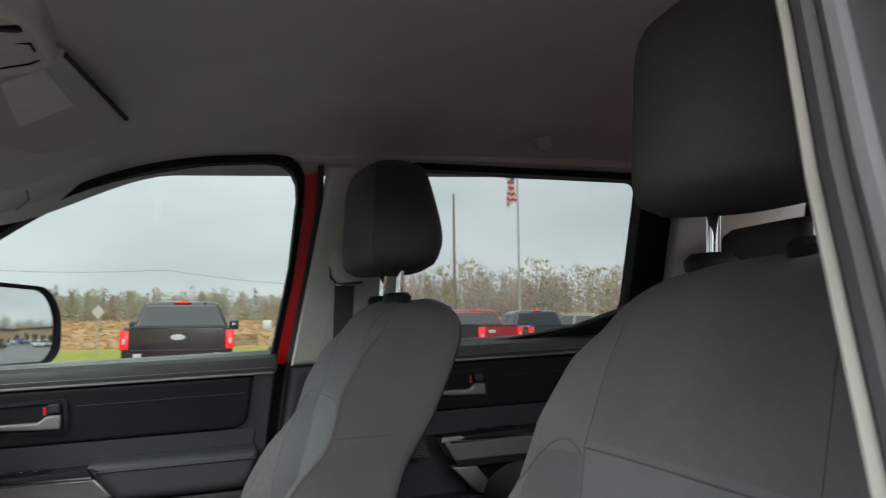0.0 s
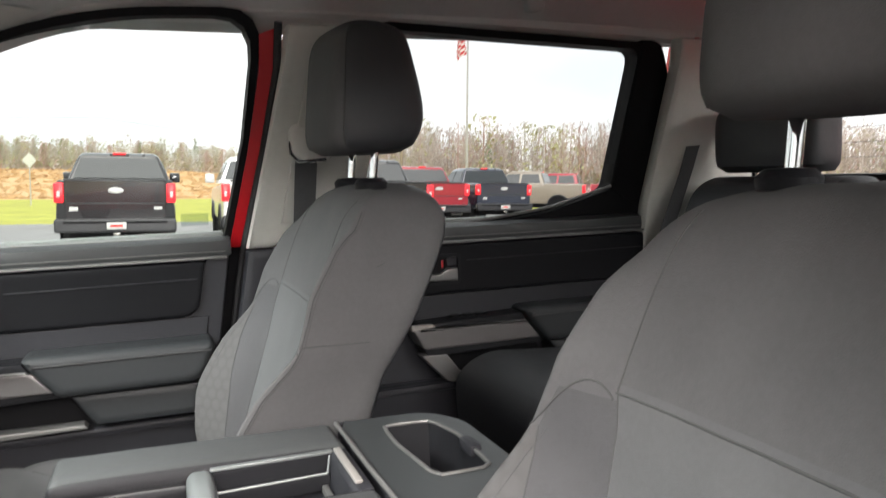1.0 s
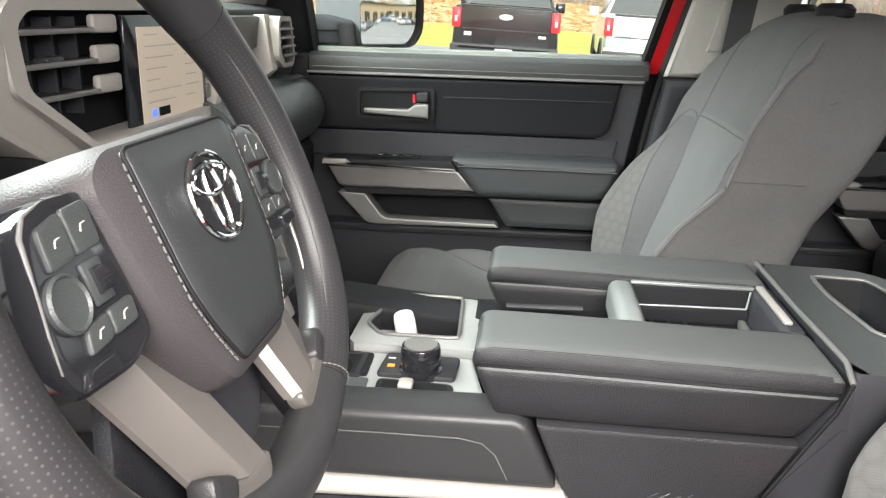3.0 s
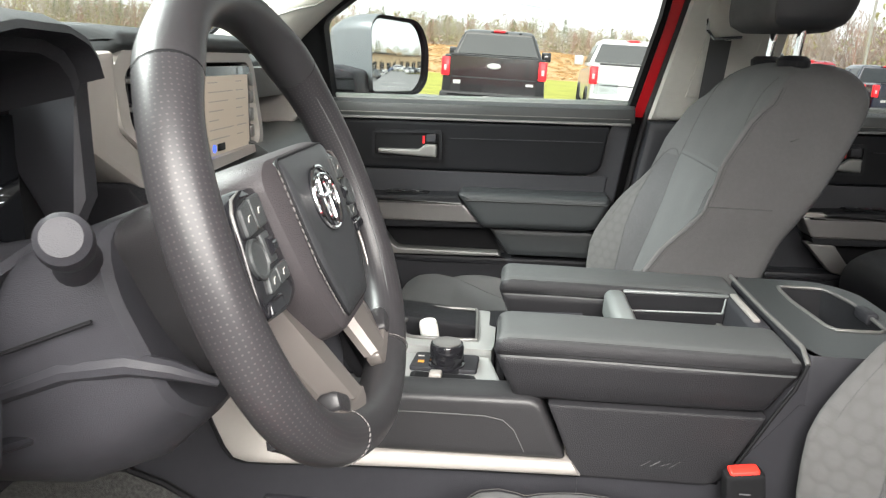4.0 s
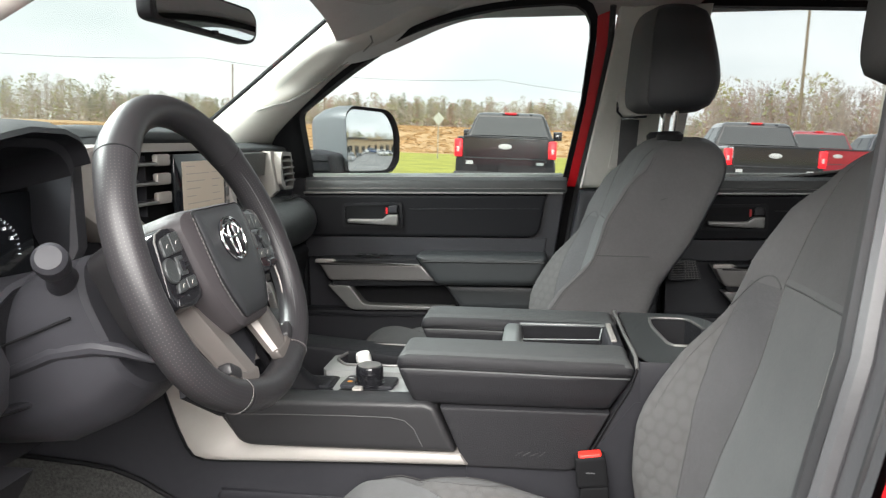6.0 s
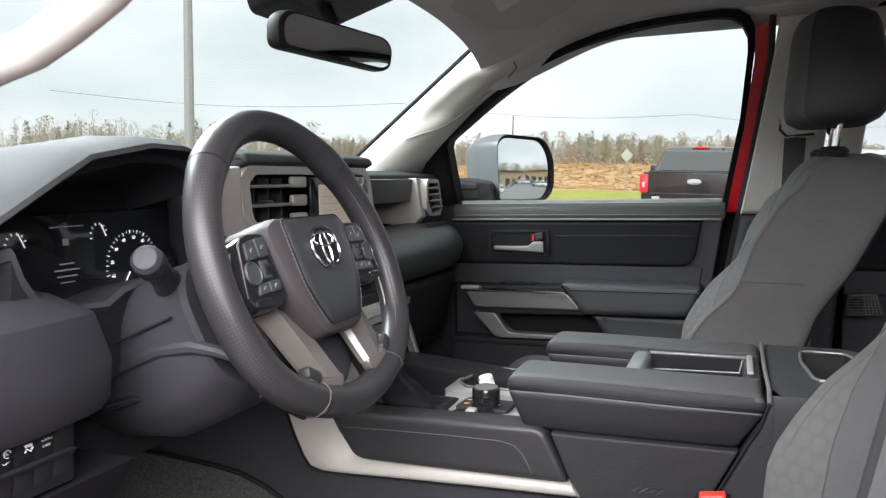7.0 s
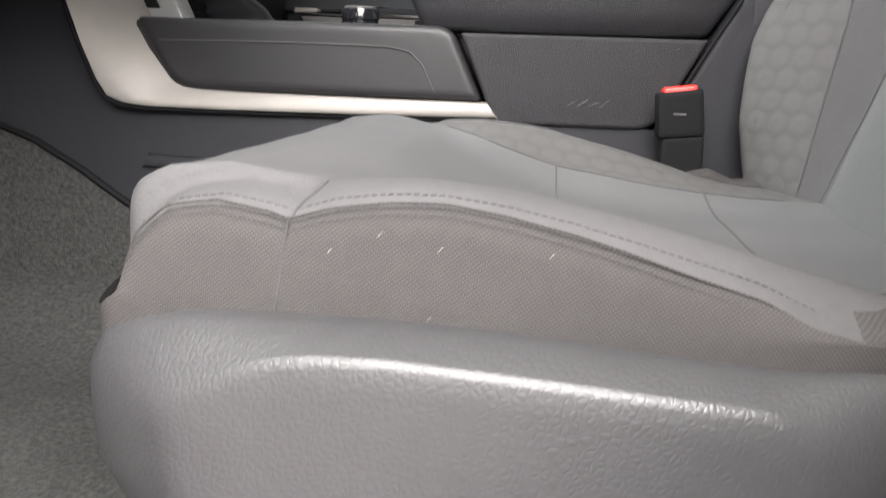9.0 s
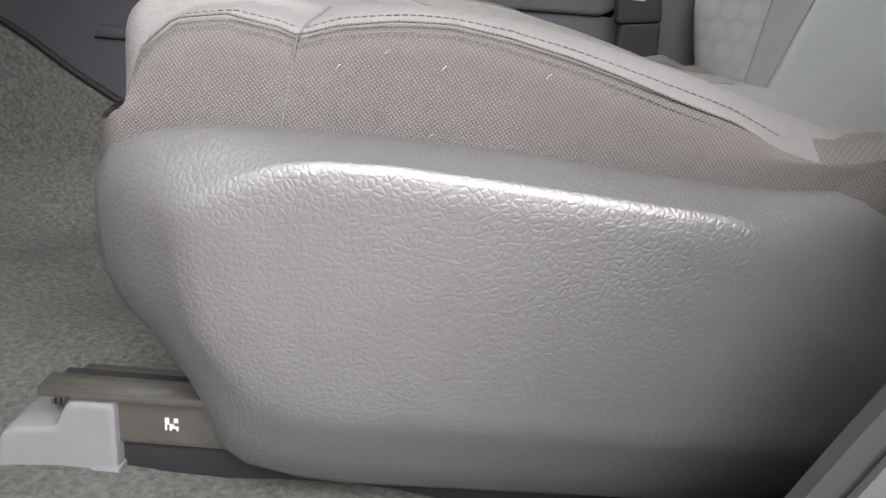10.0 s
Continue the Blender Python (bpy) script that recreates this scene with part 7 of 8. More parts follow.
def steering_wheel():
    w = thing("steering_wheel", "black leather steering wheel with satin silver lower spokes", "steering wheel", tuple(WC))
    put = lambda bm: (bm.transform(WHEEL), bm)[1]
    R = 0.1745

    def arc(a0, a1, n, rr=0.0175):
        pts, rad = [], []
        for a in steps(a0, a1, n):
            t = radians(a)
            sq = 1 - 0.135 * ease(-math.sin(t), 0.3, 1.0)
            pts.append((R * math.cos(t), R * math.sin(t) * sq, 0.0))
            grip = 0.0022 * (math.exp(-((a % 360 - 48) / 10) ** 2) + math.exp(-((a % 360 - 132) / 10) ** 2))
            rad.append(rr + grip)
        return pts, rad

    for a0, a1, mt, nm in ((44.5, 135.5, LEATHER, "rim_top"), (136, 242, PERF, "rim_grip"), (-62, 44, PERF, "rim_grip"), (242.5, 297.5, LEATHER, "rim_bottom")):
        p, r = arc(a0, a1, 36)
        part(nm, put(tube(p, r, 22, flat=1.06, up=(0, 0, 1), uv=True)), mt, w, "perforated leather grip" if mt is PERF else "grained leather rim")
    for a in (44.25, 135.75, 242.25, 297.75):
        p, r = arc(a - 0.4, a + 0.4, 2, 0.0172)
        part("rim_joint", put(tube(p, r, 22, flat=1.06, up=(0, 0, 1))), BLACK, w)
    for a in (240.5, 299.5):
        (cx, cy, cz), rr = arc(a, a, 1)[0][0], 0.0183
        d = Vector((cx, cy, 0)).normalized()
        ring = [(cx + d.x * rr * math.cos(q), cy + d.y * rr * math.cos(q), rr * 1.06 * math.sin(q)) for q in steps(0, 2 * math.pi, 40)]
        part("joint_stitching", put(stitches(ring, 0.0036, 0.0025, 0.0006)), THREAD_L, w, "pale thread stitches")
    p, r = arc(137, 241, 48)
    part("rim_stitching", put(tube([(x * 0.915, y * 0.915, 0.0095) for x, y, z in p], 0.0008, 5)), THREAD, w)
    p, r = arc(-61, 43, 48)
    part("rim_stitching", put(tube([(x * 0.915, y * 0.915, 0.0095) for x, y, z in p], 0.0008, 5)), THREAD, w)
    # airbag cover
    out = rounded([(-0.088, 0.05), (-0.07, 0.062), (0.07, 0.062), (0.088, 0.05), (0.074, -0.03), (0.042, -0.078), (-0.042, -0.078), (-0.074, -0.03)], [0.02, 0.02, 0.02, 0.02, 0.03, 0.012, 0.012, 0.03], 5)
    rings = []
    for k, z in ((1.0, -0.045), (1.0, -0.008), (0.99, 0.004), (0.95, 0.012), (0.86, 0.0165), (0.6, 0.0195), (0.3, 0.0205)):
        rings.append([(a * k, -0.004 + (b + 0.004) * k, z) for a, b in out])
    ins = rounded([(-0.06, 0.056), (0.06, 0.056), (0.056, -0.026), (0.032, -0.066), (-0.032, -0.066), (-0.056, -0.026)], [0.008, 0.008, 0.02, 0.008, 0.008, 0.02], 4)
    cov = part("airbag_cover", put(loft(rings)), FLANK, w, "smooth brown-black airbag cover")

    def dome(a, b):
        """Height of the airbag cover over a point of its plane."""
        k = max(abs(a) / 0.083, abs(b + 0.004) / 0.07, (abs(a) * 0.6 + max(0, -b) * 0.8) / 0.086)
        return interp([(0, 0.0215), (0.3, 0.021), (0.6, 0.02), (0.86, 0.0172), (0.95, 0.0128), (1.0, 0.006)], k)

    pl = [[(a * k, -0.002 + (b + 0.002) * k, dome(a * k, -0.002 + (b + 0.002) * k) + dz) for a, b in ins] for k, dz in ((1.0, -0.004), (1.0, 0.0008), (0.985, 0.0016), (0.8, 0.0016), (0.6, 0.0014), (0.4, 0.001), (0.2, 0.0008), (0.05, 0.0008))]
    part("cover_inlay", put(loft(pl)), INSERT, cov, "dark teal grained leather inlay", angle=60)
    n = len(ins)
    for off, mt in ((1.012, BLACK),):
        part("inlay_seam", put(tube([(a * off, -0.002 + (b + 0.002) * off, dome(a * off, -0.002 + (b + 0.002) * off) + 0.0003) for a, b in ins], 0.0011, 6, closed=True)), mt, cov)
    edge = [(-0.0632, 0.05), (-0.062, 0.01), (-0.0595, -0.022), (-0.05, -0.045), (-0.0385, -0.064)]
    for sg in (-1, 1):
        pts = [(-sg * a, b, dome(a, b) + 0.0004) for a, b in edge]
        part("inlay_stitching", put(stitches(pts, 0.0052, 0.0034, 0.00065)), THREAD_L, cov, "pale thread stitches")
    # emblem: ring and two crossed ovals
    ov = lambda rx, ry, n=36: [(rx * math.cos(2 * math.pi * i / n), ry * math.sin(2 * math.pi * i / n)) for i in range(n)]
    ec = (0.0, 0.018)
    em = part("emblem", put(lathe([(0.0005, 0.0205), (0.0285, 0.0205), (0.0285, 0.022), (0.0005, 0.0225)], pose(ec[0], ec[1], 0.0015) @ Matrix.Diagonal((1, 0.86, 1, 1)), 40)), PIANO, w, "oval chrome badge")
    for rx, ry, dy in ((0.0278, 0.0238, 0), (0.0075, 0.0195, -0.0015), (0.0212, 0.0082, 0.0092)):
        part("badge_ring", put(tube([(ec[0] + a, ec[1] + dy + b, 0.0243) for a, b in ov(rx, ry)], 0.0016, 8, closed=True)), CHROME, em)
    part("airbag_mark", put(box(-0.012, 0.012, -0.05, -0.046, 0.0196, 0.0204)), DIM_INK, cov)
    # spokes, button pods
    for sg in (-1, 1):
        mix = lambda a, b, t: (a[0] + (b[0] - a[0]) * t, a[1] + (b[1] - a[1]) * t)
        rings = []
        for t in steps(0, 1, 10):
            inner, ridge, outer = mix((0.034, -0.058), (0.031, -0.12), t), mix((0.08, -0.03), (0.06, -0.118), t), mix((0.103, -0.034), (0.09, -0.104), t)
            z = -0.012 + 0.02 * t
            bev, near = mix(inner, ridge, 0.16), mix(ridge, inner, 0.05)
            ring = [(inner, -0.012), (inner, -0.006), (bev, -0.0005), (near, 0.0004), (ridge, 0.0002), (mix(ridge, outer, 0.06), -0.0006), (outer, -0.009), (outer, -0.013)]
            rings.append([(sg * p[0], p[1], z + dz) for p, dz in ring][::sg])
        part("spoke", put(loft(rings)), SPOKE, w, "bronze grey satin spoke", angle=20)
        foot = [(0.03, -0.119), (0.034, -0.13), (0.06, -0.141), (0.088, -0.128), (0.097, -0.108), (0.089, -0.104), (0.06, -0.118)]
        part("spoke_foot", put(prism(rounded([(sg * a, b) for a, b in foot][::-sg], 0.004), -0.004, 0.0085, axis="z", bevel=0.0025)), SPOKE, w, "satin foot of the spoke")
        lp = [(sg * x, y, -0.004) for x, y in [(0.094, -0.112), (0.118, -0.104), (0.138, -0.082), (0.15, -0.05), (0.154, -0.015)]]
        part("rim_trim", put(tube(lp, 0.0016, 8)), SPOKE, w, "satin strip inside the rim")
        part("spoke_backing", put(prism([(sg * 0.03, -0.04), (sg * 0.08, -0.03), (sg * 0.13, -0.11), (sg * 0.075, -0.15)][::sg], -0.034, -0.022, axis="z", bevel=0.004)), PLASTIC_D, w)
        thumb = [(sg * 0.092, -0.096), (sg * 0.098, -0.109), (sg * 0.078, -0.121), (sg * 0.07, -0.11)]
        part("thumb_rest", put(prism(rounded(thumb[::-sg], 0.005), -0.006, 0.0108, axis="z", bevel=0.004)), LEATHER, w)
        pod = [(0.08, 0.047), (0.112, 0.049), (0.131, 0.042), (0.139, 0.02), (0.145, -0.012), (0.138, -0.03), (0.1, -0.033), (0.076, -0.026)]
        pd = part("button_pod", put(prism(rounded([(sg * a, b) for a, b in pod][::-sg], 0.008), -0.03, 0.0068, axis="z", bevel=0.004)), PIANO, w, "gloss black button pod")
        part("pod_rim", put(tube([(sg * a, b, 0.006) for a, b in [(0.11, 0.0475), (0.124, 0.0445), (0.131, 0.037), (0.135, 0.02), (0.14, 0.0), (0.143, -0.016)]], [0.0004, 0.001, 0.0012, 0.001, 0.0007, 0.0004], 8)), SILVER_D, pd, "bright edge of the pod")
        for corners in ([(0.107, 0.0415), (0.124, 0.038), (0.126, 0.02), (0.108, 0.0215)], [(0.087, 0.0425), (0.1055, 0.0418), (0.1062, 0.0215), (0.0885, 0.0225)], [(0.106, -0.004), (0.122, -0.0055), (0.126, -0.0165), (0.108, -0.0155)], [(0.085, -0.0035), (0.1045, -0.004), (0.1062, -0.0155), (0.087, -0.015)]):
            b = put(prism(rounded([(sg * a, q) for a, q in corners][::-sg], 0.0025), 0.004, 0.0092, axis="z", bevel=0.0012))
            part("button", b, DASH, pd, "satin grey key")
            cx, cy = sum(a for a, q in corners) / 4, sum(q for a, q in corners) / 4
            part("button_mark", put(tube([(sg * cx - 0.0026, cy - 0.0018, 0.0093), (sg * cx - 0.0006, cy + 0.0012, 0.0093), (sg * cx + 0.0026, cy + 0.0016, 0.0093)], 0.0004, 5)), DULL_INK, pd)
        part("button", put(prism(rounded([(sg * a, q) for a, q in [(0.11, -0.019), (0.133, -0.019), (0.137, -0.0275), (0.112, -0.029)]][::-sg], 0.003), 0.004, 0.009, axis="z", bevel=0.0015)), PIANO, pd, "gloss black lower key")
        dial = [(0.001, 0.004), (0.0125, 0.004), (0.0128, 0.0088), (0.0115, 0.01), (0.0105, 0.0088), (0.004, 0.0082), (0.001, 0.0082)]
        part("dial", put(lathe(dial, pose(sg * 0.1245, 0.0065, 0.0), 32)), DASH, pd, "round satin thumb dial")
        part("scroll_well", put(box(min(sg * 0.094, sg * 0.108), max(sg * 0.094, sg * 0.108), -0.001, 0.0185, 0.005, 0.0084, 0.001)), DASH, pd)
        part("scroll_wheel", put(tube([(sg * 0.0975, 0.009, 0.007), (sg * 0.1045, 0.009, 0.007)], 0.0062, 18)), PIANO, pd, "small scroll wheel")
    part("centre_web", put(prism(rounded([(-0.04, -0.05), (0.04, -0.05), (0.062, -0.11), (0.03, -0.135), (-0.03, -0.135), (-0.062, -0.11)], 0.01), -0.04, -0.026, axis="z", bevel=0.004)), PLASTIC, w)
    hb = [[(k * a * 0.98, k * b * 0.98 - 0.004, z) for a, b in out] for k, z in ((1.05, -0.045), (1.06, -0.06), (1.0, -0.085), (0.95, -0.1))]
    part("hub_back", put(loft(hb)), LEATHER, w)


steering_wheel()


def column():
    w = thing("steering_column", "charcoal plastic column shroud with a lever", "column shroud", (-0.2, -0.431, 1.1))
    put = lambda bm: (bm.transform(WHEEL), bm)[1]
    sec = []
    for z, wx, up, dn in ((-0.1, 0.1, 0.05, -0.1), (-0.105, 0.106, 0.054, -0.106), (-0.15, 0.108, 0.056, -0.125), (-0.22, 0.1, 0.05, -0.13), (-0.3, 0.085, 0.035, -0.11), (-0.36, 0.075, 0.02, -0.06)):
        ring = rounded([(-wx, up * 0.3), (-wx * 0.82, up), (wx * 0.82, up), (wx, up * 0.3), (wx * 0.9, dn * 0.7), (wx * 0.5, dn), (-wx * 0.5, dn), (-wx * 0.9, dn * 0.7)], 0.02, 3)
        sec.append([(a, b, z) for a, b in ring])
    part("shroud", put(loft(sec)), PLASTIC, w)
    part("joint_line", put(tube([(-0.1085, 0.0, -0.12), (-0.1075, -0.002, -0.2), (-0.095, -0.005, -0.28)], 0.0015, 6)), BLACK, w)
    part("cover_flap", sheet(lambda u, v: (-0.33 + 0.12 * u, -0.57 + 0.2 * v, 1.2 - 0.01 * u + 0.02 * math.sin(v * 3)), steps(0, 1, 6), steps(0, 1, 8), thick=0.004), SOFT, w)
    part("tilt_lever", tube([(-0.25, -0.53, 1.086), (-0.216, -0.526, 1.097), (-0.193, -0.516, 1.103), (-0.176, -0.506, 1.112)], [0.006, 0.009, 0.009, 0.004], 12, flat=0.6), PIANO, w, "glossy black tilt lever")
    # Half-sunk ridge added to make the crescent shade of a concave scoop.
    part("shroud_ridge", tube([(-0.26, -0.505, 1.105), (-0.225, -0.522, 1.131), (-0.158, -0.528, 1.16), (-0.113, -0.528, 1.168), (-0.085, -0.525, 1.164), (-0.06, -0.51, 1.15)], [0.003, 0.007, 0.009, 0.009, 0.007, 0.003], 10), PLASTIC, w)
    base = Vector((-0.162, -0.486, 1.216))
    q = Vector((0.049, -0.103, 0.051)).to_track_quat("Z", "Y").to_matrix().to_4x4()
    turned = lambda pr, n=28: lathe(pr, Matrix.Translation(base) @ q, n)
    part("stalk_collar", turned([(0.002, -0.04), (0.027, -0.04), (0.0275, 0.016), (0.0235, 0.023), (0.001, 0.024)]), PLASTIC_D, w)
    st = thing("indicator_stalk", "black light stalk with a rounded end knob", "stalk", (-0.15, -0.54, 1.24))
    part("stem", turned([(0.002, 0.02), (0.021, 0.02), (0.0185, 0.034), (0.0135, 0.066), (0.0125, 0.1), (0.001, 0.102)], 24), PLASTIC, st)
    part("knob", turned([(0.002, 0.096), (0.0125, 0.097), (0.0158, 0.104), (0.0165, 0.116), (0.0155, 0.127), (0.0115, 0.132), (0.001, 0.1335)]), PLASTIC, st)


column()

# ---- overhead things ----
def rear_mirror():
    w = thing("interior_mirror", "dark interior mirror on the windscreen", "mirror", (-0.21, 0.0, 1.6))
    pts = rounded([(-0.19, 1.553), (-0.188, 1.6), (-0.16, 1.618), (0.15, 1.625), (0.178, 1.61), (0.172, 1.57), (0.14, 1.556)], 0.02, 4)
    turn = pose(-0.2, 0, 1.59, 0, 0, -3) @ Matrix.Translation((0.2, 0, -1.59))
    b = prism([(a, 1.59 + (z - 1.59) * 0.95 - 0.012) for a, z in pts], -0.222, -0.198, axis="x", bevel=0.005)
    part("housing", (b.transform(turn), b)[1], PLASTIC_D, w)
    b = prism([(a * 0.93, 1.578 + (z - 1.59) * 0.78) for a, z in pts], -0.198, -0.1965, axis="x")
    part("mirror_face", (b.transform(turn), b)[1], MIRROR, w, "dim mirror glass")
    part("stem", tube([(-0.22, 0.0, 1.61), (-0.24, 0.0, 1.66), (-0.2, 0.0, 1.7)], 0.012, 10), PLASTIC_D, w)
    cam_h = thing("sensor_housing", "black camera housing behind the interior mirror", "sensor housing", (-0.22, 0.0, 1.66))
    rings = [[(-0.31 + 0.2 * t, a, 1.645 + 0.06 * t + b) for a, b in rounded([(-0.13, 0.02), (-0.11, -0.028), (0.11, -0.028), (0.14, 0.02)], 0.015)] for t in (0, 0.25, 0.6, 1.0)]
    part("shell", loft(rings), PLASTIC_D, cam_h)
    part("button", tube([(-0.196, 0.0, 1.552), (-0.196, 0.0, 1.545)], 0.006, 8), PLASTIC_D, w)


rear_mirror()


def visor(mir):
    fix = mirrored if mir else (lambda b: b)
    w = thing("sun_visor", "grey cloth sun visor folded up against the headliner", "sun visor", (0.0, 2 * C - 0.4 if mir else 0.4, 1.7), group="sun visors")
    sit = lambda x, y: 1.732 + 0.16 * x - 0.09 * y
    pts = rounded([(-0.13, 0.2), (-0.1, 0.5), (-0.02, 0.565), (0.125, 0.455), (0.07, 0.15)], [0.02, 0.05, 0.07, 0.03, 0.02], 5)
    b = prism(pts, 0.0, 0.022, axis="z", bevel=0.009, seg=3)
    for v in b.verts:
        v.co.z += sit(v.co.x, v.co.y)
    part("panel", fix(b), LINER_V, w)
    # Dark rod paints the shadow gap between visor and headliner.
    part("binding", fix(tube([(0.07 + 0.054 * k, 0.16 + 0.28 * k, sit(0.07 + 0.054 * k, 0.16 + 0.28 * k) + 0.008) for k in steps(0, 1, 12)], 0.0045, 8)), PLASTIC_D, w, "dark rod painting the shaded gap behind the visor")
    lab = prism(rounded([(-0.024, 0.215), (-0.037, 0.392), (0.057, 0.325), (0.041, 0.178)], 0.004), -0.0022, 0.0012, axis="z")
    for v in lab.verts:
        v.co.z += sit(v.co.x, v.co.y)
    part("label", fix(lab), GREY_INK, w, "pale warning label")


visor(False)
visor(True)


def overhead():
    w = thing("overhead_console", "light grey overhead console with lamps and switches", "overhead console", (0.02, C, 1.74))
    out = rounded([(-0.16, -0.07), (-0.16, 0.2), (0.035, 0.172), (0.066, 0.14), (0.07, 0.0), (0.03, -0.05)], [0.03, 0.03, 0.02, 0.03, 0.04, 0.03], 5)
    low = lambda x: 1.712 + 0.12 * (x - 0.05)
    rings = [[(a, b, low(a) + z) for a, b in offset(out, -d)] for d, z in ((0.0, 0.063), (0.0, 0.012), (0.002, 0.004), (0.006, 0.0), (0.012, 0.0008), (0.015, 0.004), (0.0165, 0.009), (0.02, 0.0095))]
    part("body", loft(rings), CREAM, w)
    for x, y, sx, sy, mt, lab in ((0.034, 0.088, 0.0085, 0.013, CREAM, "pale square lamp switch"), (-0.02, 0.095, 0.0085, 0.013, CREAM, "pale square lamp switch"), (0.022, 0.02, 0.02, 0.006, PLASTIC_D, "dark slot"), (-0.09, 0.06, 0.03, 0.03, GREY_INK, "pale lamp lens")):
        z = low(x) + 0.0095
        part("switch_bezel", box(x - sx - 0.0025, x + sx + 0.0025, y - sy - 0.003, y + sy + 0.003, z - 0.0008, z + 0.003, 0.0008), BLACK, w, "thin dark gap round the switch")
        part("switch", box(x - sx, x + sx, y - sy, y + sy, z - 0.0035, z + 0.004, 0.002), mt, w, lab)
    part("groove", tube([(-0.13, 0.166, low(-0.13) + 0.0085), (-0.02, 0.163, low(-0.02) + 0.0085), (0.028, 0.15, low(0.028) + 0.0085), (0.041, 0.138, low(0.041) + 0.0085)], 0.0016, 6), BLACK, w)


overhead()
solo("coat_hook", prism(rounded([(0.975, 1.705), (0.972, 1.735), (1.01, 1.74), (1.015, 1.715), (1.0, 1.705)], 0.008), 0.56, 0.585, bevel=0.006), LINER_V, "grey coat hook above the rear door", "coat hook")

# ---- outside: car park, field, woods ----
ASPHALT = material("worn_asphalt", (0.23, 0.23, 0.23), 0.9, var=0.2, scale=0.6, bump=0.5, bscale=90)
GRASS = material("short_spring_grass", (0.36, 0.37, 0.06), 0.95, var=0.35, scale=0.5, bump=0.8, bscale=20)
STRAW = material("dry_broom_sedge", (0.55, 0.37, 0.19), 0.95, var=0.14, scale=0.25, bump=0.35, bscale=10)
LINE = material("white_road_paint", (0.6, 0.6, 0.58), 0.8, var=0.2, scale=3)
# Woods' colours are paled, so the far haze is part of them.
BARK = material("hazed_grey_brown_twigs", (0.42, 0.38, 0.34), 0.95, var=0.2, scale=0.3)
BARK_R = material("hazed_reddish_budding_twigs", (0.4, 0.28, 0.24), 0.95, var=0.25, scale=0.3)
LEAF = material("hazed_spring_leaves", (0.36, 0.37, 0.2), 0.9, var=0.25, scale=0.15)
PINE = material("hazed_pine_needles", (0.2, 0.24, 0.15), 0.9, var=0.3, scale=0.2)
WOODPOLE = material("weathered_pole_wood", (0.25, 0.2, 0.15), 0.9, var=0.2, scale=2)
POLE_M = material("pale_metal_pole", (0.45, 0.44, 0.42), 0.5, metal=0.3, var=0.1)


def ground_z(x, y):
    """Level under the cars, then a slow rise to a low bank."""
    d = math.hypot(x, y)
    z = -0.02
    az = math.degrees(math.atan2(x, y))
    z += 2.6 * ease(d, 70, 105) * ease(-az, -14, -2) * (1 - 0.55 * ease(-az, 12, 24)) + 1.2 * ease(d, 80, 200)
    z += 0.35 * noise.noise((x * 0.03, y * 0.03, 3)) * ease(d, 40, 80)
    return z


ground = solo("ground", sheet(lambda r, a: (r * math.sin(a), r * math.cos(a), ground_z(r * math.sin(a), r * math.cos(a))), [0.0, 4, 8, 12, 16, 20, 26, 32, 40, 48, 56, 64, 72, 80, 90, 100, 115, 140, 180, 260, 500, 1500, 4000], steps(-math.pi, math.pi, 160),
              pick=lambda i, j: 0 if i > 10 else 1), [STRAW, GRASS], "grass and dry sedge field reaching the horizon", "ground", kind="structure", m=Matrix.Identity(4))
road = solo("road", prism(rounded([(-30, -35), (-30, 24), (-6, 26.5), (6, 28), (24, 40), (70, 44), (170, 40), (170, -45), (-20, -45)], 4), -0.06, 0.006, axis="z"), ASPHALT, "grey asphalt car park", "car park", kind="structure", m=Matrix.Identity(4))
for i in range(9):
    x = -4.6 + i * 2.83
    lm = solo("parking_line", box(x - 0.05, x + 0.05, 13.6, 19.0, 0.006, 0.012), LINE, "white painted parking line", "parking line", group="parking lines", m=Matrix.Identity(4))
for i in range(10):
    x = 12 + i * 3
    solo("parking_line", box(x - 0.05, x + 0.05, 2.5, 8, 0.006, 0.012), LINE, "white painted parking line", "parking line", group="parking lines", m=Matrix.Identity(4))


def paint(name, color, rough=0.2):
    return material(name, color, rough, var=0.04, coat=0.8, scale=2)


TINT = material("dark_vehicle_glass", (0.03, 0.036, 0.04), 0.05, var=0.1)
TYRE = material("tyre_rubber", (0.018, 0.018, 0.019), 0.85, var=0.15)
RIM = material("dark_alloy", (0.12, 0.12, 0.125), 0.35, metal=0.8, var=0.1)
LENS = glow("lit_red_tail_lens", (0.85, 0.02, 0.03), 0.5)
BUMPER = material("dark_bumper_plastic", (0.03, 0.03, 0.033), 0.4, var=0.1)


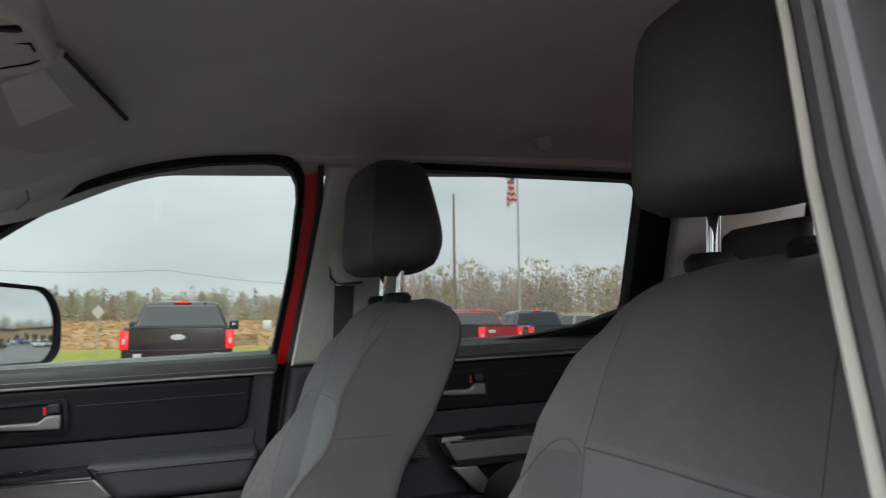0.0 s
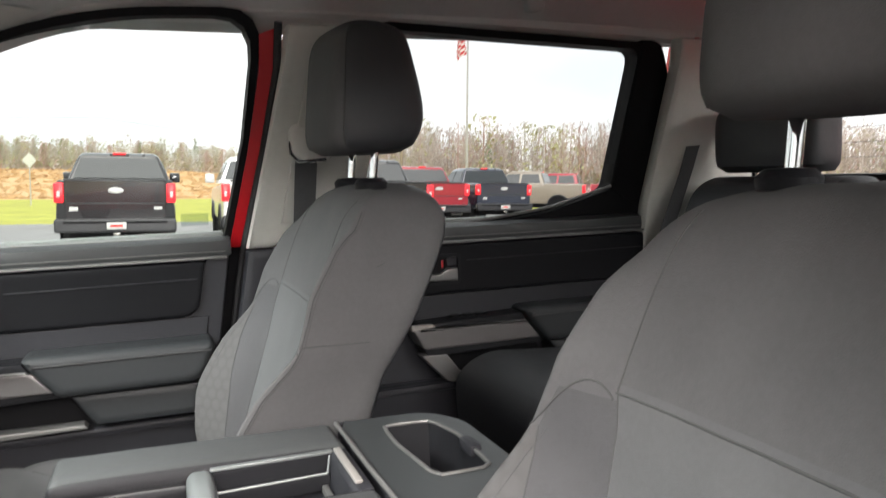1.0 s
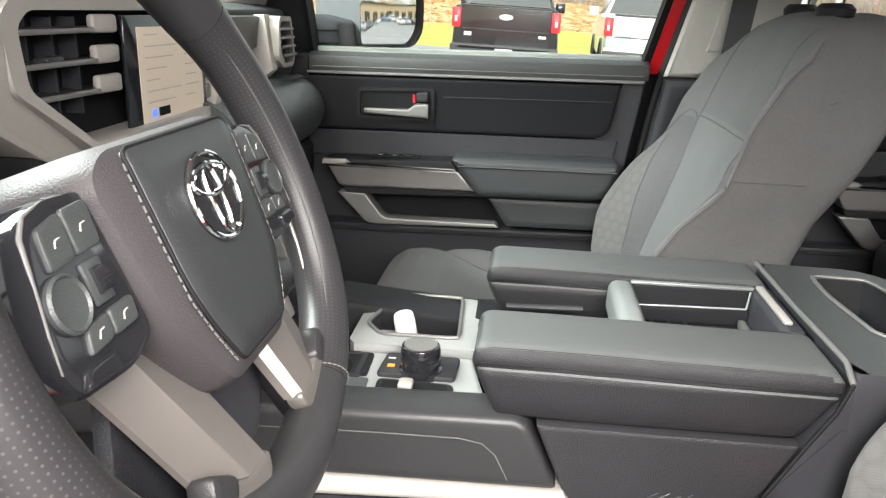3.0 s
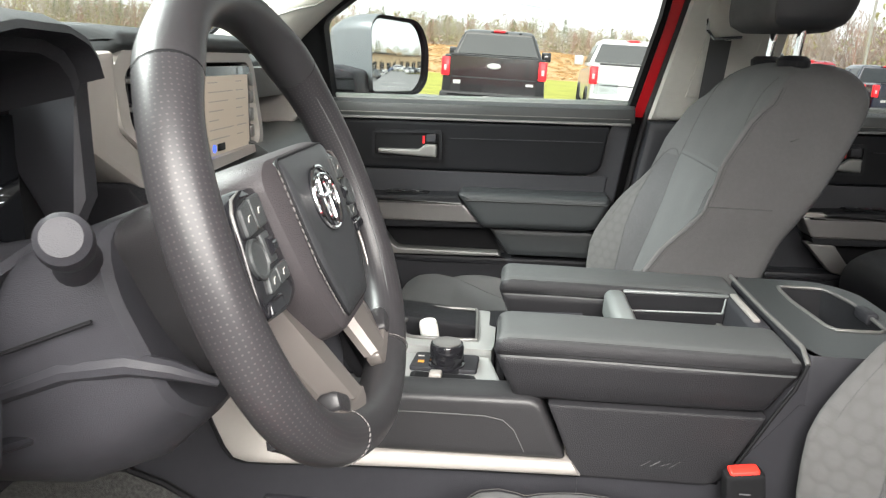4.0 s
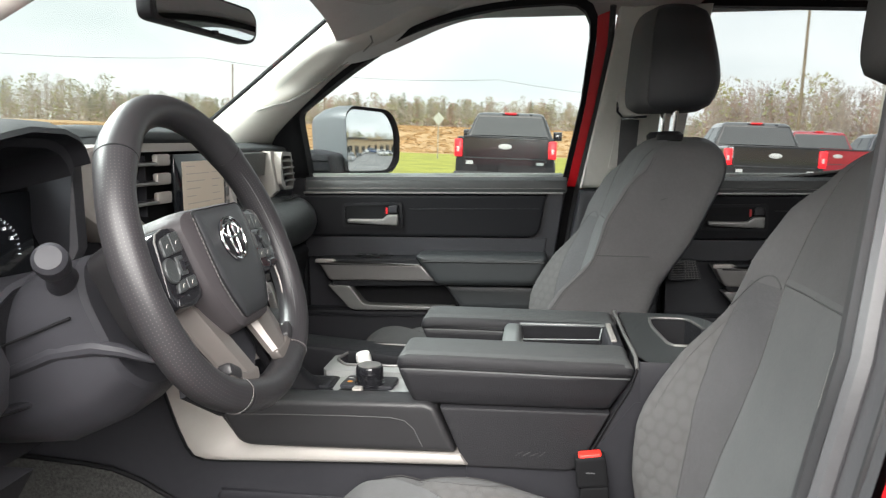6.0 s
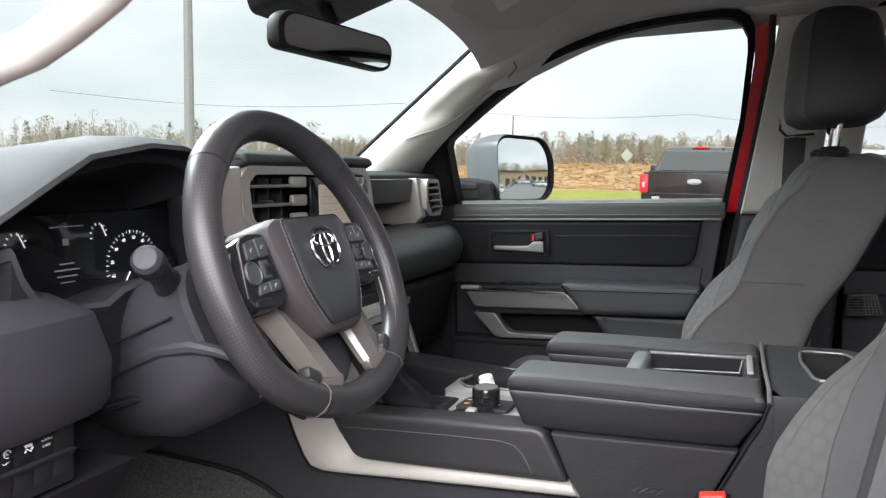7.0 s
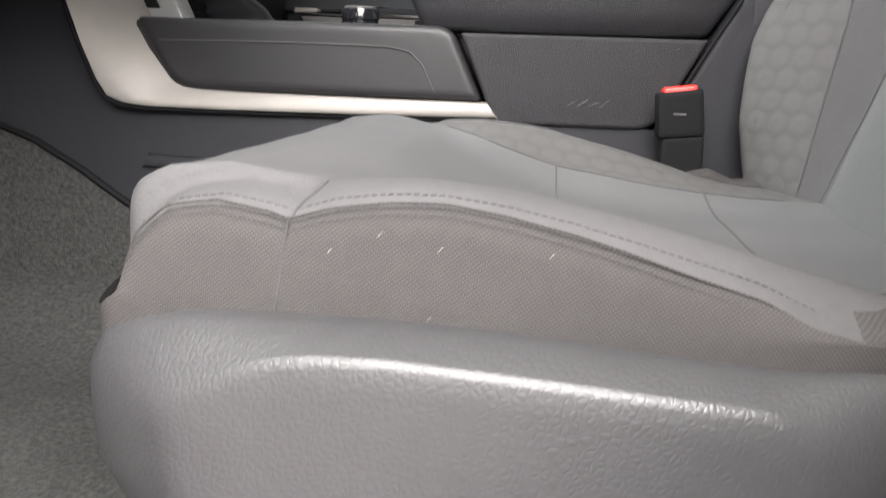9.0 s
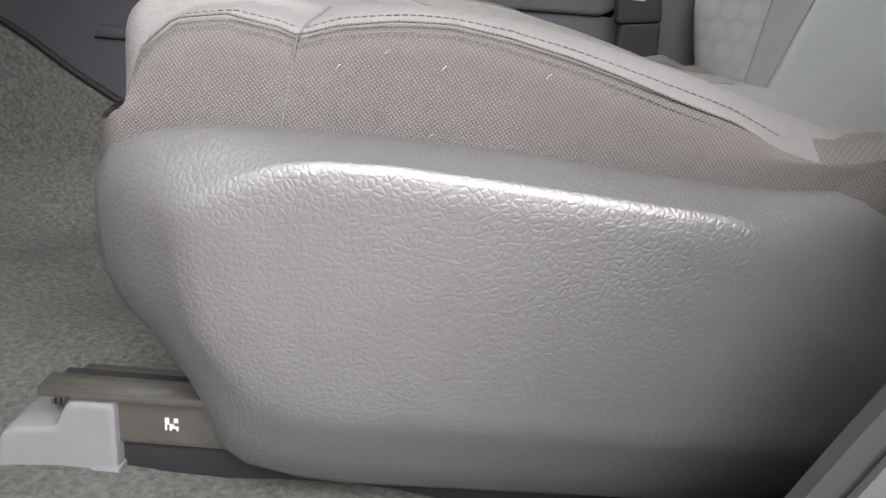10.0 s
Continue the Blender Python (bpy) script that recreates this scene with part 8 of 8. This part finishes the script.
def pickup(m, pt, label, name="pickup_truck", bumper=None):
    """A crew cab pickup: rear end at y = 0, nose at y = 5.9, wheels on z = 0."""
    w = thing(name, label, "pickup truck", (0, 0, 0), group="parked pickups", frame_m=m)
    bump_m = bumper or BUMPER
    side = rounded([(0.0, 0.62), (0.0, 1.42), (1.72, 1.42), (1.8, 1.35), (3.9, 1.3), (5.6, 1.26), (5.85, 1.1), (5.88, 0.6), (5.3, 0.55), (0.4, 0.52)], [0.03, 0.03, 0.01, 0.01, 0.02, 0.1, 0.06, 0.05, 0.03, 0.03])
    b = prism(side, -0.99, 0.99, axis="x", bevel=0.05, seg=3)
    for v in b.verts:
        v.co.x *= 1 - 0.04 * ease(v.co.z, 1.0, 1.45) - 0.03 * ease(0.8 - v.co.z, 0, 0.3)
    body = part("body", b, pt, w)
    part("bed_well", box(-0.8, 0.8, 0.08, 1.7, 1.405, 1.426), BLACK, body)
    cab = []
    for z, y0, y1, hw in ((1.36, 1.78, 4.35, 0.95), (1.42, 1.8, 4.25, 0.94), (1.9, 1.98, 3.45, 0.74), (1.955, 2.08, 3.35, 0.68), (1.97, 2.2, 3.2, 0.6)):
        cab.append([(a, b2, z) for a, b2 in rounded([(-hw, y0), (hw, y0), (hw, y1), (-hw, y1)], 0.08, 4)])
    part("cab", loft(cab), pt, w)
    part("rear_window", loft([[(-0.84, 1.8, 1.46), (0.84, 1.8, 1.46), (0.7, 1.955, 1.86), (-0.7, 1.955, 1.86)], [(-0.84, 1.79, 1.46), (0.84, 1.79, 1.46), (0.7, 1.945, 1.86), (-0.7, 1.945, 1.86)]]), TINT, w)
    part("windscreen", loft([[(-0.86, 4.27, 1.42), (0.86, 4.27, 1.42), (0.7, 3.5, 1.88), (-0.7, 3.5, 1.88)], [(-0.86, 4.29, 1.42), (0.86, 4.29, 1.42), (0.7, 3.52, 1.89), (-0.7, 3.52, 1.89)]]), TINT, w)
    for sg in (-1, 1):
        sx = lambda z: sg * (0.945 - (z - 1.42) * 0.4 + 0.006)
        for y0, y1, t0, t1 in ((1.98, 2.85, 2.1, 2.82), (2.95, 4.05, 2.92, 3.42)):
            pts = [(sx(1.45), y0, 1.45), (sx(1.45), y1, 1.45), (sx(1.84), t1, 1.84), (sx(1.84), t0, 1.84)]
            part("side_window", loft([[Vector(p) for p in pts], [Vector(p) + Vector((-0.02 * sg, 0, 0)) for p in pts]]), TINT, w)
        part("tail_lamp", box(*sorted((sg * 0.84, sg * 1.0)), -0.03, 0.12, 1.02, 1.37, 0.02), LENS, w, "lit red tail lamp")
        part("lamp_bar", box(*sorted((sg * 0.9, sg * 0.95)), -0.036, -0.02, 1.12, 1.22, 0.005), GREY_INK, w)
        part("mirror", box(*sorted((sg * 0.98, sg * 1.2)), 3.75, 3.85, 1.38, 1.6, 0.03), pt, w)
        part("headlamp", box(*sorted((sg * 0.65, sg * 0.95)), 5.8, 5.87, 0.95, 1.15, 0.02), GREY_INK, w)
        for y in (1.15, 4.85):
            wh = part("wheel", lathe([(0.01, -0.13), (0.26, -0.13), (0.38, -0.14), (0.41, -0.1), (0.41, 0.1), (0.38, 0.14), (0.26, 0.13), (0.01, 0.13)], pose(sg * 0.83, y, 0.41, 0, 90, 0), 28), TYRE, w)
            part("rim", lathe([(0.01, 0.135), (0.1, 0.14), (0.24, 0.132), (0.25, 0.12)], pose(sg * 0.83, y, 0.41, 0, 90 * sg, 0), 20), RIM, wh)
            part("wheel_arch", tube([(sg * 0.985, y + 0.5 * math.cos(a), 0.45 + 0.47 * math.sin(a)) for a in steps(0, math.pi, 14)], 0.03, 6), BUMPER, w)
            part("arch_dark", lathe([(0.01, 0), (0.47, 0), (0.47, 0.006), (0.01, 0.006)], pose(sg * 0.988, y, 0.47, 0, 90, 0), 24), BLACK, w)
    tg = part("tailgate", prism(rounded([(-0.83, 0.72), (-0.83, 1.42), (0.83, 1.42), (0.83, 0.72)], 0.02), -0.035, 0.03, axis="y", bevel=0.015), pt, w)
    part("gate_crease", box(-0.8, 0.8, -0.041, -0.03, 1.0, 1.02, 0.003), BUMPER, tg)
    part("gate_spoiler", box(-0.83, 0.83, -0.05, 0.06, 1.4, 1.44, 0.012), BUMPER, tg)
    part("gate_badge", lathe([(0.001, 0), (0.12, 0), (0.13, 0.006), (0.11, 0.016), (0.001, 0.018)], pose(0, -0.034, 1.24, 90, 0, 0) @ Matrix.Diagonal((1, 0.42, 1, 1)), 28), GREY_INK, tg, "plain oval badge")
    for sg in (-1, 1):
        part("gate_script", box(*sorted((sg * 0.62, sg * 0.76)), -0.04, -0.03, 0.88 if sg < 0 else 0.9, 0.95), GREY_INK, tg)
    bp = part("bumper", prism(rounded([(-1.0, 0.5), (-1.0, 0.74), (1.0, 0.74), (1.0, 0.5)], 0.05), -0.16, 0.02, axis="y", bevel=0.03), bump_m, w)
    part("bumper_step", box(-0.85, 0.85, -0.165, -0.15, 0.66, 0.7, 0.004), BLACK, bp)
    part("plate", box(-0.16, 0.16, -0.175, -0.155, 0.56, 0.68, 0.004), GREY_INK, bp, "licence plate without lettering")
    part("plate_bar", box(-0.1, 0.1, -0.179, -0.17, 0.6, 0.64), BUCKLE_RED, bp)
    part("tow_hitch", box(-0.06, 0.06, -0.2, -0.05, 0.42, 0.5, 0.01), STEEL, bp)
    part("exhaust", tube([(0.45, 0.1, 0.45), (0.75, -0.1, 0.46)], 0.05, 12), STEEL, w)
    part("underbody", box(-0.8, 0.8, 0.3, 5.5, 0.35, 0.56), BLACK, w)
    part("stop_lamp", box(-0.12, 0.12, 1.99, 2.06, 1.93, 1.965, 0.008), LENS, w, "lit high stop lamp")
    for x in (-0.3, 0.0, 0.3):
        part("roof_marker", box(x + 0.12, x + 0.18, 2.0, 2.07, 1.955, 1.975, 0.004), GREY_INK, w)
    return w


P_BLACK, P_WHITE, P_RED = paint("black_truck_paint", (0.012, 0.012, 0.014), 0.15), paint("white_truck_paint", (0.75, 0.75, 0.74), 0.3), paint("deep_red_truck_paint", (0.33, 0.012, 0.025), 0.2)
P_NAVY, P_TAN = paint("dark_blue_truck_paint", (0.02, 0.026, 0.045), 0.2), paint("stone_tan_truck_paint", (0.26, 0.22, 0.17), 0.3)
pickup(pose(-0.38, 14.0, 0.0), P_BLACK, "shiny black crew cab pickup seen from behind, tail lamps lit")
pickup(pose(2.5, 14.9, 0.0, 0, 0, -2), P_WHITE, "white pickup parked beside the black one")
pickup(pose(5.1, 15.4, 0.0, 0, 0, -3), P_BLACK, "black pickup with a chrome badge beside the white one")
pickup(pose(8.6, 21.7, 0.0, 0, 0, -4), P_RED, "deep red pickup parked further off")
pickup(pose(11.4, 22.9, 0.0, 0, 0, -4), P_NAVY, "dark blue pickup beside the red one")
pickup(pose(18.5, 29.2, 0.0, 0, 0, 52), P_TAN, "stone tan crew cab pickup standing across")
pickup(pose(22.5, 33.0, 0.0, 0, 0, 52), P_RED, "red pickup half hidden behind the tan one")


def car(m, pt, label):
    w = thing("parked_car", label, "car", (0, 0, 0), group="far parked cars", frame_m=m)
    rings = []
    for y, z0, z1, hw in ((0, 0.45, 0.8, 0.75), (0.1, 0.3, 0.95, 0.86), (1.0, 0.25, 1.0, 0.9), (3.6, 0.25, 0.95, 0.9), (4.4, 0.3, 0.8, 0.84), (4.55, 0.4, 0.65, 0.72)):
        rings.append([(a, y, b) for a, b in rounded([(-hw, z0), (-hw, z1), (hw, z1), (hw, z0)], 0.12, 3)])
    part("body", loft(rings), pt, w)
    cab = [[(a, b, z) for a, b in rounded([(-hw, y0), (hw, y0), (hw, y1), (-hw, y1)], 0.1, 3)] for z, y0, y1, hw in ((0.9, 0.3, 3.6, 0.85), (1.3, 0.8, 2.7, 0.7), (1.48, 1.0, 2.4, 0.6))]
    part("cabin", loft(cab, pick=lambda i, j: 1 if i == 0 else 0), [pt, TINT], w)
    for sg in (-1, 1):
        for y in (0.85, 3.6):
            part("wheel", lathe([(0.01, -0.1), (0.3, -0.1), (0.32, -0.06), (0.32, 0.06), (0.3, 0.1), (0.01, 0.1)], pose(sg * 0.8, y, 0.32, 0, 90, 0), 20), TYRE, w)
        part("tail_lamp", box(*sorted((sg * 0.5, sg * 0.8)), -0.02, 0.05, 0.7, 0.85, 0.02), RED_LENS, w)


random.seed(12)
CAR_P = [P_WHITE, paint("silver_car_paint", (0.4, 0.41, 0.42)), P_BLACK, P_WHITE, paint("blue_car_paint", (0.08, 0.12, 0.22)), P_WHITE]
for i in range(12):
    car(pose(46 + i * 0.8, 0 + i * 3.0, 0.0, 0, 0, 75), CAR_P[i % 6], ("white", "silver", "black", "white", "blue", "white")[i % 6] + " car parked in the far row")


def shop():
    w = thing("low_building", "long low beige shop building across the car park", "building", (90, 25, 0), frame_m=Matrix.Identity(4))
    wall = material("beige_render_wall", (0.5, 0.42, 0.3), 0.9, var=0.1, scale=0.5)
    part("wall", box(86, 98, 0, 48, 0, 5.2), wall, w)
    part("roof", box(85.6, 98.4, -0.4, 48.4, 5.2, 5.7, 0.05), BUMPER, w)
    for i in range(9):
        wn2 = part("window", box(85.9, 86.1, 3 + i * 5, 6 + i * 5, 0.9, 3.4), TINT, w)
        part("frame", box(85.85, 86.0, 4.45 + i * 5, 4.55 + i * 5, 0.9, 3.4), WHITE_PL, wn2)
    part("gable", prism([(18, 5.2), (18, 6.6), (30, 6.6), (30, 5.2)], 85.7, 86.2, axis="x"), wall, w)


shop()


def woods(name, label, az0, az1, d0, d1, h0, h1, count, mats, leafy, seed):
    """A far belt of trees in one mesh: forked stems with twigs, and small leaf clumps where leafy."""
    rnd = random.Random(seed)
    vs, fs, mi = [], [], []

    def stick(a, b, r0, r1, mat):
        a, b = np.array(a), np.array(b)
        d = b - a
        s = np.cross(d, (0.3, 0.5, 1.0))
        s /= np.linalg.norm(s) + 1e-9
        t = np.cross(d, s)
        t /= np.linalg.norm(t) + 1e-9
        k = len(vs)
        for p, r in ((a, r0), (b, r1)):
            for q in range(3):
                c, sn = math.cos(q * 2.094), math.sin(q * 2.094)
                vs.append(tuple(p + s * r * c + t * r * sn))
        for q in range(3):
            fs.append((k + q, k + (q + 1) % 3, k + 3 + (q + 1) % 3, k + 3 + q))
            mi.append(mat)

    for _ in range(count):
        az, d = radians(rnd.uniform(az0, az1)), rnd.uniform(d0, d1)
        x, y = d * math.sin(az), d * math.cos(az)
        g = ground_z(x, y)
        h = rnd.uniform(h0, h1)
        mat = rnd.randrange(len(mats) - 2) if rnd.random() < 0.9 else 0
        top = (x + rnd.uniform(-0.5, 0.5), y, g + h)
        stick((x, y, g), top, 0.012 * h + 0.03, 0.02, mat)
        green = rnd.random() < leafy
        for k in range(16 if not green else 7):
            t = rnd.uniform(0.25, 0.97)
            base = (x + (top[0] - x) * t, y, g + h * t)
            an, ln = rnd.uniform(0, 6.283), h * rnd.uniform(0.14, 0.3) * (1.15 - t)
            tip = (base[0] + ln * math.cos(an), base[1] + ln * math.sin(an), base[2] + ln * rnd.uniform(0.7, 1.6))
            stick(base, tip, 0.004 * h * (1.2 - t) + 0.012, 0.01, mat)
            for _2 in range(4):
                u = rnd.uniform(0.3, 1.0)
                q = tuple(base[c] + (tip[c] - base[c]) * u for c in range(3))
                l2 = ln * rnd.uniform(0.3, 0.55)
                a2 = rnd.uniform(0, 6.283)
                stick(q, (q[0] + l2 * math.cos(a2), q[1] + l2 * math.sin(a2), q[2] + l2 * rnd.uniform(0.5, 1.4)), 0.014, 0.006, mat)
        for k in range(110):
            t = rnd.uniform(0.3, 1.02)
            rr, an = h * 0.2 * math.sqrt(rnd.random()) * (1.25 - 0.7 * t), rnd.uniform(0, 6.283)
            c = np.array((x + rr * math.cos(an), y + rr * math.sin(an), g + h * t))
            up = np.array((rnd.uniform(-0.4, 0.4), rnd.uniform(-0.4, 0.4), 1.0)) * rnd.uniform(0.15, 0.5)
            wide = np.array((rnd.uniform(-1, 1), rnd.uniform(-1, 1), 0.2)) * 0.06
            kk = len(vs)
            vs.extend((tuple(c - wide), tuple(c + wide), tuple(c + up)))
            fs.append((kk, kk + 1, kk + 2))
            mi.append(mat)
        for k in range(70):
            rr, an = rnd.uniform(0, 3.0), rnd.uniform(0, 6.283)
            c = np.array((x + rr * math.cos(an), y + rr * math.sin(an), g + h * 0.42 * rnd.random() ** 1.3))
            s = rnd.uniform(0.12, 0.4)
            kk = len(vs)
            for q in range(3):
                vs.append(tuple(c + np.array((rnd.uniform(-1, 1), rnd.uniform(-1, 1), rnd.uniform(-0.7, 1.2))) * s))
            fs.append((kk, kk + 1, kk + 2))
            mi.append(mat if rnd.random() < 0.75 else len(mats) - 2)
        if green:
            pine = rnd.random() < 0.35
            lm = len(mats) - (1 if pine else 2)
            for k in range(150):
                t = rnd.uniform(0.15, 1.0)
                rad = h * (0.26 * (1.05 - t) if pine else 0.3 * math.sqrt(max(0.02, 1 - (2 * t - 1.1) ** 2)))
                an, rr = rnd.uniform(0, 6.283), rad * math.sqrt(rnd.random())
                c = np.array((x + rr * math.cos(an), y + rr * math.sin(an), g + h * t))
                s = rnd.uniform(0.08, 0.2) * h / 8
                kk = len(vs)
                for q in range(4):
                    vs.append(tuple(c + np.array((rnd.uniform(-1, 1), rnd.uniform(-1, 1), rnd.uniform(-1, 1))) * s * 1.5))
                for f in ((0, 1, 2), (0, 2, 3), (0, 3, 1), (1, 3, 2)):
                    fs.append(tuple(kk + q for q in f))
                    mi.append(lm)
    me = bpy.data.meshes.new(name)
    me.from_pydata(vs, [], fs)
    for mt in mats:
        me.materials.append(mt)
    me.polygons.foreach_set("material_index", mi)
    me.update()
    return tagged(new(name, me), label, "woods", kind="stuff")


woods("bare_woods", "belt of bare grey-brown spring trees beyond the car park", 12, 60, 82, 112, 5.6, 8.6, 520, [BARK, BARK, BARK_R, LEAF, PINE], 0.12, 1)
woods("mixed_woods", "far mixed wood with first green leaves", -32, 13, 140, 190, 3.4, 6.0, 640, [BARK, BARK_R, BARK, LEAF, PINE], 0.75, 2)
woods("far_hedge", "far hedge of bare and green trees across the field", -75, -30, 150, 230, 4.5, 9.0, 420, [BARK, BARK, BARK, LEAF, PINE], 0.35, 3)
woods("rear_woods", "line of dark pines behind the shop building", 60, 105, 115, 150, 7, 12.0, 220, [BARK, BARK, BARK, LEAF, PINE], 0.8, 4)
woods("opposite_woods", "scattered trees on the far side of the road", 105, 285, 120, 200, 6, 12.0, 400, [BARK, BARK, BARK, LEAF, PINE], 0.6, 5)
# rough sedge on the bank
rnd = random.Random(9)
vs, fs = [], []
for _ in range(9000):
    az, d = radians(rnd.uniform(-48, 14)), rnd.uniform(66, 118)
    x, y = d * math.sin(az), d * math.cos(az)
    g = ground_z(x, y)
    for q in range(2):
        a, h, s = rnd.uniform(0, 6.28), rnd.uniform(0.06, 0.19), rnd.uniform(0.3, 0.8)
        k = len(vs)
        vs += [(x - s * math.cos(a), y - s * math.sin(a), g), (x + s * math.cos(a), y + s * math.sin(a), g), (x + rnd.uniform(-0.2, 0.2), y, g + h)]
        fs.append((k, k + 1, k + 2))
me = bpy.data.meshes.new("sedge")
me.from_pydata(vs, [], fs)
me.materials.append(STRAW)
tagged(new("dry_sedge", me), "tufts of dry orange sedge on the bank", "grass", kind="stuff")


def at(az, d):
    return d * math.sin(radians(az)), d * math.cos(radians(az))


def pole(az, d, top, r, mat, label, name="pole", category="pole"):
    x, y = at(az, d)
    g = ground_z(x, y)
    return solo(name, tube([(x, y, g - 0.1), (x, y, top)], [r, r * 0.7], 10), mat, label, category, m=Matrix.Identity(4))


pole(-40.1, 24, 9.5, 0.17, POLE_M, "tall pale light pole at the edge of the car park", "light_pole")
pole(-22.3, 120, 11.0, 0.14, WOODPOLE, "wooden utility pole across the field", "utility_pole")
pole(-15.8, 130, 10.8, 0.14, WOODPOLE, "wooden utility pole across the field", "utility_pole")
pole(18.2, 46, 9.6, 0.1, WOODPOLE, "short brown pole beyond the parked trucks", "pole")
x, y = at(23.1, 46)
fp = thing("flagpole", "tall white flagpole with a hanging flag", "flagpole", (x, y, 0), frame_m=Matrix.Identity(4))
part("pole", tube([(x, y, 0), (x, y, 11.6)], [0.085, 0.05], 12), POLE_M, fp)
flag_m = [material("flag_red", (0.5, 0.03, 0.04), 0.8), material("flag_white", (0.65, 0.64, 0.62), 0.8), material("flag_blue", (0.03, 0.05, 0.2), 0.8)]
cloth = sheet(lambda u, v: (x - 0.1 - 0.62 * u + 0.05 * math.sin(8 * v + 5 * u), y + 0.12 * math.sin(9 * u + 3 * v), 11.4 - 2.3 * v - 0.55 * u), steps(0, 1, 14), steps(0, 1, 26), pick=lambda i, j: 2 if j < 11 and i < 7 else (j // 2 + i // 4) % 2)
part("flag", cloth, flag_m, fp, "drooping red and white striped flag")
x, y = at(-7.3, 48)
sg_t = thing("road_sign", "grey back of a diamond road sign on a post", "road sign", (x, y, 0), frame_m=Matrix.Identity(4))
part("post", tube([(x, y, 0), (x, y, 2.9)], 0.035, 8), POLE_M, sg_t)
part("plate", prism([(x, 2.1), (x + 0.36, 2.52), (x, 2.95), (x - 0.36, 2.52)], y - 0.07, y - 0.04, bevel=0.01), GREY_INK, sg_t)
# a wire between the utility poles
pts = []
for t in steps(0, 1, 30):
    a, b = at(-48, 110), at(12, 150)
    pts.append((a[0] + (b[0] - a[0]) * t, a[1] + (b[1] - a[1]) * t, 10.6 - 1.2 * math.sin(math.pi * (t * 3 % 1))))
solo("overhead_wire", tube(pts, 0.02, 4), BLACK, "thin overhead wire across the field", "wire", m=Matrix.Identity(4))
